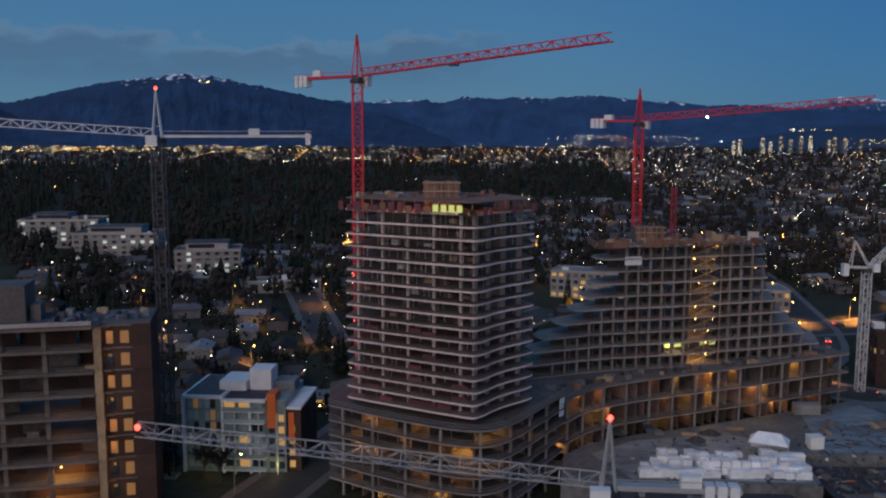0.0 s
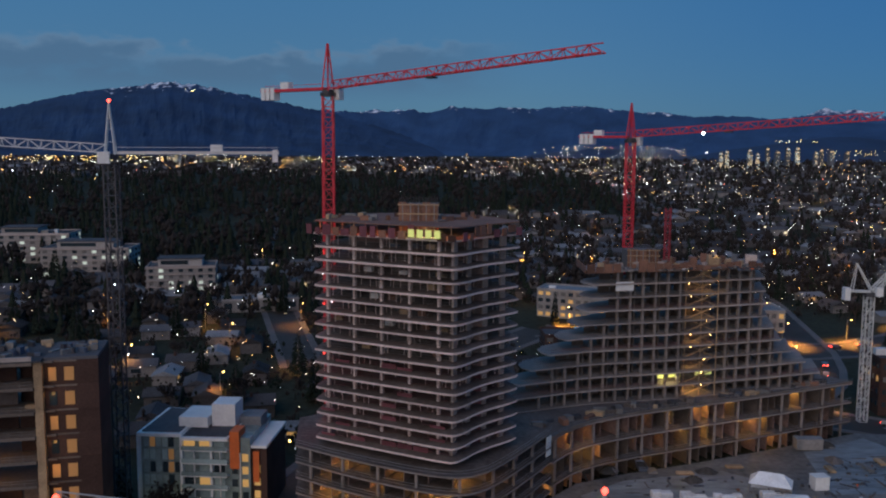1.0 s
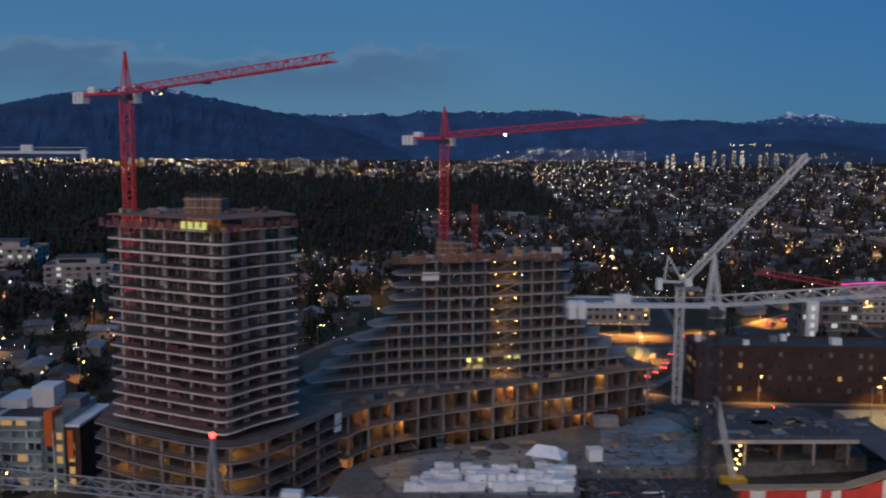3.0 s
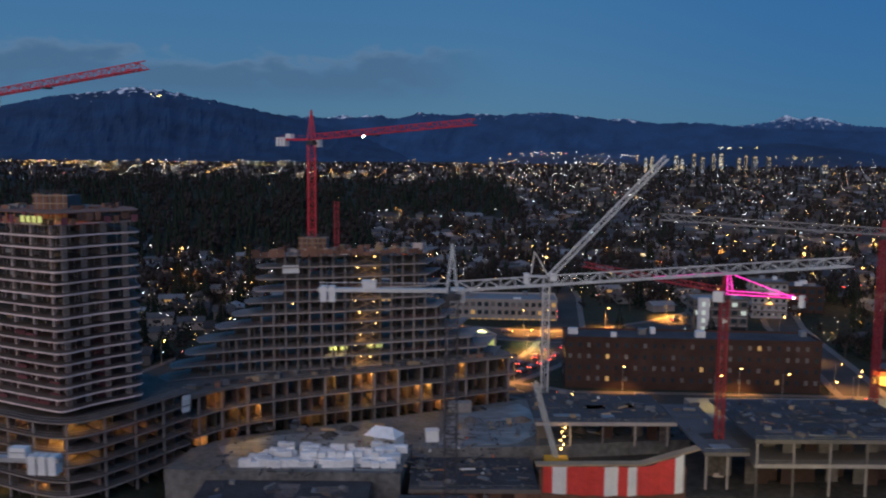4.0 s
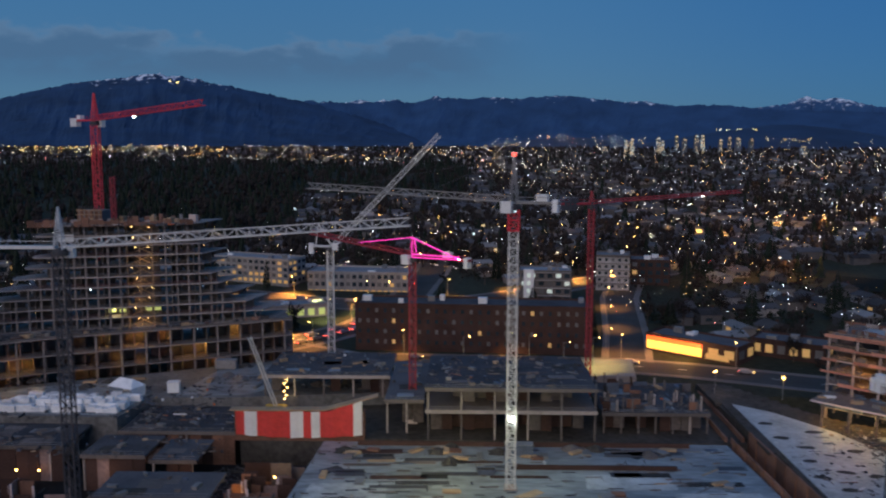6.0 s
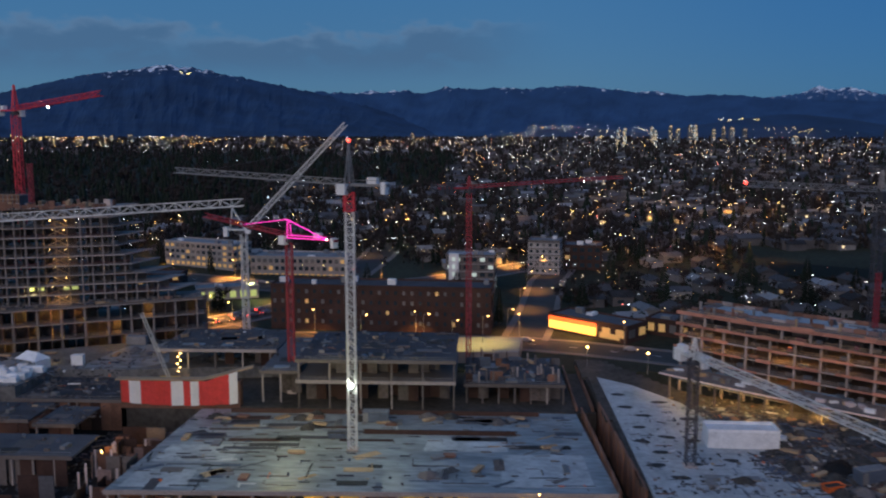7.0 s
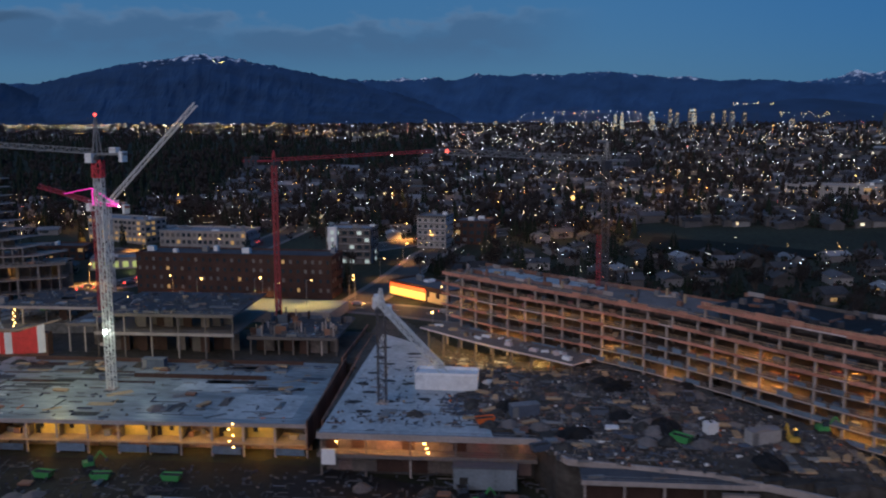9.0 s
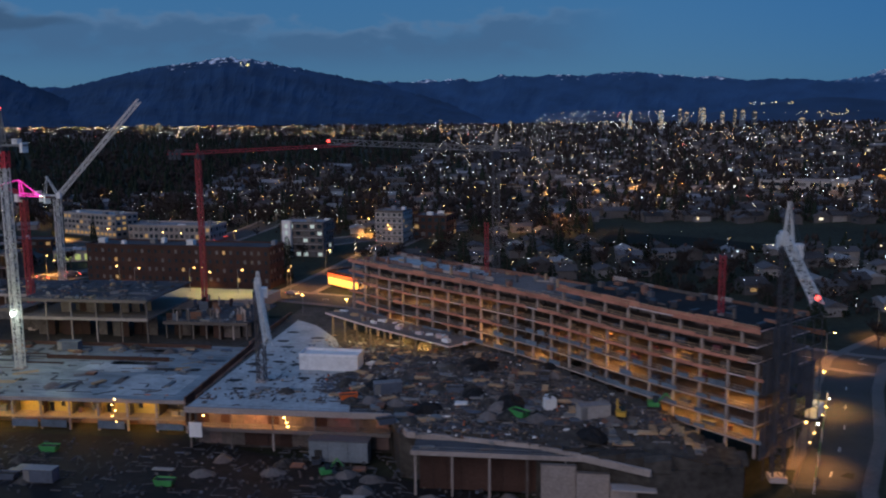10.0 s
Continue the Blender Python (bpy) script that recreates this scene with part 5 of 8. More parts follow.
def make_trench():
    ob = thing("expansion_trench", "long dark joint between the decks with plywood sides", "trench")
    for x0, x1, y0, y1, m in ((198.2, 198.5, 127, 176, PLY), (202.2, 202.6, 124, 176, PLY), (195.2, 195.6, 176, 214, PLY), (199.0, 199.4, 176, 214, PLY)):
        n = 10
        for k in range(n):
            a, b = y0 + (y1 - y0) * k / n, y0 + (y1 - y0) * (k + 1) / n
            off = -2.0 * (a - 124) / 52 if y0 < 170 else 0
            Build().box(x0 + off, a, -6, x1 + off, b - 0.05, 2.0 if x0 > 199 else 0.6).make("formwork_panel", m, ob)


make_trench()


def make_frame_block(name, label, x0, x1, y0, y1, levels, base, gap, ply=0.5, seed=1, deep=(3, 9), skin=None):
    ob = thing(name, label, "building under construction")
    r = random.Random(seed)
    for k, z in enumerate(levels):
        prev = base if k == 0 else levels[k - 1]
        Build().box(x0, y0, z - 0.4, x1, y1, z).make("floor_slab", CONCRETE_DARK if k < len(levels) - 1 else ROOFING, ob)
        Build().box(x0 - 0.1, y0 - 0.25, z - 0.6, x1 + 0.1, y0 - 0.02, z + 0.25).make("edge_beam", r.choice((CONCRETE_GREY, CONCRETE_DARK, CONCRETE_DARK)), ob)
        x = x0 + 0.6
        while x < x1:
            block("column", CONCRETE_GREY if r.random() < 0.4 else CONCRETE_DARK, 0.36, 0.36, z - prev - 0.4, ob, pose(x, y0 + 0.6, prev))
            x += gap
        x = x0 + 1
        while x < x1 - 2:
            if r.random() < ply:
                block("wall_panel", r.choice(skin or (PLY, TIMBER, CONCRETE_DARK, CONCRETE_DARK)), 2.55, 0.15, z - prev - 0.4, ob, pose(x + 1.2, y0 + r.uniform(*deep), prev))
            x += 2.6
        rail = Build()
        for h in (0.5, 1.0):
            rail.beam((x0, y0, z + h), (x1, y0, z + h), 0.06)
        for q in range(int((x1 - x0) / 2.4)):
            rail.beam((x0 + 2.4 * q, y0, z), (x0 + 2.4 * q, y0, z + 1.05), 0.06)
        tagged(rail.make("guard_rail", GREY_STEEL, ob), kind="stuff")
    top = levels[-1]
    for k in range(int((x1 - x0) * (y1 - y0) / 90)):
        block("roof_patch", r.choice((DECK, ROOFING, FLOOR, CONCRETE_DARK, MUD)), r.uniform(2.5, 7), r.uniform(2, 5), 0.05 + 0.03 * (k % 5), ob, pose(r.uniform(x0 + 3.5, x1 - 3.5), r.uniform(y0 + 2.5, max(y0 + 2.6, y1 - 2.5)), top, 0, 0, r.choice((0, 0, 4))))
    for k in range(int((x1 - x0) * (y1 - y0) / 36)):
        block("stacked_material", r.choice((TIMBER, ROOFING, GREY_STEEL, GREY_STEEL, CONCRETE_DARK, BLUE_SHEET, ROOFING, FLOOR)), r.uniform(0.5, 3), r.uniform(0.3, 1.2), r.uniform(0.2, 0.8), ob,
              pose(r.uniform(x0 + 1, x1 - 1), r.uniform(y0 + 1, y1 - 1), top, 0, 0, r.uniform(0, 180)))
    return ob


# dark panel skins put the shade inside the open bays into colour
make_frame_block("frame_block_centre", "two-storey concrete frame with open bays and timber edges", 127, 166, 175.5, 206, [6.4, 11.6], -0.55, 7.6, 0.85, 31, (7, 12), (BRICK, FLOOR, CONCRETE_DARK, BRICK))
make_frame_block("frame_block_west", "low concrete frame with a pale roof deck", 84.5, 117, 197.5, 222, [8.2], 2.6, 7.5, 0.3, 32, (3, 9), (BRICK, CONCRETE_DARK, FLOOR))
make_frame_block("frame_block_middle", "narrow concrete frame joining two decks", 117.4, 126.6, 178, 214, [8.0], 0, 4.5, 0.7, 33, (3, 9), (BRICK, CONCRETE_DARK, FLOOR))
make_frame_block("timber_block_1", "low dark timber-clad frame with a wet roof", 13, 48, 165, 180.5, [0.8], -7.2, 5.2, 0.97, 34, (0.2, 0.6), (BRICK, BRICK, INNER, BRICK))
make_frame_block("timber_block_2", "low dark frame with a ramp opening", 54, 68, 160, 173, [0.8], -7.2, 5.2, 0.97, 35, (0.2, 0.6), (BRICK, BRICK, INNER, BRICK))
make_frame_block("timber_block_3", "half-built dark frame beside the banner", 69, 79, 160, 173.5, [-0.2], -7.2, 4.2, 0.9, 36, (0.3, 1.2), (BRICK, BRICK, INNER))
make_frame_block("timber_block_4", "dark sunken deck between timber walls", 56, 83, 176, 195.5, [0.6], -7.2, 5.0, 0.95, 41, (0.2, 0.6), (PLY, BRICK))
make_frame_block("timber_block_5", "low dark frame with timber sides before the deck", 64, 87, 141.5, 155, [-0.6], -7.2, 4.6, 0.9, 42, (0.3, 1.4), (BRICK, BRICK, CONCRETE_DARK))
make_frame_block("starter_frame", "dark unfinished walls of starter bars and columns", 168, 193, 181, 207, [4.4], -0.55, 4.0, 0.9, 37, (0.4, 5), (BRICK, FLOOR, CONCRETE_DARK))
rs = random.Random(44)
starter = thing("starter_columns", "dark unfinished columns and wall forms standing on the frame", "formwork")
for k in range(46):
    x, y = rs.uniform(169, 192), rs.uniform(182, 206)
    if rs.random() < 0.5:
        block("column", rs.choice((CONCRETE_DARK, CONCRETE_GREY)), 0.4, 0.4, rs.uniform(1.5, 3.6), starter, pose(x, y, 4.4))
    else:
        block("wall_form", rs.choice((BRICK, PLY, ROOFING, DARK_STEEL, BLUE_SHEET)), rs.uniform(1.5, 4), 0.25, rs.uniform(1.0, 2.8), starter, pose(x, y, 4.4, 0, 0, rs.choice((0, 0, 90))))
# panels again in dark skins, in place of shade under the edge
make_frame_block("near_frame_1", "dark lower frame with amber lamps under its edge", 203, 246.5, 117, 121, [-2.5, 1.6], -7.2, 9.0, 0.95, 38, (3.3, 3.8), (BRICK, FLOOR, INNER, CONCRETE_DARK))
make_frame_block("near_frame_2", "low concrete storey at the foot of the yard", 254, 296, 99, 105, [1.4], -7.2, 6.8, 0.95, 39, (3.4, 4.4), (BRICK, FLOOR, BRICK, BRICK))
def make_precast_box():
    ob = thing("precast_box", "blue-grey precast concrete box with a doorway before the lower frame", "precast box", at=pose(236.6, 114.4, -7.2))
    Build().box(-6.1, -1.3, 0, 6.1, 1.6, 4.2).make("shell", PRECAST, ob)
    for k in range(3):
        x = -6.0 + 4.05 * k
        Build().box(x, -1.45, 0.1, x + 3.9, -1.32, 4.3).make("panel", PRECAST, ob)
    Build().box(-4.9, -1.5, 0, -3.3, -1.46, 2.5).make("doorway", RUBBER, ob)
    Build().box(-6.3, -1.6, 4.32, 6.3, 1.8, 4.55).make("roof", ROOFING, ob)


make_precast_box()


def make_retaining_wall():
    ob = thing("retaining_wall", "pale stained concrete wall at the foot of the yard", "wall")
    for x0, x1, y, top in ((277.5, 283.6, 97.6, 0.4), (283.7, 289.4, 96.6, -0.4), (289.5, 295.5, 95.0, -1.6)):
        Build().box(x0, y, -7.2, x1, y + 0.5, top).make("wall_panel", CONCRETE_GREY, ob)
        Build().box(x0 - 0.05, y - 0.1, top, x1 + 0.05, y + 0.6, top + 0.15).make("coping", CONCRETE_DARK, ob)
    Build().box(289.5, 92.4, -1.7, 297, 95.0, -1.4).make("canopy", CONCRETE_GREY, ob)


make_retaining_wall()
tagged(block("site_screen", WHITE_PANEL, 2.8, 0.2, 3.2, None, pose(205.4, 115.9, -4.2)), "pale sheet screen hung under the parapet", "screen")
for x, e in ((207, 320), (212, 420), (217, 480), (222, 420), (226, 260), (243, 90)):
    lamp("work_lamp", (x, 118.5, -0.6), e, (1.0, 0.42, 0.1), 0.3)
lamp("beacon_lamp", (236, 118.4, -0.4), 60, (1.0, 0.06, 0.04), 0.2)
for k, (x, y, z) in enumerate(((207, 116.4, 0.4), (224.5, 116.2, 0.6), (225, 116.2, -0.4), (225.3, 116.2, -1.3), (38, 164, -4.2), (43, 164, -4.2), (87.9, 153.5, -4.0), (95.5, 161, -4.0))):
    tagged(Build().ball(0, 0, 0, 0.2).make("work_bulb", BULB_ORANGE, None, at=pose(x, y, z)), "glowing amber work bulb", "lamp", "site bulbs")
for x in (28, 60, 76):
    lamp("work_lamp", (x, 157.5, -2.4), 60, (1.0, 0.5, 0.14), 0.3)
# pale parapet round the yard
par = thing("yard_parapet", "pale concrete parapet along the yard edge", "parapet")
for (ax, ay), (bx, by) in zip(((203, 116.4), (246.6, 116.4), (252, 107), (277, 102.6)), ((246.6, 116.4), (252, 107), (277, 102.6), (296, 93))):
    Build().beam((ax, ay, 1.6), (bx, by, 1.6), 0.6, h=1.2).make("parapet_run", CONCRETE_GREY, par)


def make_pit_walls():
    """Timber shuttering and steel posts standing in the excavation before the court."""
    r = random.Random(61)
    ob = thing("pit_shuttering", "brown timber shuttering and pale posts in the excavation", "formwork")
    for k in range(70):
        x, y = r.uniform(28, 100), r.uniform(123, 174)
        if 12 < x < 88 and y > 156 or 63 < x < 88 and y > 140:
            x, y = r.uniform(88.5, 100), r.uniform(124, 174)
        m = r.choice((PLY, BRICK, BRICK, INNER, CONCRETE_DARK, ROOFING))
        w, h = r.choice((3, 4.5, 6)), r.choice((2.4, 3.6, 5.2))
        block("formwork_panel", m, w, 0.2, h, ob, pose(x, y, -7.2, 0, 0, r.choice((0, 0, 90, 4))))
    for k in range(26):
        x = r.choice((r.uniform(28, 62), r.uniform(89, 100)))
        block("steel_post", SLAB, 0.35, 0.35, r.uniform(4, 7), ob, pose(x, r.uniform(124, 155), -7.2))
    for k in range(22):
        x, y = r.uniform(28, 62), r.uniform(124, 155)
        block("wet_slab", DECK, r.uniform(4, 9), r.uniform(2, 5), 0.4, ob, pose(x, y, -7.2 + 0.0, 0, 0, r.choice((0, 2))))
    lamp("work_lamp", (87.9, 153, -3.2), 260, (1.0, 0.5, 0.12), 0.3)
    lamp("work_lamp", (95.5, 160, -3.4), 160, (1.0, 0.5, 0.12), 0.3)


make_pit_walls()
for k, (x, z) in enumerate(((91.0, 7.4), (90.4, 6.4), (91.0, 5.4), (90.2, 4.4), (90.8, 3.4), (90.3, 2.4))):
    tagged(Build().ball(0, 0, 0, 0.2).make("work_bulb", BULB_WARM, None, at=pose(x, 196.6, z)), "glowing amber work bulb hung on a wire", "lamp", "site bulbs")
lamp("work_lamp", (90.6, 196.0, 5.0), 160, (1.0, 0.7, 0.25), 0.3)


def make_banner():
    ob = thing("banner_wall", "red and white canvas banner on a timber wall", "banner")
    Build().prism([(83, 175.9), (113, 175.9), (113, 178.5), (83, 178.5)], -1.2, 5.8).make("timber_wall", PLY, ob)
    n = 30
    for k in range(n):
        a, b = k / n, (k + 1) / n
        white = 2 <= k < 5 or 13 <= k < 16 or 18 <= k < 20 or k >= 28
        x0, x1 = 83.5 + 29 * a, 83.5 + 29 * b
        t0, t1 = 5.9 + (2.6 * max(0, a - 0.72) / 0.28 if a > 0.72 else 0.0), 5.9 + (2.6 * max(0, b - 0.72) / 0.28 if b > 0.72 else 0)
        b0, b1 = 0.4 - 0.7 * math.sin(math.pi * a), 0.4 - 0.7 * math.sin(math.pi * b)
        y0, y1 = 175.4 + 0.25 * math.sin(k * 1.3), 175.4 + 0.25 * math.sin((k + 1) * 1.3)
        vs = [(x0, y0, b0), (x1, y1, b1), (x1, y1, t1), (x0, y0, t0), (x0, y0 + 0.1, b0), (x1, y1 + 0.1, b1), (x1, y1 + 0.1, t1), (x0, y0 + 0.1, t0)]
        Build().add(vs, [(0, 1, 2, 3), (7, 6, 5, 4), (3, 2, 6, 7), (1, 0, 4, 5), (0, 3, 7, 4), (2, 1, 5, 6)]).make("canvas_strip", WHITE_CANVAS if white else RED_CANVAS, ob)
    Build().beam((82, 176.5, 6.1), (104, 176.5, 6.3), 2.4, h=0.3).beam((104, 176.5, 6.3), (116, 178, 9.2), 2.4, h=0.3).make("capping", TIMBER, ob)


make_banner()


def make_tent():
    ob = thing("site_tent", "white canvas tent with a pitched roof on the court", "tent", at=pose(49.6, 197.6, 2.7, 0, 0, -24))
    vs = [(-4, -2.6, 2.6), (4, -2.6, 2.6), (4, 2.6, 2.6), (-4, 2.6, 2.6), (-2.2, 0, 4.5), (2.2, 0, 4.5)]
    Build().add(vs, [(0, 1, 5, 4), (1, 2, 5), (2, 3, 4, 5), (3, 0, 4), (3, 2, 1, 0)]).make("canopy", TARP, ob)
    for x in (-3.9, 3.9):
        for y in (-2.5, 2.5):
            block("leg", GREY_STEEL, 0.12, 0.12, 2.6, ob, pose(x, y, 0))
    Build().box(3.8, -2.5, 0, 3.9, 2.5, 2.6).make("side_sheet", TARP, ob)
    Build().box(-3.9, 2.45, 0, 3.9, 2.5, 2.6).make("back_sheet", TARP, ob)


make_tent()
tagged(Build().box(-1.5, -1.2, 0, 1.5, 1.2, 2.6).box(-1.6, -1.3, 2.6, 1.6, 1.3, 2.75).make("site_cabin", WHITE_PANEL, at=pose(60.6, 201, 2.7, 0, 0, 8)), "small white site cabin on the court", "cabin")


def make_bundles():
    r = random.Random(3)
    protos = []
    for w, d, h in ((2.2, 1.6, 1.5), (1.7, 1.4, 1.2), (2.8, 1.6, 1.7)):
        b = Build()
        e = 0.14
        lo = [(-w / 2, -d / 2), (w / 2, -d / 2), (w / 2, d / 2), (-w / 2, d / 2)]
        vs = [(x, y, 0.05) for x, y in lo] + [(x, y, h - e) for x, y in lo] + [(x * (1 - 2 * e / w), y * (1 - 2 * e / d), h) for x, y in lo]
        b.add(vs, [(3, 2, 1, 0)] + [(k + q, (k + 1) % 4 + q, (k + 1) % 4 + 4 + q, k + 4 + q) for q in (0, 4) for k in range(4)] + [(8, 9, 10, 11)])
        protos.append(b.mesh("wrapped_pallet", TARP))
    for j in range(6):
        for k in range(17):
            x, y = 21.0 + 1.95 * k + r.uniform(-0.3, 0.3) + 0.35 * j, 183.6 + 2.3 * j + r.uniform(-0.4, 0.4)
            keep = 0.93 if j < 3 else 0.5
            if r.random() > keep or (j > 5 and k > 9):
                continue
            ob = part("wrapped_pallet", r.choice(protos), None, at=pose(x, y, 2.7, 0, 0, r.uniform(-6, 6)))
            tagged(ob, "building material bundle wrapped in white plastic on the court", "bundle", "wrapped bundles")
            if j in (1, 2) and 3 < k < 15 and r.random() < 0.75:
                tagged(part("wrapped_pallet", protos[1], None, at=pose(x, y, 4.12, 0, 0, r.uniform(-6, 6))), "building material bundle wrapped in white plastic, stacked on another", "bundle", "wrapped bundles")


make_bundles()


def make_white_box():
    ob = thing("white_shelter", "large white sheeted site shelter with an open lip", "shelter", at=pose(226.2, 148.3, 2.0, 0, 0, -1.5))
    Build().box(-7.2, -2.7, 0, 7.2, 2.7, 3.5).make("sheeted_wall", TARP, ob)
    for x0, y0, x1, y1 in ((-7.3, -2.8, 7.3, -2.6), (-7.3, 2.6, 7.3, 2.8), (-7.3, -2.6, -7.1, 2.6), (7.1, -2.6, 7.3, 2.6)):
        Build().box(x0, y0, 3.5, x1, y1, 4.1).make("lip", TARP, ob)


make_white_box()
wb = thing("white_tank", "small white water tank with a dark lid in the yard", "tank", at=pose(278.8, 114.9, yard_z(278.8, 114.9), 0, 0, 20))
Build().box(-1.1, -1.0, 0, 1.1, 1.0, 2.1).make("tank_body", WHITE_PANEL, wb)
Build().cone(0, 0, 2.1, 2.3, 0.4, 0.4, 10).make("lid", DARK_STEEL, wb)

# clutter of the decks and the yard
def make_clutter():
    r = random.Random(17)

    def lumber():
        ob = thing("lumber_stack", "stack of sawn timber boards on bearers", "lumber", "site lumber")
        for k in range(2):
            Build().box(-1.8 + r.uniform(-0.2, 0.2), -0.6, 0.1 + 0.22 * k, 1.8 + r.uniform(-0.2, 0.2), 0.62, 0.3 + 0.22 * k).make("board", TIMBER, ob)
        Build().box(-1.2, -0.6, 0, 1.2, 0.6, 0.1).make("bearer", PLY, ob)
        return ob

    def panels(mtl, label):
        ob = thing("panel_stack", label, "panels", "site panels")
        for k in range(2):
            Build().box(-1.3 + r.uniform(-0.1, 0.1), -0.9, 0.24 * k, 1.3, 0.9 + r.uniform(-0.1, 0.1), 0.24 * k + 0.21).make("panel", mtl, ob)
        return ob

    def pipes():
        ob = thing("pipe_stack", "stack of grey steel pipes", "pipes", "site pipes")
        for k in range(3):
            b = Build().cone(0, 0, -2.2, 2.2, 0.2, 0.2, 8)
            b.make("pipe", GREY_STEEL, ob, at=pose(0, -0.84 + 0.42 * (k % 3 if k < 3 else k - 2.5), 0.2 + (0.36 if k > 2 else 0), 0, 90, 0))
        return ob

    def skip(mtl, label):
        ob = thing("waste_skip", label, "skip", "site skips")
        vs = [(-1.5, -0.8, 0), (1.5, -0.8, 0), (1.5, 0.8, 0), (-1.5, 0.8, 0), (-2.0, -1, 1.3), (2.0, -1, 1.3), (2.0, 1, 1.3), (-2.0, 1, 1.3)]
        Build().add(vs, [(3, 2, 1, 0)] + [(k, (k + 1) % 4, (k + 1) % 4 + 4, k + 4) for k in range(4)]).make("tub", mtl, ob)
        Build().box(-1.9, -0.9, 0.9, 1.9, 0.9, 1.0).make("rubble", MUD, ob)
        return ob

    def cabin(mtl, label):
        ob = thing("site_container", label, "container", "site containers")
        Build().box(-3, -1.2, 0.1, 3, 1.2, 2.6).make("body", mtl, ob)
        Build().box(-3.05, -1.25, 2.6, 3.05, 1.25, 2.7).make("roof", ROOF_PALE, ob)
        Build().box(-2.9, -1.28, 0.2, -1.7, -1.2, 2.4).make("door", GREY_STEEL, ob)
        return ob

    def heap(mtl, label):
        b, n = Build(), 10
        vs = [(0, 0, 1.1)]
        for rad, z in ((0.7, 0.95), (1.7, 0.4), (2.6, -0.1)):
            vs += [(rad * (1 + r.uniform(-0.2, 0.2)) * math.cos(6.2832 * k / n), rad * 0.8 * (1 + r.uniform(-0.2, 0.2)) * math.sin(6.2832 * k / n), z + r.uniform(-0.1, 0.1)) for k in range(n)]
        fs = [(0, 1 + k, 1 + (k + 1) % n) for k in range(n)]
        for q in range(2):
            fs += [(1 + q * n + k, 1 + (q + 1) * n + k, 1 + (q + 1) * n + (k + 1) % n, 1 + q * n + (k + 1) % n) for k in range(n)]
        return tagged(b.add(vs, fs).make("soil_mound", mtl), label, "heap", "rubble heaps")

    def digger(mtl, label):
        ob = thing("mini_excavator", label, "excavator", "site machines")
        for y in (-0.8, 0.8):
            Build().box(-1.3, y - 0.25, 0, 1.3, y + 0.25, 0.65).make("track", RUBBER, ob)
        Build().box(-1.2, -0.9, 0.7, 0.9, 0.9, 1.5).make("body", mtl, ob)
        Build().box(-0.3, -0.8, 1.5, 0.8, 0.1, 2.6).make("cab", GLASS, ob)
        Build().beam((0.8, 0.5, 1.3), (2.3, 0.5, 3.0), 0.3).beam((2.3, 0.5, 3.0), (3.4, 0.5, 1.4), 0.25).make("arm", mtl, ob)
        Build().box(3.1, 0.1, 0.7, 3.7, 0.9, 1.4).make("bucket", DARK_STEEL, ob)
        return ob

    protos = [lumber(), lumber(), panels(PLY, "stack of brown plywood formwork panels"), panels(WHITE_PANEL, "stack of pale insulation panels"), panels(GREY_STEEL, "stack of grey steel formwork panels"),
              pipes(), skip(ORANGE_PAINT, "orange steel waste skip"), skip(BLUE_SHEET, "blue steel waste skip"), heap(MUD, "low heap of rubble and mud"), heap(CONCRETE_DARK, "heap of dark broken concrete"),
              cabin(STUCCO, "pale grey steel site cabin on the yard"), cabin(BLUE_SHEET, "dark blue steel site container"), digger(YELLOW_PAINT, "yellow mini excavator with raised arm"), digger(GREEN_PAINT, "green mini excavator with raised arm"), skip(GREEN_PAINT, "green steel waste skip")]
    weights = [7, 6, 6, 1, 6, 6, 0.2, 1, 7, 6, 0.25, 0.3, 0.25, 0.2, 0.35]
    pit_weights = [0.3, 0.3, 2, 0, 3, 4, 0, 2, 5, 8, 0, 0.5, 0, 1.2, 1]
    spots = [(258, 128), (262, 146), (250, 138), (279, 120), (284, 117), (270, 133), (236, 125), (242, 150), (256, 140), (268, 120), (287, 110), (244, 128), (292, 109), (298.5, 113), (273, 112)]
    for p, (x, y) in zip(protos, spots):
        p.matrix_basis = pose(x, y, yard_z(x, y), 0, 0, r.choice((0, 20, 90, -40)))
    areas = [(104, 194, 129, 172, -0.45, 22), (108, 192, 163, 171, -0.45, 20), (205, 245, 123, 165, 2.0, 60), (240, 285, 110, 132, 1.95, 46), (225, 285, 128, 170, 1.95, 44), (285, 306, 100, 108, 1.95, 22),
             (40, 300, 94, 113, -7.15, 60), (64, 120, 206, 230, 2.7, 24), (14, 60, 204, 212, 2.75, 10), (86, 116, 182, 194, 0.0, 0)]
    for x0, x1, y0, y1, z, n in areas:
        for _ in range(n):
            x, y = r.uniform(x0, x1), r.uniform(y0, y1)
            if (x - 226.2) ** 2 / 100 + (y - 147.6) ** 2 / 40 < 1 or (203 < x < 226 and y > 130) or (x - 145) ** 2 + (y - 148) ** 2 < 9 or (x - 213) ** 2 + (y - 134.5) ** 2 < 9:
                continue
            if z > 0 and 203 < x and not inside(YARD, x + 1.5, y + 2.5):
                continue
            p = r.choices(protos, weights if z > -5 else pit_weights)[0]
            copy_thing(p, pose(x, y, max(z, yard_z(x, y)) if z in (1.95, 2.0) else z, 0, 0, r.choice((0, 90, r.uniform(0, 180)))))
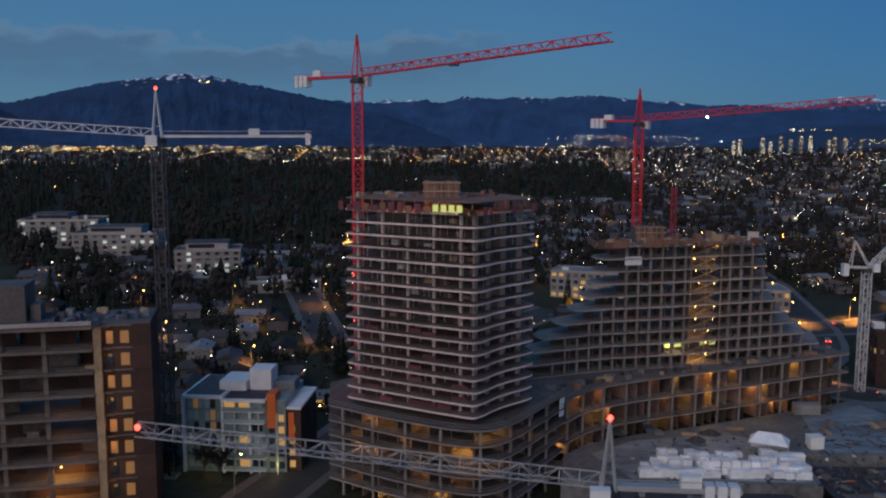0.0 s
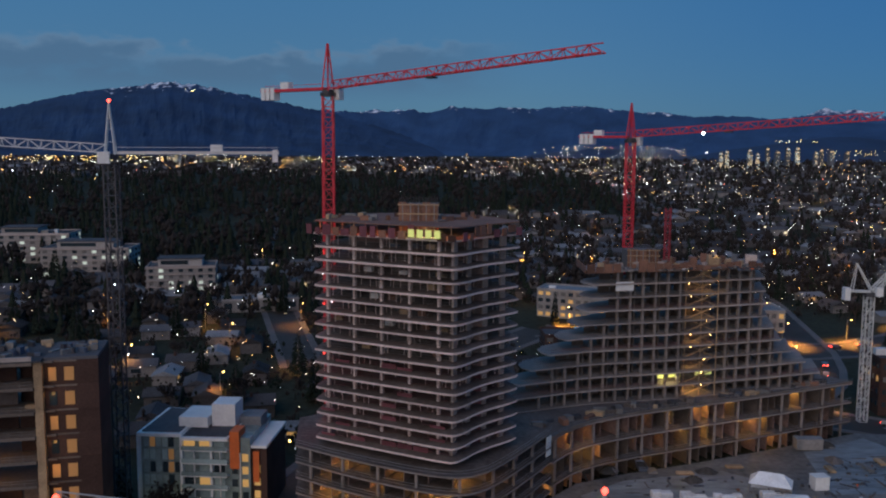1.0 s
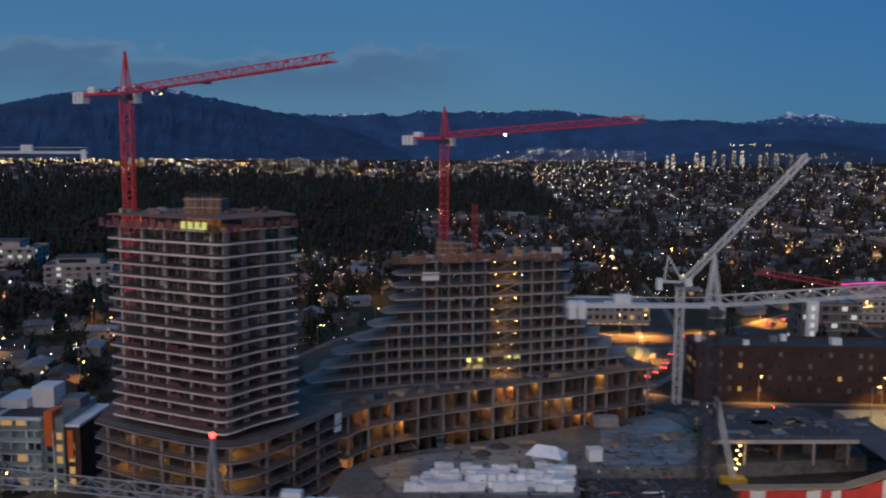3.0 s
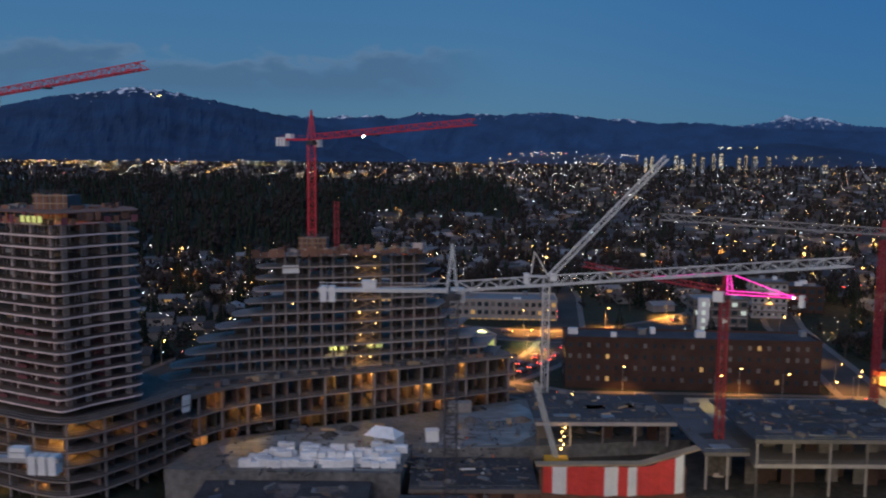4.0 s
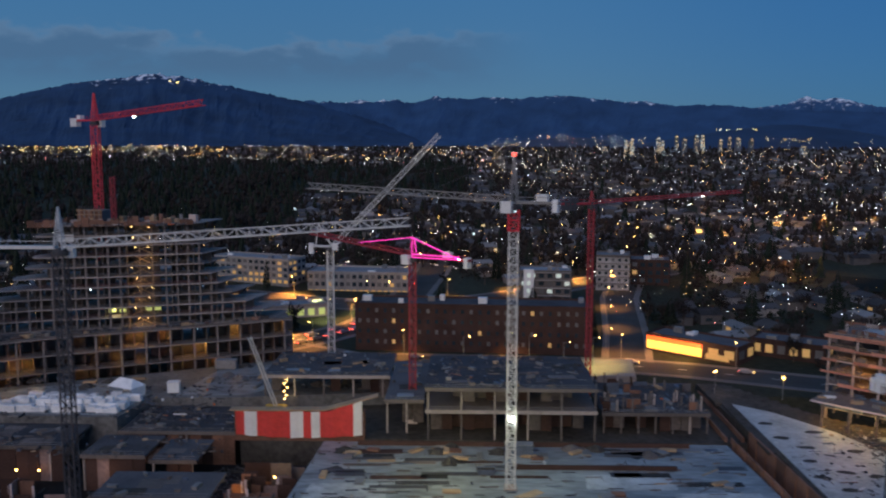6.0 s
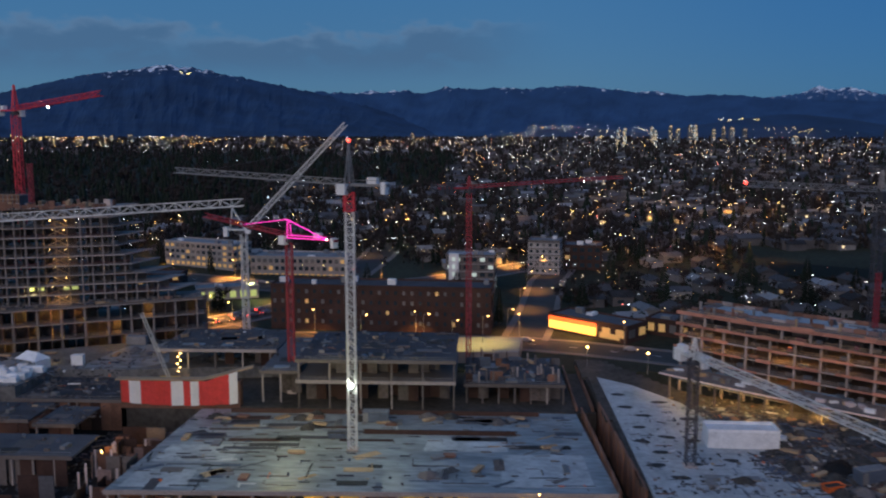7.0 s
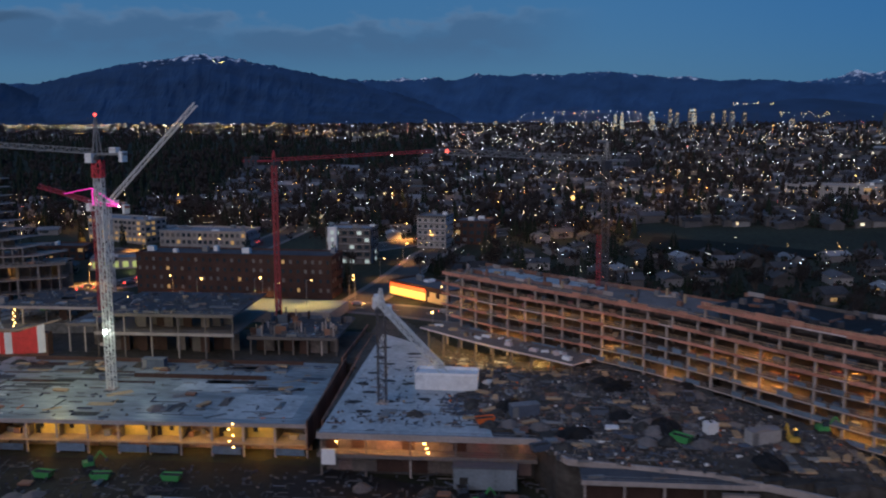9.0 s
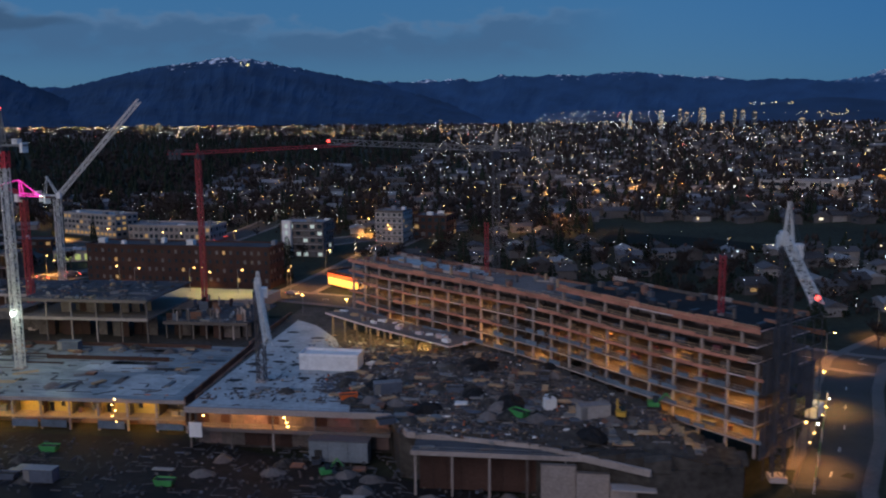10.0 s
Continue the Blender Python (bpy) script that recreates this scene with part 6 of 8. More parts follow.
    for x, y, k in ((122, 114, 13), (155, 117, 13), (148, 112, 14), (160, 112, 14), (236, 106, 13)):
        copy_thing(protos[k], pose(x, y, -7.15, 0, 0, r.uniform(0, 180)))


make_clutter()
for x, y in ((201.5, 207), (217, 201), (226, 196)):
    post = thing("site_lamp", "amber flood lamp on a thin site post", "lamp", "site lamps", at=pose(x, y, ground_z(x, y) if x > 220 else 1.9))
    Build().cone(0, 0, 0, 5.6, 0.09, 0.07, 8).make("post", GREY_STEEL, post)
    Build().ball(0, 0, 5.8, 0.3).make("lamp_head", BULB_ORANGE, post, "glowing amber lamp head")
    lamp("site_light", (x, y - 0.8, 7.6), 260, (1.0, 0.6, 0.2), 0.3)


def make_rubble():
    """Small loose boards, blocks and scraps, far too many to count."""
    r = random.Random(41)
    b = Build()
    spots = [(204, 246, 122, 170, 1.9, 1700), (240, 300, 106, 130, 1.9, 1900), (215, 285, 130, 180, 1.9, 2600), (250, 306, 100, 150, 1.9, 1500), (103, 195, 128, 173, -0.5, 230), (10, 312, 92, 120, -7.2, 1900), (30, 100, 122, 160, -7.2, 700), (80, 100, 156, 175, -7.2, 260), (57, 82, 177, 195, 0.6, 160), (63, 122, 204, 231, 2.6, 300),
             (14, 76, 178, 206, 2.7, 200), (85, 116, 199, 221, 8.2, 90), (128, 165, 177, 205, 11.6, 130), (169, 192, 182, 206, 4.4, 120), (15, 84, 159, 172, 0.8, 120), (20, 56, 221, 232, 43.9, 120)]
    for x0, x1, y0, y1, z, n in spots:
        for _ in range(n):
            x, y = r.uniform(x0, x1), r.uniform(y0, y1)
            if z == 1.9 and (not inside(YARD, x + 1, y + 1.5) or (y < 122 and x < 250) or (x - 226.2) ** 2 / 90 + (y - 147.6) ** 2 / 30 < 1 or (x < 226 - 0.08 * (y - 130) and r.random() < (0.82 if y > 130 else 0.3))):
                continue
            if z == 2.6 and y > 225 - 0.4 * abs(x - 90):
                continue
            long = r.random() < (0.45 if z != -0.5 else 0.75)
            w, d, h = (r.uniform(1.0, 3.6), r.uniform(0.1, 0.3), r.uniform(0.06, 0.3)) if long else (r.uniform(0.2, 0.8), r.uniform(0.2, 0.6), r.uniform(0.1, 0.5))
            b.box(-w / 2, -d / 2, -0.1, w / 2, d / 2, h, r.choices(range(8), (7, 0.9, 0.3, 1.8, 13, 0.35, 1.8, 0.08) if z not in (-0.5, -7.2) else (2, 0.05, 0.0, 0.1, 16, 0.0, 1, 0.02) if z == -7.2 else (8, 0.8, 0.7, 2, 12, 0.5, 1.6, 0.3))[0], pose(x, y, yard_z(x, y) if z == 1.9 else z, 0, 0, r.choice((2, 92, r.uniform(0, 180))) if z != -0.5 else r.choice((1, 2, 3, 92))))
    tagged(b.make("site_rubble", [CONCRETE_DARK, PLY, TIMBER, GREY_STEEL, ROOFING, WHITE_PANEL, BLUE_SHEET, ORANGE_PAINT]), "loose boards, blocks and scraps strewn over the building site", "rubble", kind="stuff")


make_rubble()


def make_yard_patches():
    """Blinding slabs, sheets and puddled plates lying flat in the yard."""
    r = random.Random(52)
    n = 0
    while n < 64:
        x, y = r.uniform(205, 300), r.uniform(104, 178)
        if not inside(YARD, x + 2, y + 3) or (y < 123 and x < 252) or y < 130 - 0.55 * (x - 240) - 4 or (x - 226.2) ** 2 / 120 + (y - 147.6) ** 2 / 60 < 1:
            continue
        if x < 226 and y > 130:
            continue
        n += 1
        m = r.choice((DECK, DECK, ROOFING, FLOOR, RUBBER, ROOFING, BLUE_SHEET))
        b = Build().prism(smooth([(r.uniform(-3, -1.5), r.uniform(-2, -0.8)), (r.uniform(1.5, 3), r.uniform(-2, -0.8)), (r.uniform(1.5, 3.4), r.uniform(0.8, 2)), (r.uniform(-3, -1.5), r.uniform(0.8, 2))], 1), 0, 0.05 + 0.03 * (n % 4))
        tagged(b.make("ground_sheet", m, at=pose(x, y, yard_z(x, y), 0, 0, r.uniform(0, 180))), "flat sheet or blinding slab lying in the yard mud", "ground sheet", "yard sheets")


make_yard_patches()


def make_puddles_and_mounds():
    r = random.Random(53)
    for x, y in ((206.5, 136), (209, 143), (206, 149), (212, 152), (207, 158), (209.5, 166), (206.5, 172), (214, 137), (206, 182), (210, 130), (217, 150), (219, 164), (215, 176), (222, 139)):
        line = [(1.9 * math.cos(a) * r.uniform(0.7, 1.3), 1.1 * math.sin(a) * r.uniform(0.7, 1.3)) for a in (0, 0.9, 1.9, 2.8, 3.8, 4.8, 5.6)]
        b = Build().prism(smooth(line, 1), 0, 0.02)
        tagged(b.make("puddle", RUBBER, at=pose(x, y, 2.04, 0, 0, r.uniform(-20, 20))), "dark puddle of standing water on the pale slab", "puddle", "yard puddles")
    for k in range(13):
        x = r.uniform(238, 288)
        y = r.uniform(117, 172) - 0.62 * (x - 238)
        if y < 132 - 0.6 * (x - 240) + 3:
            y += 10
        n, rad = 14, r.uniform(2.5, 5.0)
        vs = [(0, 0, rad * 0.3)]
        for q, z in ((0.35, 0.27), (0.7, 0.13), (1.0, -0.04)):
            vs += [(rad * q * r.uniform(0.8, 1.2) * math.cos(6.2832 * i / n), 0.7 * rad * q * r.uniform(0.8, 1.2) * math.sin(6.2832 * i / n), rad * z * r.uniform(0.7, 1.2)) for i in range(n)]
        fs = [(0, 1 + i, 1 + (i + 1) % n) for i in range(n)]
        for q in range(2):
            fs += [(1 + q * n + i, 1 + (q + 1) * n + i, 1 + (q + 1) * n + (i + 1) % n, 1 + q * n + (i + 1) % n) for i in range(n)]
        tagged(Build().add(vs, fs).make("soil_mound", DARK_MUD, at=pose(x, y, yard_z(x, y), 0, 0, r.uniform(0, 180))), "broad dark mound of wet soil in the yard", "heap", "rubble heaps")


make_puddles_and_mounds()

# --- tower cranes ---
def tower_crane(label, base, z_jib, tip, counter, apex, steel, mast_steel=None, mast_w=1.9, jib_w=1.5, cab=WHITE_PANEL, weights=WHITE_PANEL, top_steel=None, beacon=None, lamps=(), blocks=3, flat=False, chord=0.19):
    """A hammerhead crane: base (x, y, z), jib level, tip (x, y, z), counter-jib length and apex height over the jib."""
    bx, by, bz = base
    ob = thing("tower_crane", label, "crane", "tower cranes", at=pose(bx, by, bz))
    mast_steel = mast_steel or steel
    inv = Vector((bx, by, bz))

    def loc(p):
        return Vector(p) - inv

    h = z_jib - bz
    d = Vector((tip[0] - bx, tip[1] - by, 0))
    reach = d.length
    d.normalize()
    side = Vector((-d.y, d.x, 0))
    split = h - 4 if top_steel else h
    Build().lattice((0, 0, 0), (0, 0, split - 1.0), mast_w, mast_w * 1.0, 0.24, 0.12).make("mast", mast_steel, ob)
    if top_steel:
        Build().lattice((0, 0, split - 1.0), (0, 0, h - 1.0), mast_w * 1.15, mast_w, 0.32, 0.2).make("climbing_frame", top_steel, ob)
    Build().box(-mast_w * 0.75, -mast_w * 0.75, -0.6, mast_w * 0.75, mast_w * 0.75, 0.35).make("footing", CONCRETE, ob)
    Build().cone(0, 0, h - 1.0, h - 0.3, mast_w * 0.75, mast_w * 0.8, 14).cone(0, 0, h - 0.3, h + 0.2, mast_w * 0.6, mast_w * 0.6, 14).make("slewing_ring", DARK_STEEL, ob)
    c = d * 0.9 + side * (mast_w * 0.75)
    head = math.degrees(math.atan2(d.y, d.x))
    Build().box(-1.0, -0.7, -1.7, 1.1, 0.7, 0.5).box(1.1, -0.6, -1.2, 1.14, 0.6, 0.3).make("cab", cab, ob, "pale operator cab", at=pose(c.x, c.y, h + 0.1, 0, 0, head))
    # jib
    t = loc(tip)
    root = d * 1.0 + Vector((0, 0, h + 0.4))
    Build().lattice(root, t, jib_w, 2.2, chord, chord * 0.58, tri=True).make("jib", steel, ob)
    # counter-jib and its blocks
    e = -d * counter + Vector((0, 0, h + 0.5))
    Build().beam(-d * 0.6 + Vector((0, 0, h + 0.4)), e, 1.3, h=0.55).beam(-d * 0.6 + side * 0.7 + Vector((0, 0, h + 1.4)), e + side * 0.7 + Vector((0, 0, 1)), 0.08).make("counter_jib", steel, ob)
    for k in range(blocks):
        p = -d * (counter - 0.8 - 1.3 * k)
        Build().box(-0.5, -0.8, -1.6, 0.5, 0.8, 0.8).make("counterweight", weights, ob, at=pose(p.x, p.y, h + 0.3, 0, 0, head))
    p = -d * (counter * 0.62)
    Build().box(-1.1, -0.6, 0, 1.1, 0.6, 1.3).make("winch_house", cab, ob, at=pose(p.x, p.y, h + 0.7, 0, 0, head))
    # head and pendants
    top = Vector((0, 0, h + apex))
    hd = Build()
    w = mast_w * 0.42
    for a, b2 in ((1, 1), (1, -1), (-1, 1), (-1, -1)):
        hd.beam(d * (a * w) + side * (b2 * w) + Vector((0, 0, h)), top + side * (b2 * 0.15), 0.24)
    for q in (0.25, 0.5, 0.75):
        s = w * (1 - q)
        z = h + apex * q
        hd.beam(d * s + side * s + Vector((0, 0, z)), -d * s - side * s + Vector((0, 0, z)), 0.12).beam(d * s - side * s + Vector((0, 0, z)), -d * s + side * s + Vector((0, 0, z)), 0.12)
        hd.beam(d * s + side * s + Vector((0, 0, z)), d * s * 0.7 - side * s * 0.7 + Vector((0, 0, z + apex * 0.22)), 0.1)
    hd.make("tower_head", steel, ob)
    if not flat:
        for q in (0.38, 0.78):
            m = root.lerp(t, q) + Vector((0, 0, jib_w * 0.9))
            Build().beam(top, m, 0.06).make("pendant", DARK_STEEL, ob)
        Build().beam(top, e, 0.07).make("pendant", DARK_STEEL, ob)
    # trolley and hook
    m = root.lerp(t, 0.42)
    Build().box(-0.8, -0.7, -0.5, 0.8, 0.7, -0.2).make("trolley", DARK_STEEL, ob, at=pose(m.x, m.y, m.z, 0, 0, head))
    if beacon == "both":
        Build().ball(0, 0, 0, 0.35).make("beacon", BULB_RED, ob, "glowing red beacon", at=pose(*(top + Vector((0, 0, 0.4)))))
    if beacon:
        Build().ball(0, 0, 0, 0.38).make("beacon", BULB_RED, ob, "glowing red beacon", at=pose(*(top + Vector((0, 0, 0.4)) if beacon == "top" else t + Vector((0, 0, 0.8)))))
    for p, mt, r in lamps:
        q = loc(p)
        Build().ball(0, 0, 0, r).make("floodlight", mt, ob, "bright crane floodlight", at=pose(q.x, q.y, q.z))
    return ob


tower_crane("red tower crane with a long jib, standing in the high tower", (-36.7, 195.2, -2.6), 80.6, (8.6, 163, 84.2), 17.5, 8.6, RED_STEEL, blocks=3, flat=True)
tower_crane("red tower crane above the stepped block", (28.0, 236.5, 0.4), 72.8, (70, 203, 76.2), 13.5, 8.2, RED_STEEL, flat=True, lamps=[((42.5, 228.5, 74.0), BULB_WHITE, 0.3)])
tower_crane("white tower crane with a red beacon on its head", (-77.5, 195, -3), 68.6, (-148, 180, 73.5), 31, 9.6, WHITE_STEEL, DARK_STEEL, 2.2, 1.6, beacon="top", blocks=1, flat=True)
tower_crane("near white tower crane with red beacons", (0.7, 109.8, -7.2), 30.6, (-52.5, 114.5, 34.6), 14, 7.6, PALE_STEEL, GREY_STEEL, 1.8, 1.6, beacon="both", flat=True, chord=0.12)
tower_crane("white tower crane with a long level jib and a white block", (63.6, 136, -7.2), 48.0, (126, 137.5, 52.4), 20.5, 7.6, WHITE_STEEL, DARK_STEEL, 1.9, 1.5, blocks=2, flat=True)
tower_crane("red tower crane with pink strip lights on its head", (123.4, 187.5, 0.2), 40.0, (96, 206, 43.5), 16.5, 4.8, UNLIT_RED, None, 1.5, 1.1, blocks=1)
tower_crane("slim red tower crane behind the centre frame", (168.6, 209.5, -0.4), 51.0, (214, 232, 53.0), 9, 3.6, UNLIT_RED, None, 1.3, 0.8, DARK_STEEL, DARK_STEEL, lamps=[((201.7, 226.0, 52.4), BULB_WHITE, 0.22)], flat=True)
tower_crane("white lattice tower crane standing in the main deck", (145.0, 148.2, -0.5), 55.5, (103, 165, 57.5), 9, 9.0, GREY_STEEL, WHITE_STEEL, 1.65, 1.2, blocks=1, top_steel=RED_STEEL, beacon="top", lamps=[((145.0, 146.6, 14.0), BULB_WHITE, 0.5)])
tower_crane("dark tower crane in the yard with a pale lowered jib", (213, 136, 1.9), 23.4, (231, 90, 23.0), 6, 4.2, WHITE_STEEL, DARK_STEEL, 1.7, 1.35, flat=True, blocks=2)
tower_crane("grey tower crane rising behind the long block", (264, 176, 2), 52.5, (226, 152, 55.5), 10.5, 5.4, GREY_STEEL, DARK_STEEL, 1.7, 1.3, DARK_STEEL, DARK_STEEL, beacon="tip", flat=True)
tower_crane("white tower crane at the end of the long block", (318.0, 99.6, -0.8), 39.5, (316.3, 76, 34.8), 7, 7.5, WHITE_STEEL, DARK_STEEL, 1.9, 1.6, beacon="tip")

# pink strips on the head and counter-jib of one crane
pk = thing("pink_light_strip", "glowing pink strip lights along a crane head", "strip light")
P0, P1, P2 = Vector((123.4, 186.0, 44.9)), Vector((134.6, 178.5, 40.7)), Vector((123.4, 186.0, 40.2))
for a, b in ((P0, P1), (P2, P1), (P0, P2), (P0 + Vector((0.5, 0, -0.3)), P2 + Vector((1.2, 0, 0.4))), (P2 + Vector((0, 0, 0.8)), P1 + Vector((0, 0, 0.5)))):
    Build().beam(a, b, 0.15).make("strip", PINK_LED, pk)
Build().beam(P0, Vector((110, 195, 42.6)), 0.12).make("strip", PINK_LED, pk)
Build().ball(0, 0, 0, 0.16).make("end_lamp", BULB_WHITE, pk, at=pose(*P1))


def make_luffing_crane():
    bx, by, bz = 93.6, 253, 0.3
    ob = thing("luffing_crane", "pale luffing crane with its jib raised steeply", "crane", "tower cranes", at=pose(bx, by, bz))
    Build().lattice((0, 0, 0), (0, 0, 33), 1.9, 1.9, 0.24, 0.13).make("mast", WHITE_STEEL, ob)
    Build().box(-1.2, -1.2, 33, 1.2, 1.2, 34).make("slewing_ring", DARK_STEEL, ob)
    Build().lattice((0.8, 0, 34.2), (34.2, 1.5, 69.0), 1.4, 2.0, 0.2, 0.12).make("jib", WHITE_STEEL, ob)
    Build().beam((0, 0, 34.2), (-6.5, 0, 34.4), 1.6, h=0.5).make("counter_jib", WHITE_STEEL, ob)
    Build().box(-6.6, -1, 32.0, -5.2, 1, 35.2).make("counterweight", WHITE_PANEL, ob)
    f = Build()
    for y in (-0.8, 0.8):
        f.beam((0.6, y, 34.2), (-3.6, y * 0.4, 41.4), 0.25).beam((-4.6, y, 34.2), (-3.6, y * 0.4, 41.4), 0.2)
    f.beam((-3.6, -0.4, 41.4), (-3.6, 0.4, 41.4), 0.25).make("a_frame", WHITE_STEEL, ob)
    Build().beam((-3.6, 0, 41.4), (27, 1.2, 61.6), 0.06).make("pendant", DARK_STEEL, ob)
    Build().box(0.9, -2.0, 33.2, 2.6, -0.9, 35.4).make("cab", WHITE_PANEL, ob)


make_luffing_crane()


def make_stub(x, y, z0, z1, label, mt=UNLIT_RED, w=0.85):
    ob = thing("climbing_mast", label, "mast", "red masts", at=pose(x, y, z0))
    Build().lattice((0, 0, 0), (0, 0, z1 - z0), w, 1.3, 0.15, 0.08).make("mast_section", mt, ob)
    Build().box(-w * 0.6, -w * 0.6, 0, w * 0.6, w * 0.6, 0.4).make("foot_plate", GREY_STEEL, ob)


make_stub(35.4, 229, 43.9, 57.2, "short red lattice mast on the stepped block", w=1.1)
make_stub(262, 170, 21.8, 35, "short red lattice mast on the long block")
make_stub(310, 112.5, 24.7, 36, "short red and white lattice mast on the roof")


def make_crawler_boom():
    ob = thing("mobile_crane", "small mobile crane with a pale lattice boom", "crane", at=pose(88.7, 193.6, -0.35))
    Build().box(-2.6, -1.3, 0.3, 2.6, 1.3, 1.9).make("body", YELLOW_PAINT, ob)
    for y in (-1.4, 1.4):
        Build().box(-2.8, y - 0.35, -0.2, 2.8, y + 0.35, 0.9).make("track", RUBBER, ob)
    Build().lattice((0, 0, 1.9), (-5.4, -3, 20), 0.8, 1.2, 0.16, 0.09).make("boom", WHITE_STEEL, ob)


make_crawler_boom()
lamp("crane_floodlight", (134.0, 140.0, 16), 3000, (1.0, 0.92, 0.42), 0.5)
lamp("crane_floodlight", (129.0, 151.5, 15), 4400, (1.0, 0.84, 0.28), 0.4)
lamp("crane_floodlight", (153.4, 150.8, 11.5), 1300, (0.95, 1.0, 0.72), 0.5)

# --- streets and neighbouring buildings ---
def strip(line, w, top, depth, name, mtl, label, category):
    a, b = shifted(line, w / 2), shifted(line, -w / 2)
    bld = Build()
    vs = [(x, y, ground_z(x, y) + top) for x, y in a] + [(x, y, ground_z(x, y) + top) for x, y in b]
    n = len(a)
    vs += [(x, y, z - depth) for x, y, z in vs]
    fs = [(k, n + k, n + k + 1, k + 1) for k in range(n - 1)] + [(2 * n + k, k, k + 1, 2 * n + k + 1) for k in range(n - 1)] + [(n + k, 3 * n + k, 3 * n + k + 1, n + k + 1) for k in range(n - 1)]
    return tagged(bld.add(vs, fs).make(name, mtl), label, category, kind="structure")


def fine(line, step=8):
    out = [line[0]]
    for (ax, ay), (bx, by) in zip(line, line[1:]):
        n = max(1, int(math.hypot(bx - ax, by - ay) / step))
        out += [(ax + (bx - ax) * k / n, ay + (by - ay) * k / n) for k in range(1, n + 1)]
    return out


ROADS = {"high_street": ([(20, 352), (73, 333), (105, 325), (130, 331), (152, 343), (196, 377), (250, 410), (520, 520)], 15), "cross_street": ([(74, 262), (86, 276), (97, 290), (104, 306), (110, 326), (120, 400), (126, 560)], 13),
         "front_street": ([(74, 262), (100, 246), (150, 243.5), (185, 241), (203, 236), (232, 224), (300, 199), (352, 168), (420, 140)], 13), "side_street": ([(316, 60), (325, 95), (335, 119), (345, 150), (353, 169), (372, 190)], 10),
         "west_street": ([(-66, 110), (-61, 150), (-55, 184), (-45, 214), (-30, 262), (-4, 320), (20, 352)], 12), "link_street": ([(186, 246), (192, 280), (200, 340), (212, 385), (238, 470), (270, 640)], 11),
         "north_street": ([(-120, 470), (40, 480), (238, 500), (520, 560)], 10), "east_street": ([(238, 470), (330, 520), (480, 640), (700, 800)], 11), "west_avenue": ([(-60, 300), (-90, 400), (-130, 560), (-160, 760)], 10)}
for k, (nm, (ln, w)) in enumerate(ROADS.items()):
    ln = fine(ln)
    strip(ln, w, 0.06 + 0.012 * k, 0.6, "road_" + nm, ASPHALT, "asphalt street under sodium lamps", "road")
    for side in (1, -1):
        strip(shifted(ln, side * (w / 2 + 1.3)), 2.4, 0.17 + 0.006 * k, 0.6, "pavement_" + nm + ("_a" if side > 0 else "_b"), CONCRETE_DARK, "concrete pavement with a kerb", "pavement")
for nm in ("high_street", "side_street", "front_street"):
    ob = thing("lane_marking", "dashed white lane marking on the street", "road marking", kind="structure")
    for x, y, a in along(fine(ROADS[nm][0]), 13.0, 2):
        block("dash", PAINT_LINE, 2.6, 0.2, 0.03, ob, pose(x, y, ground_z(x, y) + 0.105, 0, 0, a))
tagged(Build().prism([(130, 217), (183, 217), (185, 235.5), (130, 236.2)], -0.6, 3.4).make("parking_lot", WEATHERED), "raised yellow-lit concrete lot behind the frames", "ground", kind="structure")
field = [(298, 342), (372, 318), (470, 324), (470, 384), (402, 394), (312, 413)]
tagged(Build().prism(field, 2.0, 6.2).make("playing_field", GRASS), "large dark grass playing field", "field", kind="structure")


def street_lamp_proto():
    ob = thing("street_lamp", "tall steel street lamp glowing sodium orange", "street lamp", "street lamps", at=pose(-44, 214, 0))
    Build().cone(0, 0, 0, 8.2, 0.12, 0.07, 8).make("pole", GREY_STEEL, ob)
    Build().beam((0, 0, 8.1), (1.6, 0, 8.4), 0.09).make("arm", GREY_STEEL, ob)
    Build().ball(1.7, 0, 8.3, 0.2).make("lamp_head", BULB_ORANGE, ob, "glowing orange lamp head")
    return ob


proto = street_lamp_proto()
rl = random.Random(2)
first = True
for nm, (ln, w) in ROADS.items():
    if nm == "west_avenue":
        continue
    for k, (x, y, a) in enumerate(along(shifted(fine(ln), (w / 2 + 1.2)), 34, 9)):
        m = pose(x, y, ground_z(x, y), 0, 0, a - 90)
        if first:
            proto.matrix_basis = m
            first = False
        else:
            copy_thing(proto, m)
        q = m @ Vector((2.4, 0, 7.4))
        lit = {"high_street": 12000, "front_street": 2600, "side_street": 2400, "cross_street": 9500, "link_street": 1800, "north_street": 8000, "east_street": 6500, "west_avenue": 900}.get(nm, 260)
        if nm in ("high_street", "front_street") and x > 215:
            lit = 2600 if nm == "high_street" else 400
        if nm == "west_street":
            lit = 90
        if nm == "cross_street" and y > 380:
            lit *= 0.14
        lamp("street_light", q, 3.0 * lit * rl.uniform(0.6, 1.3), (1.0, 0.42, 0.08), 0.35, 118)
for x, y, e in ((138, 228, 2600), (157, 230, 3600), (175, 228, 4600), (166, 222, 3000)):
    lamp("lot_light", (x, y, 10.8), 1.15 * e, (1.0, 0.74, 0.14), 0.4, 125)
    copy_thing(proto, pose(x - 2.4, y, 3.4, 0, 0, 0))


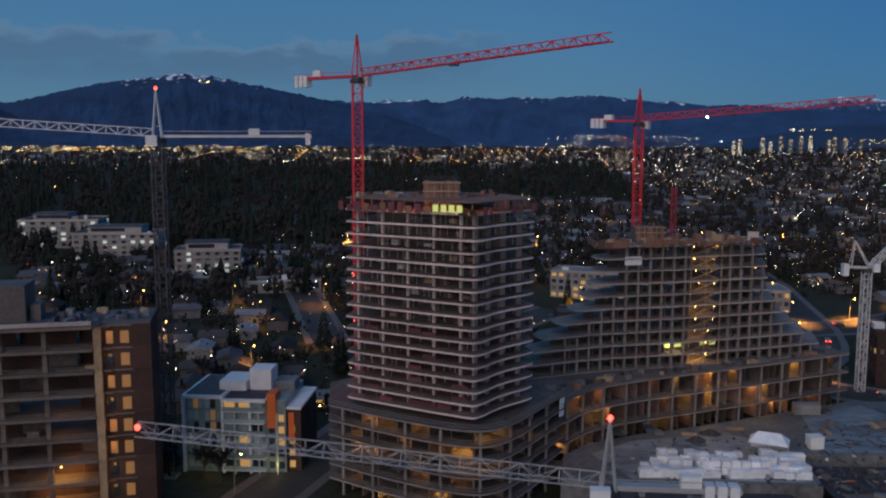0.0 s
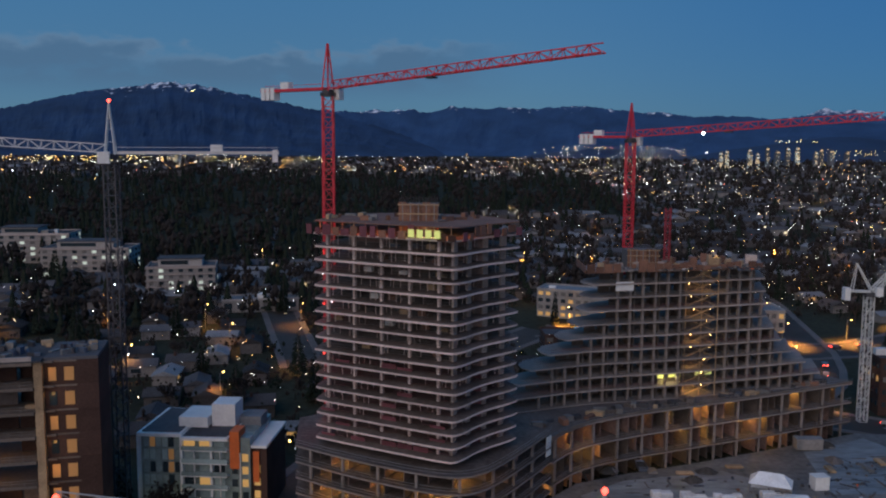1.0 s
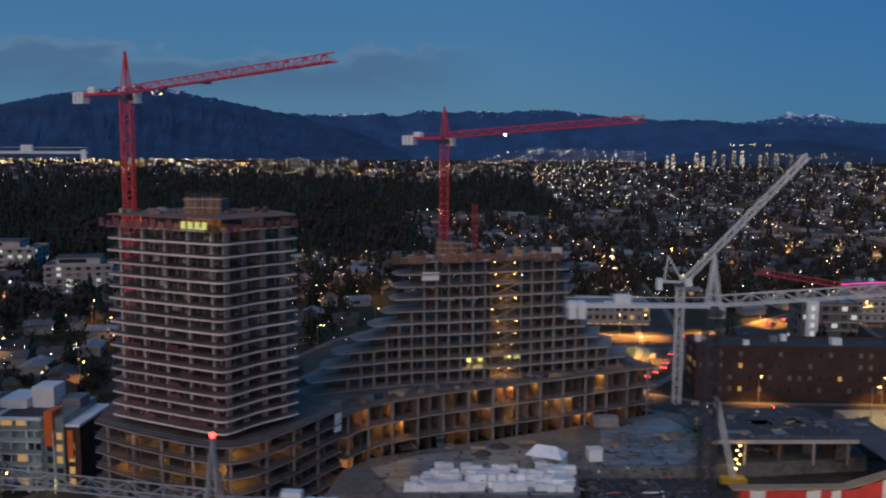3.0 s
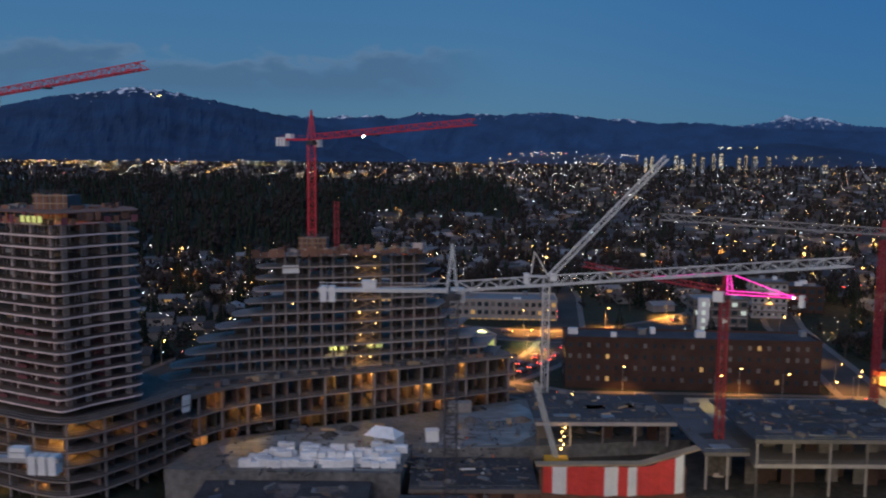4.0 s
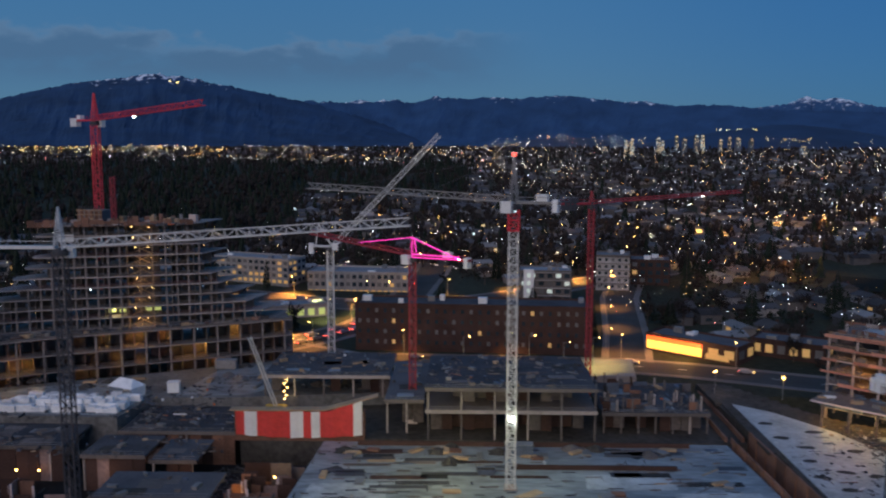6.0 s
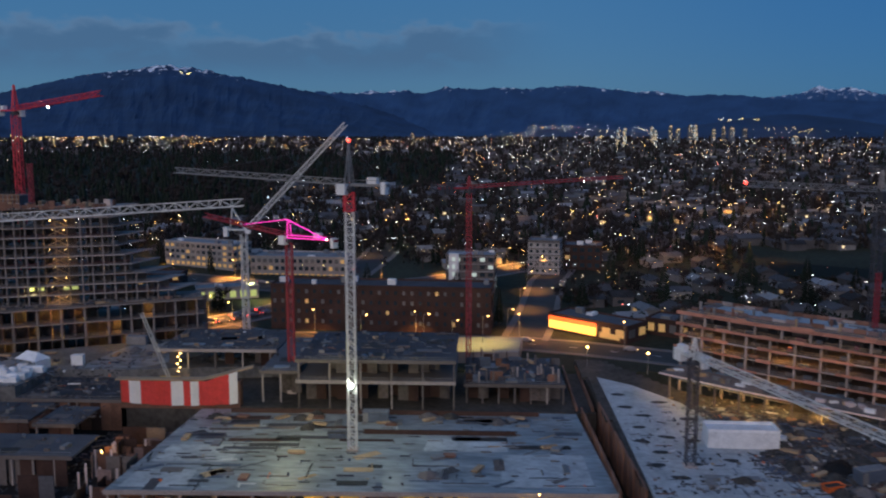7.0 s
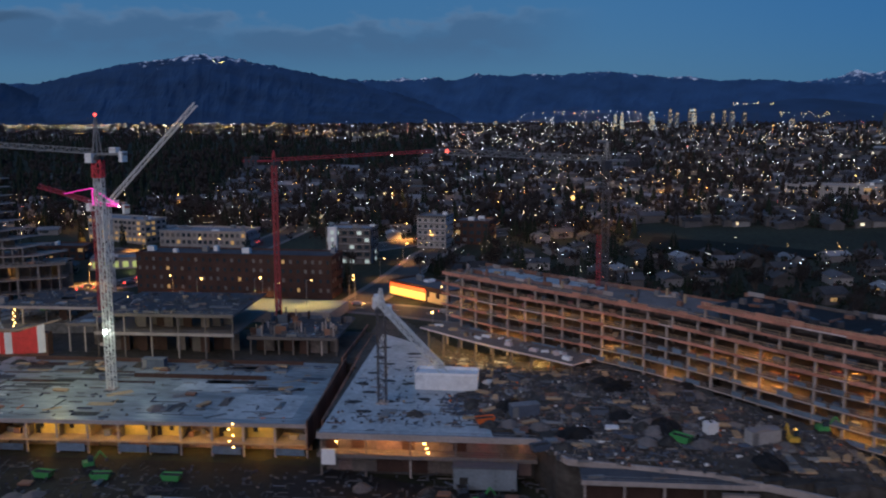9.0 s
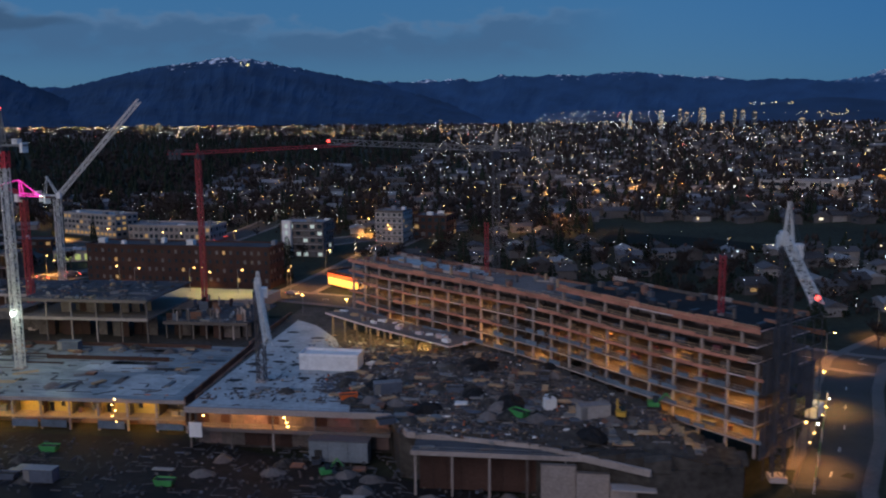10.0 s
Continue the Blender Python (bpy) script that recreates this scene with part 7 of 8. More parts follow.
def building(name, label, x0, x1, y0, y1, h, storeys, wall, bays, lit, pane_lit=PANE_WARM, roof=ROOFING, turn=0.0, z=None, parapet=0.7, band=None, group="neighbouring buildings", shop=None, ww=0.6, wh=0.52, penthouse=0.0):
    """A block with storeys of windows on the front and the two sides, a parapet and roof plant."""
    cx, cy = (x0 + x1) / 2, (y0 + y1) / 2
    z = ground_z(cx, cy) if z is None else z
    ob = thing(name, label, "building", group, at=pose(cx, cy, z, 0, 0, turn))
    w, d = (x1 - x0), (y1 - y0)
    r = random.Random(int(abs(x0) * 7 + abs(y0)))
    Build().box(-w / 2, -d / 2, -2, w / 2, d / 2, h).make("wall", wall, ob)
    rf = Build().box(-w / 2 - 0.1, -d / 2 - 0.1, h, w / 2 + 0.1, d / 2 + 0.1, h + 0.12)
    rf.make("roof", roof, ob)
    for a in ((-w / 2 - 0.15, -d / 2 - 0.15, w / 2 + 0.15, -d / 2 + 0.15), (-w / 2 - 0.15, d / 2 - 0.15, w / 2 + 0.15, d / 2 + 0.15), (-w / 2 - 0.15, -d / 2 + 0.16, -w / 2 + 0.15, d / 2 - 0.16), (w / 2 - 0.15, -d / 2 + 0.16, w / 2 + 0.15, d / 2 - 0.16)):
        Build().box(a[0], a[1], h - 0.1, a[2], a[3], h + parapet).make("parapet", band or wall, ob)
    for k in range(2 + int(w * d / 260)):
        px, py = r.uniform(-w / 2 + 2, w / 2 - 2), r.uniform(-d / 2 + 2, d / 2 - 2)
        block("roof_unit", r.choice((GREY_STEEL, ROOF_PALE, WHITE_PANEL)), r.uniform(1.2, 3.2), r.uniform(1.2, 2.4), r.uniform(0.8, 2.0), ob, pose(px, py, h + 0.1))
    if penthouse:
        Build().box(-w * 0.34, -d * 0.3, h + 0.12, w * penthouse, d * 0.36, h + 3.2).make("penthouse", wall, ob)
        Build().box(-w * 0.36, -d * 0.33, h + 3.2, w * (penthouse + 0.02), d * 0.39, h + 3.5).make("penthouse_roof", roof, ob)
        block("window", GLASS, w * 0.4, 0.12, 1.7, ob, pose(-w * 0.1, -d * 0.3 - 0.03, h + 0.9))
    sh = h / storeys
    for j in range(storeys):
        zz = sh * j + sh * 0.28
        for side, length, off, rot in ((0, w, -d / 2, 0), (1, d, w / 2, 90), (2, d, -w / 2, -90)):
            n = bays if side == 0 else max(2, int(bays * d / w))
            for k in range(n):
                s = -length / 2 + length * (k + 0.5) / n
                p = (s, off - 0.02, zz) if side == 0 else ((off + 0.02, s, zz) if side == 1 else (off - 0.02, s, zz))
                m = pane_lit if r.random() < lit else (BLIND if r.random() < 0.3 else GLASS)
                if shop and j == 0 and side == 0:
                    m = shop
                block("window", m, length / n * ww, 0.12, sh * wh, ob, pose(*p, 0, 0, 0 if side == 0 else 90))
        if band is not None:
            Build().box(-w / 2 - 0.4, -d / 2 - 0.5, sh * (j + 1) - 0.35, w / 2 + 0.4, -d / 2 - 0.02, sh * (j + 1) - 0.1).make("balcony_band", band, ob)
    return ob


# brown brick block behind the frames
building("brick_block", "long dark brown brick apartment block of four storeys", 101, 176, 256, 270, 13.6, 4, BRICK, 27, 0.05, PANE_WARM, ROOFING, -4.4, 1.4, ww=0.36, wh=0.4)
building("white_office", "white corner office block with a lit stair window", 158, 178, 320, 334, 15.4, 5, CONCRETE_DARK, 6, 0.12, PANE_WHITE, ROOF_PALE, -4, 1.2)
tower_w = bpy.context.scene.objects["white_office"]
Build().box(-8.6, -8.6, -1, -4.6, -7.05, 16.6).make("stair_tower", WHITE_PANEL, tower_w, "white stair tower with lit landings")
for j in range(5):
    block("landing_window", PANE_WHITE, 1.3, 0.14, 1.7, tower_w, pose(-6.6, -8.63, 1.2 + 3.05 * j))
    Build().box(-4.4, -7.6, 2.9 + 3.05 * j, 9.6, -7.06, 3.2 + 3.05 * j).make("balcony_band", STUCCO, tower_w)
building("concrete_apartments", "pale concrete apartment block with balconies", 194, 208, 356, 370, 14.5, 5, STUCCO, 5, 0.09, PANE_WARM, ROOF_PALE, -10, band=CONCRETE_DARK, ww=0.45, wh=0.42)
building("dark_apartments", "darker glazed apartment block beside the pale one", 211, 228, 366, 382, 10.5, 3, BRICK, 5, 0.1, PANE_WARM, ROOFING, -10)
building("beige_shops", "beige three-storey shop building on the high street", 68, 112, 354, 372, 10.0, 3, STUCCO, 16, 0.06, PANE_WARM, ROOF_PALE, -4, 0.5, shop=PANE_WARM)
building("white_apartments", "long white four-storey apartment block with lit shops below", 22, 62, 368, 382, 11, 4, STUCCO, 13, 0.3, PANE_WARM, ROOF_PALE, -22, shop=PANE_WARM)
building("low_hall", "low dark hall with a blue-grey roof by the street", 18, 46, 322, 334, 5.6, 2, BRICK, 8, 0.08, PANE_WARM, ROOFING, 3)
building("petrol_station", "small station building with greenish lamps", 58, 82, 304, 316, 5.0, 1, CONCRETE, 6, 0.3, PANE_GREEN, ROOF_PALE, 20, 0.3, shop=PANE_GREEN)
building("low_warehouse", "long white low warehouse beyond the field", 405, 462, 500, 516, 8, 2, STUCCO, 8, 0.05, PANE_WARM, ROOF_PALE, -20)
building("white_midrise", "white stepped apartment block among trees", -143, -115, 391, 409, 13, 5, STUCCO, 7, 0.25, PANE_WHITE, ROOFING, 12, penthouse=0.3, ww=0.45, band=CONCRETE_GREY)
building("white_midrise", "white stepped apartment block among trees", -205, -165, 430, 450, 13, 5, STUCCO, 9, 0.32, PANE_WHITE, ROOFING, 5, penthouse=0.3, ww=0.45, band=CONCRETE_GREY)
building("white_midrise", "white stepped apartment block among trees", -248, -208, 462, 484, 14, 5, STUCCO, 8, 0.3, PANE_WHITE, ROOFING, 8, penthouse=0.1, ww=0.45, band=CONCRETE_GREY)
building("white_midrise", "low pale hall among trees", -106, -76, 372, 384, 4.5, 1, STUCCO, 6, 0.15, PANE_WARM, ROOF_PALE, 14)
for x, y, e in ((-62, 300, 2600), (-88, 318, 1800), (-104, 345, 3200), (-70, 352, 3600), (-134, 330, 2200), (-50, 398, 3000), (-150, 372, 2600), (-112, 290, 1500), (-78, 268, 1600), (-168, 320, 1800)):
    copy_thing(proto, pose(x, y, ground_z(x, y), 0, 0, 70))
    lamp("street_light", (x, y - 1.6, ground_z(x, y) + 7.4), 1.3 * e, (1.0, 0.4, 0.08), 0.35, 125)

# lit shop row with a bright yellow front
ob = building("lit_shop_row", "low shop row with a glowing yellow and red front", 195, 226, 250, 262, 5.0, 1, BRICK, 6, 0.4, PANE_WARM, ROOFING, -42, 0.3)
Build().box(-15, -6.5, 0.7, 4, -6.2, 3.3).make("shop_front", SIGN_YELLOW, ob, "glowing yellow shop front")
Build().box(-15, -6.6, 3.4, 4, -6.2, 4.7).make("fascia", SIGN_RED, ob, "glowing red fascia")
Build().box(5.5, -6.5, 0.6, 13, -6.2, 2.3).make("shop_front", PANE_WARM, ob)
lamp("shop_light", (203, 247, 3.6), 2600, (1.0, 0.5, 0.12), 0.6)
lamp("shop_light", (194, 254, 3.4), 1500, (1.0, 0.42, 0.1), 0.6)
building("shop_row", "low dark shop row along the street", 228, 250, 248, 260, 5.0, 1, BRICK, 6, 0.5, PANE_WARM, ROOFING, -33, 0.4)
building("shop_row", "low dark shop row along the street", 252, 276, 232, 244, 5.5, 1, STUCCO, 6, 0.3, PANE_WHITE, ROOFING, -33, 0.2)


# white glazed apartments by the tower
def make_white_block():
    ob = thing("white_glazed_apartments", "white and glass six-storey apartment block with an orange stair", "building", at=pose(-63.6, 206, -2.3, 0, 0, -3))
    r = random.Random(9)
    Build().box(-11, -8, -1, 11, 8, 15.6).make("wall", TEAL_WALL, ob)
    Build().box(11.02, -7, -1, 14, 8, 13.2).make("wing_wall", BRICK, ob)
    # white frame round the west gable and the top storey
    for y0, y1 in ((-8.7, -7.7), (7.4, 8.3)):
        Build().box(-11.6, y0, -1, -11.02, y1, 16.2).make("white_fin", WHITE_PANEL, ob)
    Build().box(-11.6, -7.68, 14.8, -11.02, 7.38, 16.2).make("white_beam", WHITE_PANEL, ob)
    Build().box(-11.6, -8.7, 15.62, -2.6, 8.4, 16.3).make("roof_slab", WHITE_PANEL, ob)
    Build().box(-2.58, -9.6, 15.3, 7.0, 8.4, 15.9).make("roof_slab", WHITE_PANEL, ob)
    Build().box(7.05, -7.6, 13.4, 14.2, 8.3, 13.9).make("roof_slab", WHITE_PANEL, ob)
    Build().box(-10.8, -7.9, 16.3, -3.2, 7.6, 16.5).make("roof_gravel", ROOFING, ob)
    Build().box(-2.2, -8.8, 15.9, 6.6, 7.6, 16.05).make("roof_gravel", ROOFING, ob)
    for x in (-11.3, -2.6, 3.4):
        Build().box(x - 0.25, -8.9, -1, x + 0.25, -8.02, 15.6).make("white_fin", WHITE_PANEL, ob)
    for x in (0.2, 5.4, 9.4):
        Build().box(x - 0.1, -9.5, -1, x + 0.1, -9.3, 13.0).make("steel_post", WHITE_STEEL, ob)
    for j in range(6):
        z = 0.4 + 2.6 * j
        for k in range(6):
            x = -9.9 + 1.25 * k if k < 6 else 0
            block("window", PANE_DIM if r.random() < 0.08 else r.choice((TEAL_GLASS, TEAL_GLASS, GLASS)), 1.05, 0.12, 2.1, ob, pose(x, -8.05, z))
        for k in range(3):
            x = -1.2 + 2.9 * k
            block("window", PANE_WARM if r.random() < 0.24 else r.choice((TEAL_GLASS, GLASS)), 2.2, 0.12, 1.9, ob, pose(x + (0.2 if k else 0), -8.05, z))
        for k in range(5):
            block("window", PANE_WARM if r.random() < 0.05 else TEAL_GLASS, 0.12, 2.3, 2.0, ob, pose(-11.05, -6.0 + 3.0 * k, z))
        Build().box(-2.4, -9.5, z - 0.32, 6.8, -8.1, z - 0.1).make("balcony", WHITE_PANEL, ob)
        Build().box(-2.4, -9.55, z - 0.1, 6.8, -9.5, z + 0.8).make("balcony_glass", TEAL_GLASS, ob)
        if j < 5:
            for k in range(3):
                block("window", PANE_WARM if r.random() < 0.45 else GLASS, 1.2, 0.12, 1.5, ob, pose(7.9 + 2.1 * k, -8.05 if 7.9 + 2.1 * k < 11 else -7.05, z))
    Build().box(7.1, -8.7, 9.5, 9.0, -4.5, 17.0).make("stair_tower", ORANGE_PAINT, ob, "orange clad stair tower")
    Build().box(11.4, -7.5, 6.4, 12.6, -7.06, 12.6).make("orange_panel", ORANGE_PAINT, ob)
    Build().box(-4.5, -4.5, 16.31, 1.4, 3.5, 18.4).make("plant_room", WHITE_PANEL, ob)
    Build().box(1.6, -2.5, 16.06, 6.4, 3, 20.6).make("lift_head", WHITE_PANEL, ob)
    Build().box(6.6, 0, 15.0, 11, 5, 17.4).make("plant_room", ROOF_PALE, ob)
    return ob


make_white_block()
for x, y in ((-55, 195.5), (-68, 195), (-76, 194.5)):
    lamp("garden_light", (x, y, -0.8), 70, (1.0, 0.8, 0.3), 0.3)


# brown block with amber bays at the west
def make_west_block():
    base = pose(-98.9, 175.2, -3, 0, 0, 14)
    ob = thing("west_block_under_construction", "brown concrete block with deep bays lit amber inside", "building under construction", at=base)
    r = random.Random(14)
    n, fh, w = 9, 4.18, 50

    def glow_at(x, y, z, watts, rgb):
        lamp("work_lamp", base @ Vector((x, y, z)), watts, rgb, 0.3)

    for k in range(n):
        z = fh * k
        Build().box(-w / 2, -7, z + fh - 0.34, w / 2 - 7, 6, z + fh).make("floor_slab", BROWN_CONC, ob)
        Build().box(-w / 2, -8.1, z + fh - 0.42, w / 2 - 10, -7.02, z + fh + 0.1).make("balcony_front", BROWN_CONC, ob)
        rail = Build()
        for h in (0.6, 1.05):
            rail.beam((-w / 2, -8.0, z + fh + h), (w / 2 - 10, -8.0, z + fh + h), 0.05)
        for q in range(20):
            rail.beam((-w / 2 + 2.0 * q, -8.0, z + fh), (-w / 2 + 2.0 * q, -8.0, z + fh + 1.1), 0.05)
        if k < n - 1:
            tagged(rail.make("guard_rail", GREY_STEEL, ob), kind="stuff")
        for q in range(4):
            block("column", BROWN_CONC, 0.8, 0.8, fh - 0.36, ob, pose(w / 2 - 18.4 - 7.6 * q, -6.4, z))
        for q in range(8):
            if r.random() < 0.85:
                block("partition_wall", r.choice((BRICK, BRICK, FLOOR)), 5.0, 0.25, fh - 0.36, ob, pose(-w / 2 + 2.6 + 5.2 * q, -2.0 + r.choice((0, 0, 1.6)), z))
            if r.random() < 0.15:
                block("stored_pallet", r.choice((TIMBER, BLUE_SHEET, FLOOR)), r.uniform(1, 2.2), 1.0, r.uniform(0.5, 1.3), ob, pose(-w / 2 + 2.6 + 5.2 * q, -4.8, z))
        Build().box(w / 2 - 9.9, -7.6, z, w / 2 - 8.6, -6.2, z + fh - 0.02).make("pier", TIMBER, ob)
        Build().box(w / 2 - 8.5, -6.4, z, w / 2, 6, z + fh - 0.02).make("end_wall", BRICK, ob)
        Build().box(w / 2 - 8.5, -6.5, z + fh - 0.3, w / 2 - 3.4, -6.42, z + fh).make("floor_band", BROWN_CONC, ob)
        block("window", PANE_DIM, 1.5, 0.15, 2.3, ob, pose(w / 2 - 4.6, -6.45, z + 0.7))
        block("window", GLASS if r.random() < 0.75 else PANE_DIM, 1.2, 0.15, 2.3, ob, pose(w / 2 - 7.2, -6.45, z + 0.7))
        if k < 6:
            glow_at(w / 2 - 14 - 3 * r.random(), -4.5, z + 2.6, 60 if k > 2 else 200, (1.0, 0.45, 0.12))
            glow_at(w / 2 - 7.4, -7.6, z + 2.4, 24, (1.0, 0.5, 0.14))
        else:
            glow_at(w / 2 - 7.4, -7.6, z + 2.4, 16, (1.0, 0.5, 0.14))
    for x, z in ((w / 2 - 19, 6.2), (w / 2 - 24, 2.4), (w / 2 - 17, 10)):
        glow_at(x, -4.2, z, 420, (1.0, 0.5, 0.13))
        Build().ball(0, 0, 0, 0.16).make("work_bulb", BULB_WARM, ob, at=pose(x, -4.6, z + 0.6))
    top = fh * n
    Build().box(-w / 2, -8.1, top + 0.1, w / 2 - 8.6, 6, top + 0.4).make("roof_deck", ROOFING, ob)
    Build().box(-w / 2, -8.2, top + 0.4, w / 2 - 10, -7.7, top + 1.1).make("parapet", CONCRETE_GREY, ob)
    Build().box(-w / 2, -3, top + 0.4, w / 2 - 22, 5, top + 7.2).make("plant_room", CONCRETE_DARK, ob)
    Build().box(w / 2 - 21.6, -1.5, top + 0.4, w / 2 - 19.8, 2.5, top + 3.4).make("plant_room", CONCRETE_DARK, ob)
    Build().box(w / 2 - 8.5, -6.4, top, w / 2, 6, top + 0.5).make("roof_cap", ROOFING, ob)
    for k in range(34):
        x, y = r.uniform(w / 2 - 19, w / 2 - 1), r.uniform(-5, 5)
        block("roof_clutter", r.choice((ROOFING, BLUE_SHEET, DARK_STEEL, TIMBER, GREY_STEEL)), r.uniform(0.6, 2.2), r.uniform(0.4, 1.2), r.uniform(0.3, 1.4), ob, pose(x, y, top + 0.42, 0, 0, r.uniform(0, 180)))


make_west_block()

# --- near houses ---
def house_proto(w, d, h, rh, wall, roof, label):
    ob = thing("house", label, "house", "suburb houses")
    Build().box(-w / 2, -d / 2, -1.5, w / 2, d / 2, h).make("wall", wall, ob)
    e = 0.5
    vs = [(-w / 2 - e, -d / 2 - e, h), (w / 2 + e, -d / 2 - e, h), (w / 2 + e, d / 2 + e, h), (-w / 2 - e, d / 2 + e, h), (-w / 2 - e, 0, h + rh), (w / 2 + e, 0, h + rh)]
    rf = Build().add(vs, [(0, 1, 5, 4), (2, 3, 4, 5), (1, 2, 5), (3, 0, 4), (3, 2, 1, 0)]).make("roof", roof, ob)
    if rh > 1.65:
        Build().box(w * 0.2, 0.3, h + rh * 0.4, w * 0.2 + 0.8, 1.1, h + rh + 0.7).make("chimney", BRICK, rf)
    return ob


def add_panes(ob, w, d, h, r):
    block("window", PANE_WARM if r.random() < 0.45 else GLASS, w * 0.3, 0.12, 1.2, ob, pose(-w * 0.12, -d / 2 - 0.03, 1.0))


def near_road(x, y, margin):
    for ln, w in ROADS.values():
        for (ax, ay), (bx, by) in zip(ln, ln[1:]):
            t = max(0, min(1, ((x - ax) * (bx - ax) + (y - ay) * (by - ay)) / ((bx - ax) ** 2 + (by - ay) ** 2)))
            if math.hypot(x - ax - t * (bx - ax), y - ay - t * (by - ay)) < w / 2 + margin:
                return True
    return False


def make_houses():
    r = random.Random(6)
    kinds = []
    for w, d, h, rh, wall, roof, label in ((9, 7, 3.2, 1.7, HOUSE_DARK, SHINGLE, "brown stucco house with a dark roof"), (10, 7, 2.6, 1.5, HOUSE_WALL, ROOF_PALE, "low pale bungalow with a pale grey roof"),
                                           (8, 8, 3.4, 2.0, HOUSE_DARK, SHINGLE, "dark boarded house with a dark pitched roof"), (9.5, 7, 3.0, 1.6, HOUSE_WALL, ROOFING, "pale boarded house with a low grey roof")):
        for v in range(2):
            ob = house_proto(w, d, h, rh, wall, roof, label)
            add_panes(ob, w, d, h, r)
            kinds.append(ob)
    spots = []
    tries = 0
    while len(spots) < 285 and tries < 20000:
        tries += 1
        x, y = r.uniform(-190, 430), r.uniform(215, 500)
        west_gap = -92 < x < -48 and y > 226 or -130 < x < -50 and y > 262
        if (taken(x, y) and not west_gap) or in_field(x, y) or in_wood(x, y):
            continue
        if near_road(x, y, 9) or any((x - a) ** 2 + (y - b) ** 2 < 105 for a, b in spots):
            continue
        spots.append((x, y))
    for k, (x, y) in enumerate(spots):
        m = pose(x, y, ground_z(x, y), 0, 0, r.choice((12, 102, 192, 282)) + r.gauss(0, 4))
        if k < len(kinds):
            kinds[k].matrix_basis = m
        else:
            copy_thing(r.choice(kinds), m)
    g = Build()
    for x, y in spots:
        if r.random() < 0.75:
            g.gem(x + r.uniform(-8, 8), y - 7, ground_z(x, y) + r.uniform(2, 6), r.choice((0.07, 0.09, 0.13)))
    for _ in range(520):
        x, y = r.uniform(-200, 420), r.uniform(215, 480)
        if not taken(x, y) or (-100 < x < -45):
            g.gem(x, y, ground_z(x, y) + r.uniform(3, 8), r.choice((0.07, 0.09, 0.14)))
    for _ in range(70):
        x, y = r.uniform(-210, 0), r.uniform(265, 520)
        g.gem(x, y, ground_z(x, y) + r.uniform(5, 9), r.choice((0.1, 0.14, 0.2)))
    tagged(g.make("porch_lights", CITY_GLOW), "small amber and white porch lamps between the houses", "porch lights", kind="stuff")


make_houses()


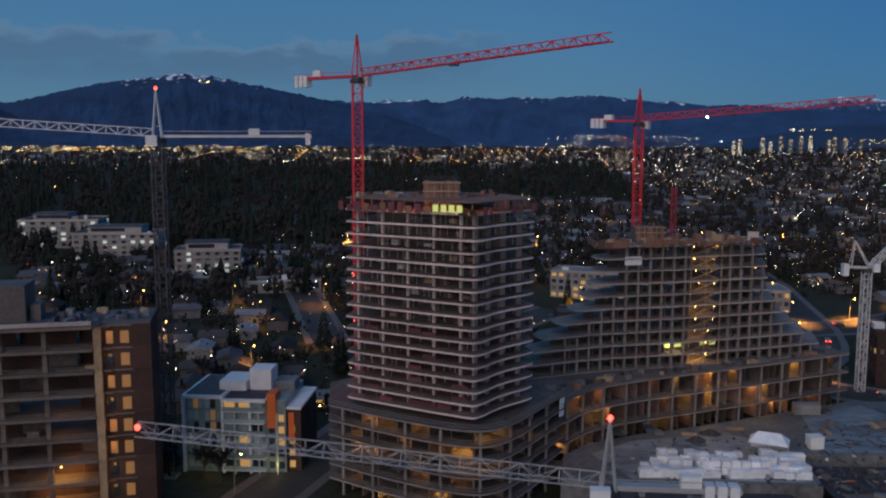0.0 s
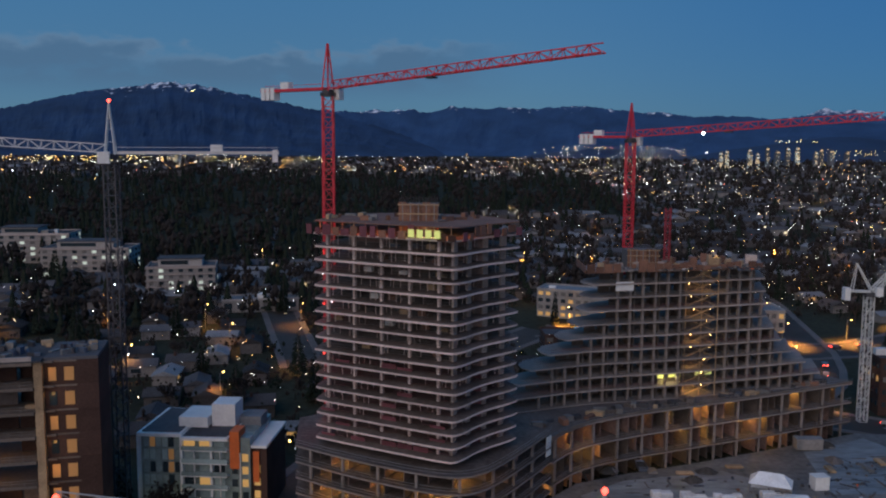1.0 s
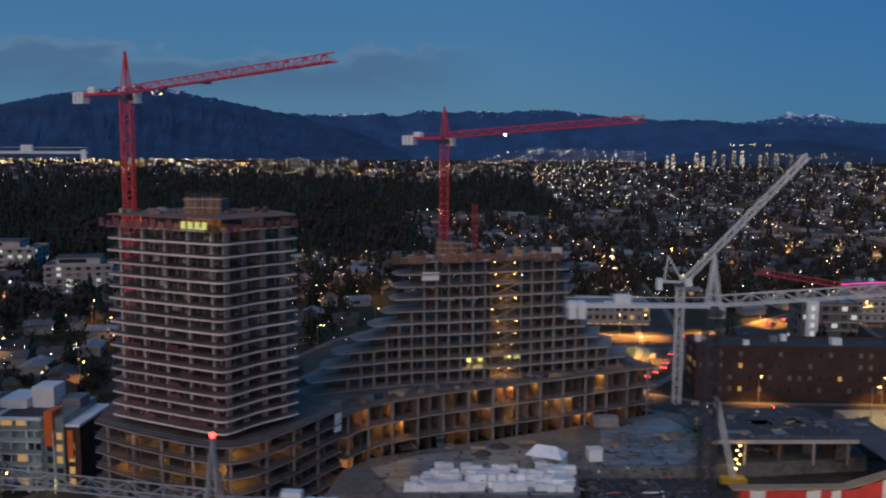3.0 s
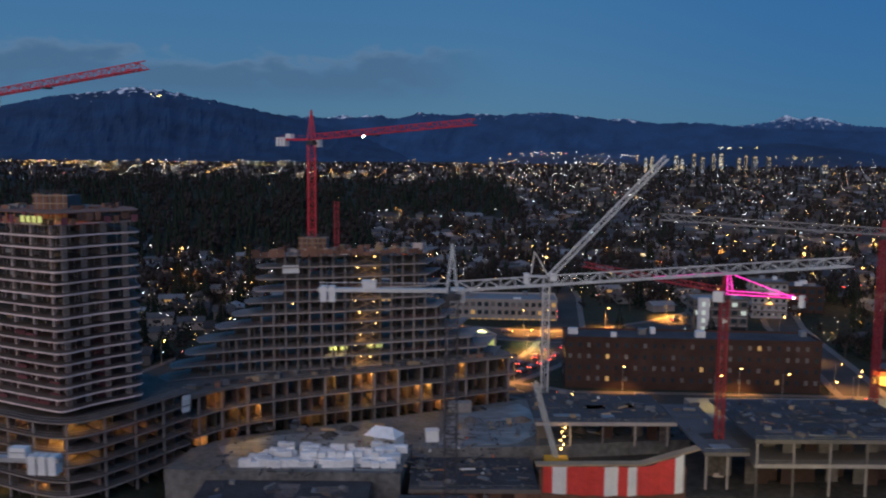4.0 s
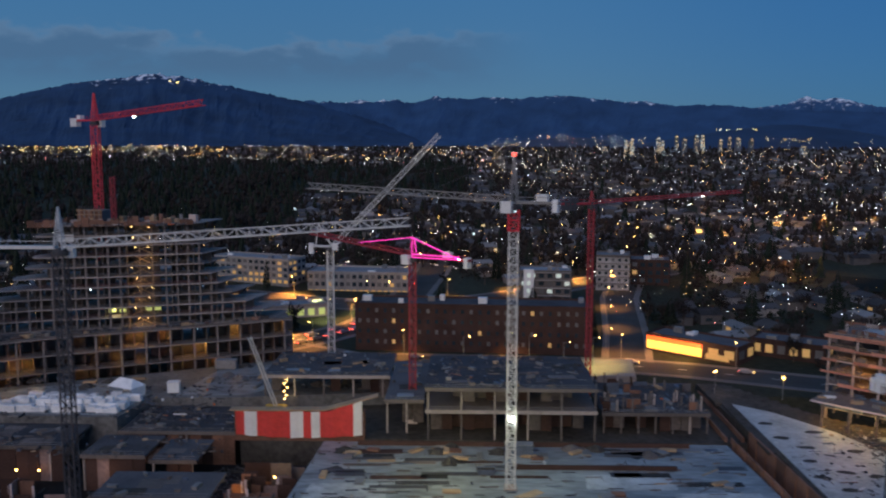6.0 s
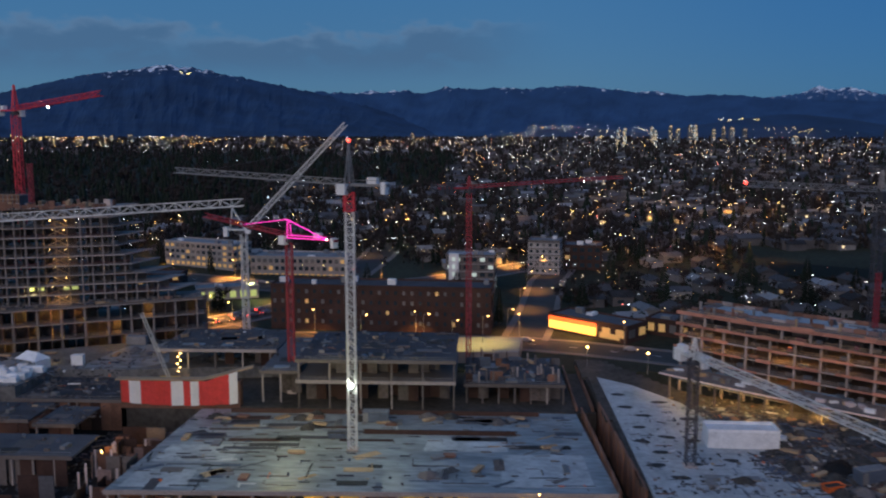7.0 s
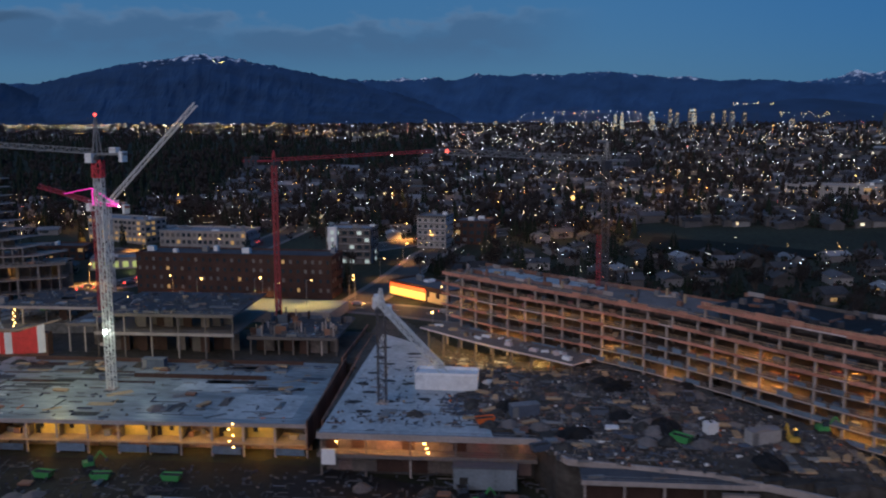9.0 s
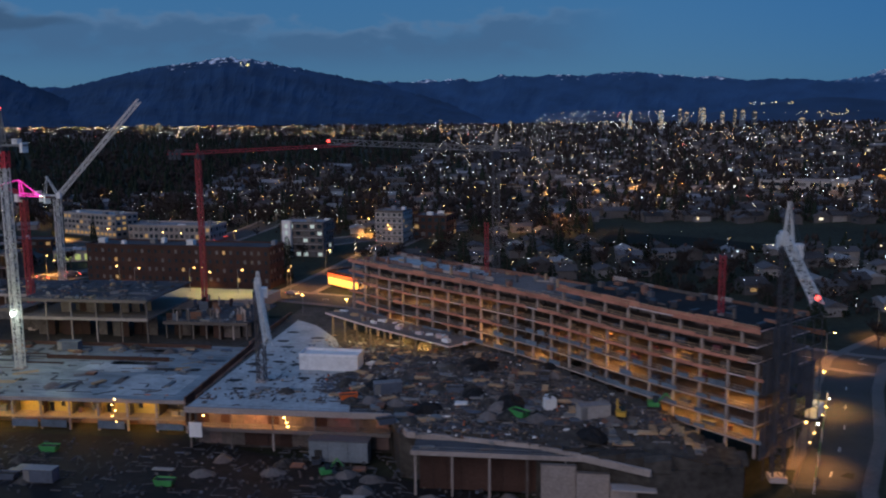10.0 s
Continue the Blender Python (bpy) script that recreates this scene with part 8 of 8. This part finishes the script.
def make_trees():
    r = random.Random(12)

    def conifer(h, label, slim=1.0):
        ob = thing("conifer", label, "tree", "trees")
        Build().cone(0, 0, -0.5, h * 0.9, 0.28, 0.05, 7).make("trunk", BARK, ob)
        b = Build()
        n = int(h * 16)
        for k in range(n):
            q = (k + 0.5) / n
            rad = h * 0.2 * slim * (1 - q) ** 0.8 + 0.15
            a = k * 2.39996
            s = rad * r.uniform(0.5, 1.05)
            x, y, z = s * math.cos(a), s * math.sin(a), h * (0.1 + 0.88 * q) + r.uniform(-0.3, 0.3)
            t = r.uniform(0.35, 0.75) * (1.3 - q)
            b.add([(x * 0.3, y * 0.3, z + t * 0.5), (x * 1.25, y * 1.25, z - t * 0.6), (x - y * 0.35 * t, y + x * 0.35 * t, z), (x + y * 0.35 * t, y - x * 0.35 * t, z), (x, y, z + t * 0.8)], [(0, 2, 1), (0, 1, 3), (4, 2, 0), (4, 0, 3), (4, 1, 2), (4, 3, 1)])
        b.make("crown", LEAF, ob)
        return ob

    def bare(h, label):
        ob = thing("bare_tree", label, "tree", "trees")
        t, c = Build(), Build()
        t.cone(0, 0, -0.5, h * 0.4, 0.25, 0.16, 7)
        for k in range(9):
            a, e = k * 2.4, r.uniform(0.5, 1.0)
            p = Vector((0, 0, h * r.uniform(0.25, 0.4)))
            q = p + Vector((math.cos(a) * h * 0.25 * e, math.sin(a) * h * 0.25 * e, h * r.uniform(0.25, 0.5)))
            t.beam(p, q, 0.13)
            for _ in range(14):
                u = q + Vector((r.gauss(0, h * 0.09), r.gauss(0, h * 0.09), r.gauss(h * 0.03, h * 0.08)))
                c.beam(p.lerp(q, r.uniform(0.5, 1)), u, 0.07)
                c.gem(u.x, u.y, u.z, r.uniform(0.12, 0.4), 0, r.uniform(0.1, 0.3))
        t.make("trunk", BARK, ob)
        c.make("crown", TWIG, ob)
        return ob

    kinds = [conifer(15, "tall dark pointed conifer tree"), conifer(11, "dark bushy conifer tree", 1.3), bare(10, "bare brown winter tree with fine twigs"), bare(8, "small bare winter tree with fine twigs"), conifer(14, "slim dark column-shaped cypress", 0.6)]
    placed = [(178.3, 266, 4), (26, 358.5, 4), (50, 353, 4), (12, 392, 4), (-22, 390, 0), (270, 226, 2), (288, 214, 2), (214, 290, 2)]
    tries = 0
    while len(placed) < 190 and tries < 9000:
        tries += 1
        x, y = r.uniform(-200, 430), r.uniform(262, 500)
        if taken(x, y) or in_field(x, y) or near_road(x, y, 2):
            continue
        if x < -20 and r.random() < 0.35 or r.random() < 0.6:
            placed.append((x, y, r.choices((0, 1, 2, 3), (3, 3, 3, 2))[0]))
    for x, y in ((-84, 203), (-66, 192), (-70, 194.5), (-78, 195.8), (-92, 212), (-90, 260), (-70, 255), (-100, 300), (-60, 290), (-40, 300), (-130, 290), (-110, 330), (-50, 340), (-20, 330), (-80, 370), (-140, 370), (-95, 420), (-30, 380), (340, 205), (350, 190), (362, 180), (342, 110), (346, 95), (352, 130)):
        placed.append((x, y, r.choice((0, 1, 2, 3))))
    for _ in range(38):
        x, y = r.uniform(236, 345), r.uniform(200, 270)
        if not near_road(x, y, 4) and y > 205 - 0.75 * (x - 262):
            placed.append((x, y, r.choice((1, 2, 2, 3))))
    for _ in range(60):
        x, y = r.uniform(55, 235), r.uniform(275, 420)
        if not near_road(x, y, 4) and not (98 < x < 176 and y < 276) and not (60 < x < 122 and 300 < y < 378) and not (154 < x < 182 and 316 < y < 338) and not (186 < x < 232 and y < 290):
            placed.append((x, y, r.choice((0, 1, 2, 3, 3))))
    shrubs = Build()
    n = 0
    while n < 1500:
        x, y = r.uniform(-200, 440), r.uniform(215, 470)
        west_gap = -92 < x < -48 and y > 226
        if (taken(x, y) and not west_gap and not (236 < x < 345 and y > 215 - 0.75 * (x - 262))) or in_field(x, y) or near_road(x, y, 2):
            continue
        n += 1
        h = r.uniform(2.0, 6.5)
        leafy = r.random() < 0.35
        for _ in range(12):
            q = r.uniform(0.25, 0.7)
            shrubs.gem(x + r.gauss(0, h * 0.24), y + r.gauss(0, h * 0.24), ground_z(x, y) + h * r.uniform(0.15, 0.95), q, 0 if leafy else 1, q * r.uniform(0.8, 1.6))
        shrubs.cone(x, y, ground_z(x, y) - 0.5, ground_z(x, y) + h * 0.6, 0.16, 0.08, 5, 1)
    tagged(shrubs.make("garden_shrubs", [LEAF, TWIG]), "dark hedges, shrubs and bare garden trees between the houses", "shrubs", kind="stuff")
    used = set()
    for x, y, k in placed:
        m = pose(x, y, ground_z(x, y), 0, 0, r.uniform(0, 360))
        if k not in used:
            used.add(k)
            kinds[k].matrix_basis = m
        else:
            copy_thing(kinds[k], m @ Matrix.Scale(1, 4))


make_trees()


# --- cars ---
def make_cars():
    r = random.Random(30)
    ob = thing("car", "parked dark car with glowing lamps", "car", "cars")
    vs = [(-2.1, -0.85, 0.35), (2.1, -0.85, 0.35), (2.1, 0.85, 0.35), (-2.1, 0.85, 0.35), (-2.1, -0.85, 0.9), (2.1, -0.85, 0.85), (2.1, 0.85, 0.85), (-2.1, 0.85, 0.9), (-1.5, -0.7, 1.45), (0.5, -0.7, 1.45), (0.5, 0.7, 1.45), (-1.5, 0.7, 1.45), (1.2, -0.8, 0.9), (1.2, 0.8, 0.9)]
    Build().add(vs, [(3, 2, 1, 0), (0, 1, 5, 4), (1, 2, 6, 5), (2, 3, 7, 6), (3, 0, 4, 7), (4, 5, 6, 7), (4, 12, 9, 8), (12, 13, 10, 9), (13, 7, 11, 10), (7, 4, 8, 11), (8, 9, 10, 11)]).make("body", CARPAINT, ob)
    for x in (-1.3, 1.3):
        for y in (-0.82, 0.82):
            Build().cone(0, 0, -0.1, 0.1, 0.34, 0.34, 10).make("wheel", RUBBER, ob, at=pose(x, y, 0.34, 90, 0, 0))
    for y in (-0.6, 0.6):
        Build().box(-2.16, y - 0.2, 0.66, -2.08, y + 0.2, 0.84).make("tail_lamp", TAIL_RED, ob)
        Build().box(2.08, y - 0.2, 0.6, 2.16, y + 0.2, 0.8).make("headlight", BULB_WARM, ob)
    n = 0
    for nm in ("cross_street", "high_street", "front_street"):
        lane = fine(ROADS[nm][0])
        busy = along(shifted(lane, -2.8)[:9], 6.2, 2) if nm == "cross_street" else []
        for x, y, a in busy + along(shifted(lane, 2.6), 11, 6):
            if r.random() < (0.85 if (nm == "cross_street" and y < 312) or (nm == "high_street" and 70 < x < 170) else 0.25):
                m = pose(x, y, ground_z(x, y) + 0.12, 0, 0, a)
                if n == 0:
                    ob.matrix_basis = m
                else:
                    copy_thing(ob, m)
                n += 1


make_cars()

for x, y in ((84, 300), (78, 316), (96, 312)):
    lamp("forecourt_light", (x, y, 7.0), 5200, (0.95, 0.9, 0.35), 0.4, 125)

# lit lorry and crossing lamps by the end of the long block
lamp("entrance_light", (331, 124, 5), 700, (1.0, 0.55, 0.12), 0.4)
lamp("entrance_light", (334, 136, 4.5), 700, (0.8, 1.0, 0.35), 0.4)
tk = thing("site_lorry", "pale lorry lit yellow at the site entrance", "lorry", at=pose(332.5, 129, 0.12, 0, 0, 62))
Build().box(-3.6, -1.2, 0.9, 1.4, 1.2, 3.2).make("cargo_box", WHITE_PANEL, tk)
Build().box(1.6, -1.15, 0.6, 3.6, 1.15, 2.7).make("cab", YELLOW_PAINT, tk)
for x in (-2.6, -1.4, 2.6):
    for y in (-1.1, 1.1):
        Build().cone(0, 0, -0.15, 0.15, 0.5, 0.5, 10).make("wheel", RUBBER, tk, at=pose(x, y, 0.5, 90, 0, 0))
for k in range(6):
    tagged(Build().ball(0, 0, 0, 0.15).make("entrance_bulb", (BULB_WARM, BULB_ORANGE, BULB_WHITE)[k % 3], None, at=pose(325 + 2.2 * k, 106 + 5.2 * k, 3.2)), "bright bulb strung along the site entrance", "lamp", "entrance bulbs")
for k in range(9):
    tagged(Build().box(-1.2, -0.04, 0.0, 1.2, 0.04, 1.9).make("hoarding_panel", GREEN_PAINT if k % 2 else WHITE_PANEL, None, at=pose(322 + 2.0 * k, 92 + 6.0 * k, 0.1, 0, 0, 72)), "painted hoarding panel along the street", "hoarding", "hoarding panels")
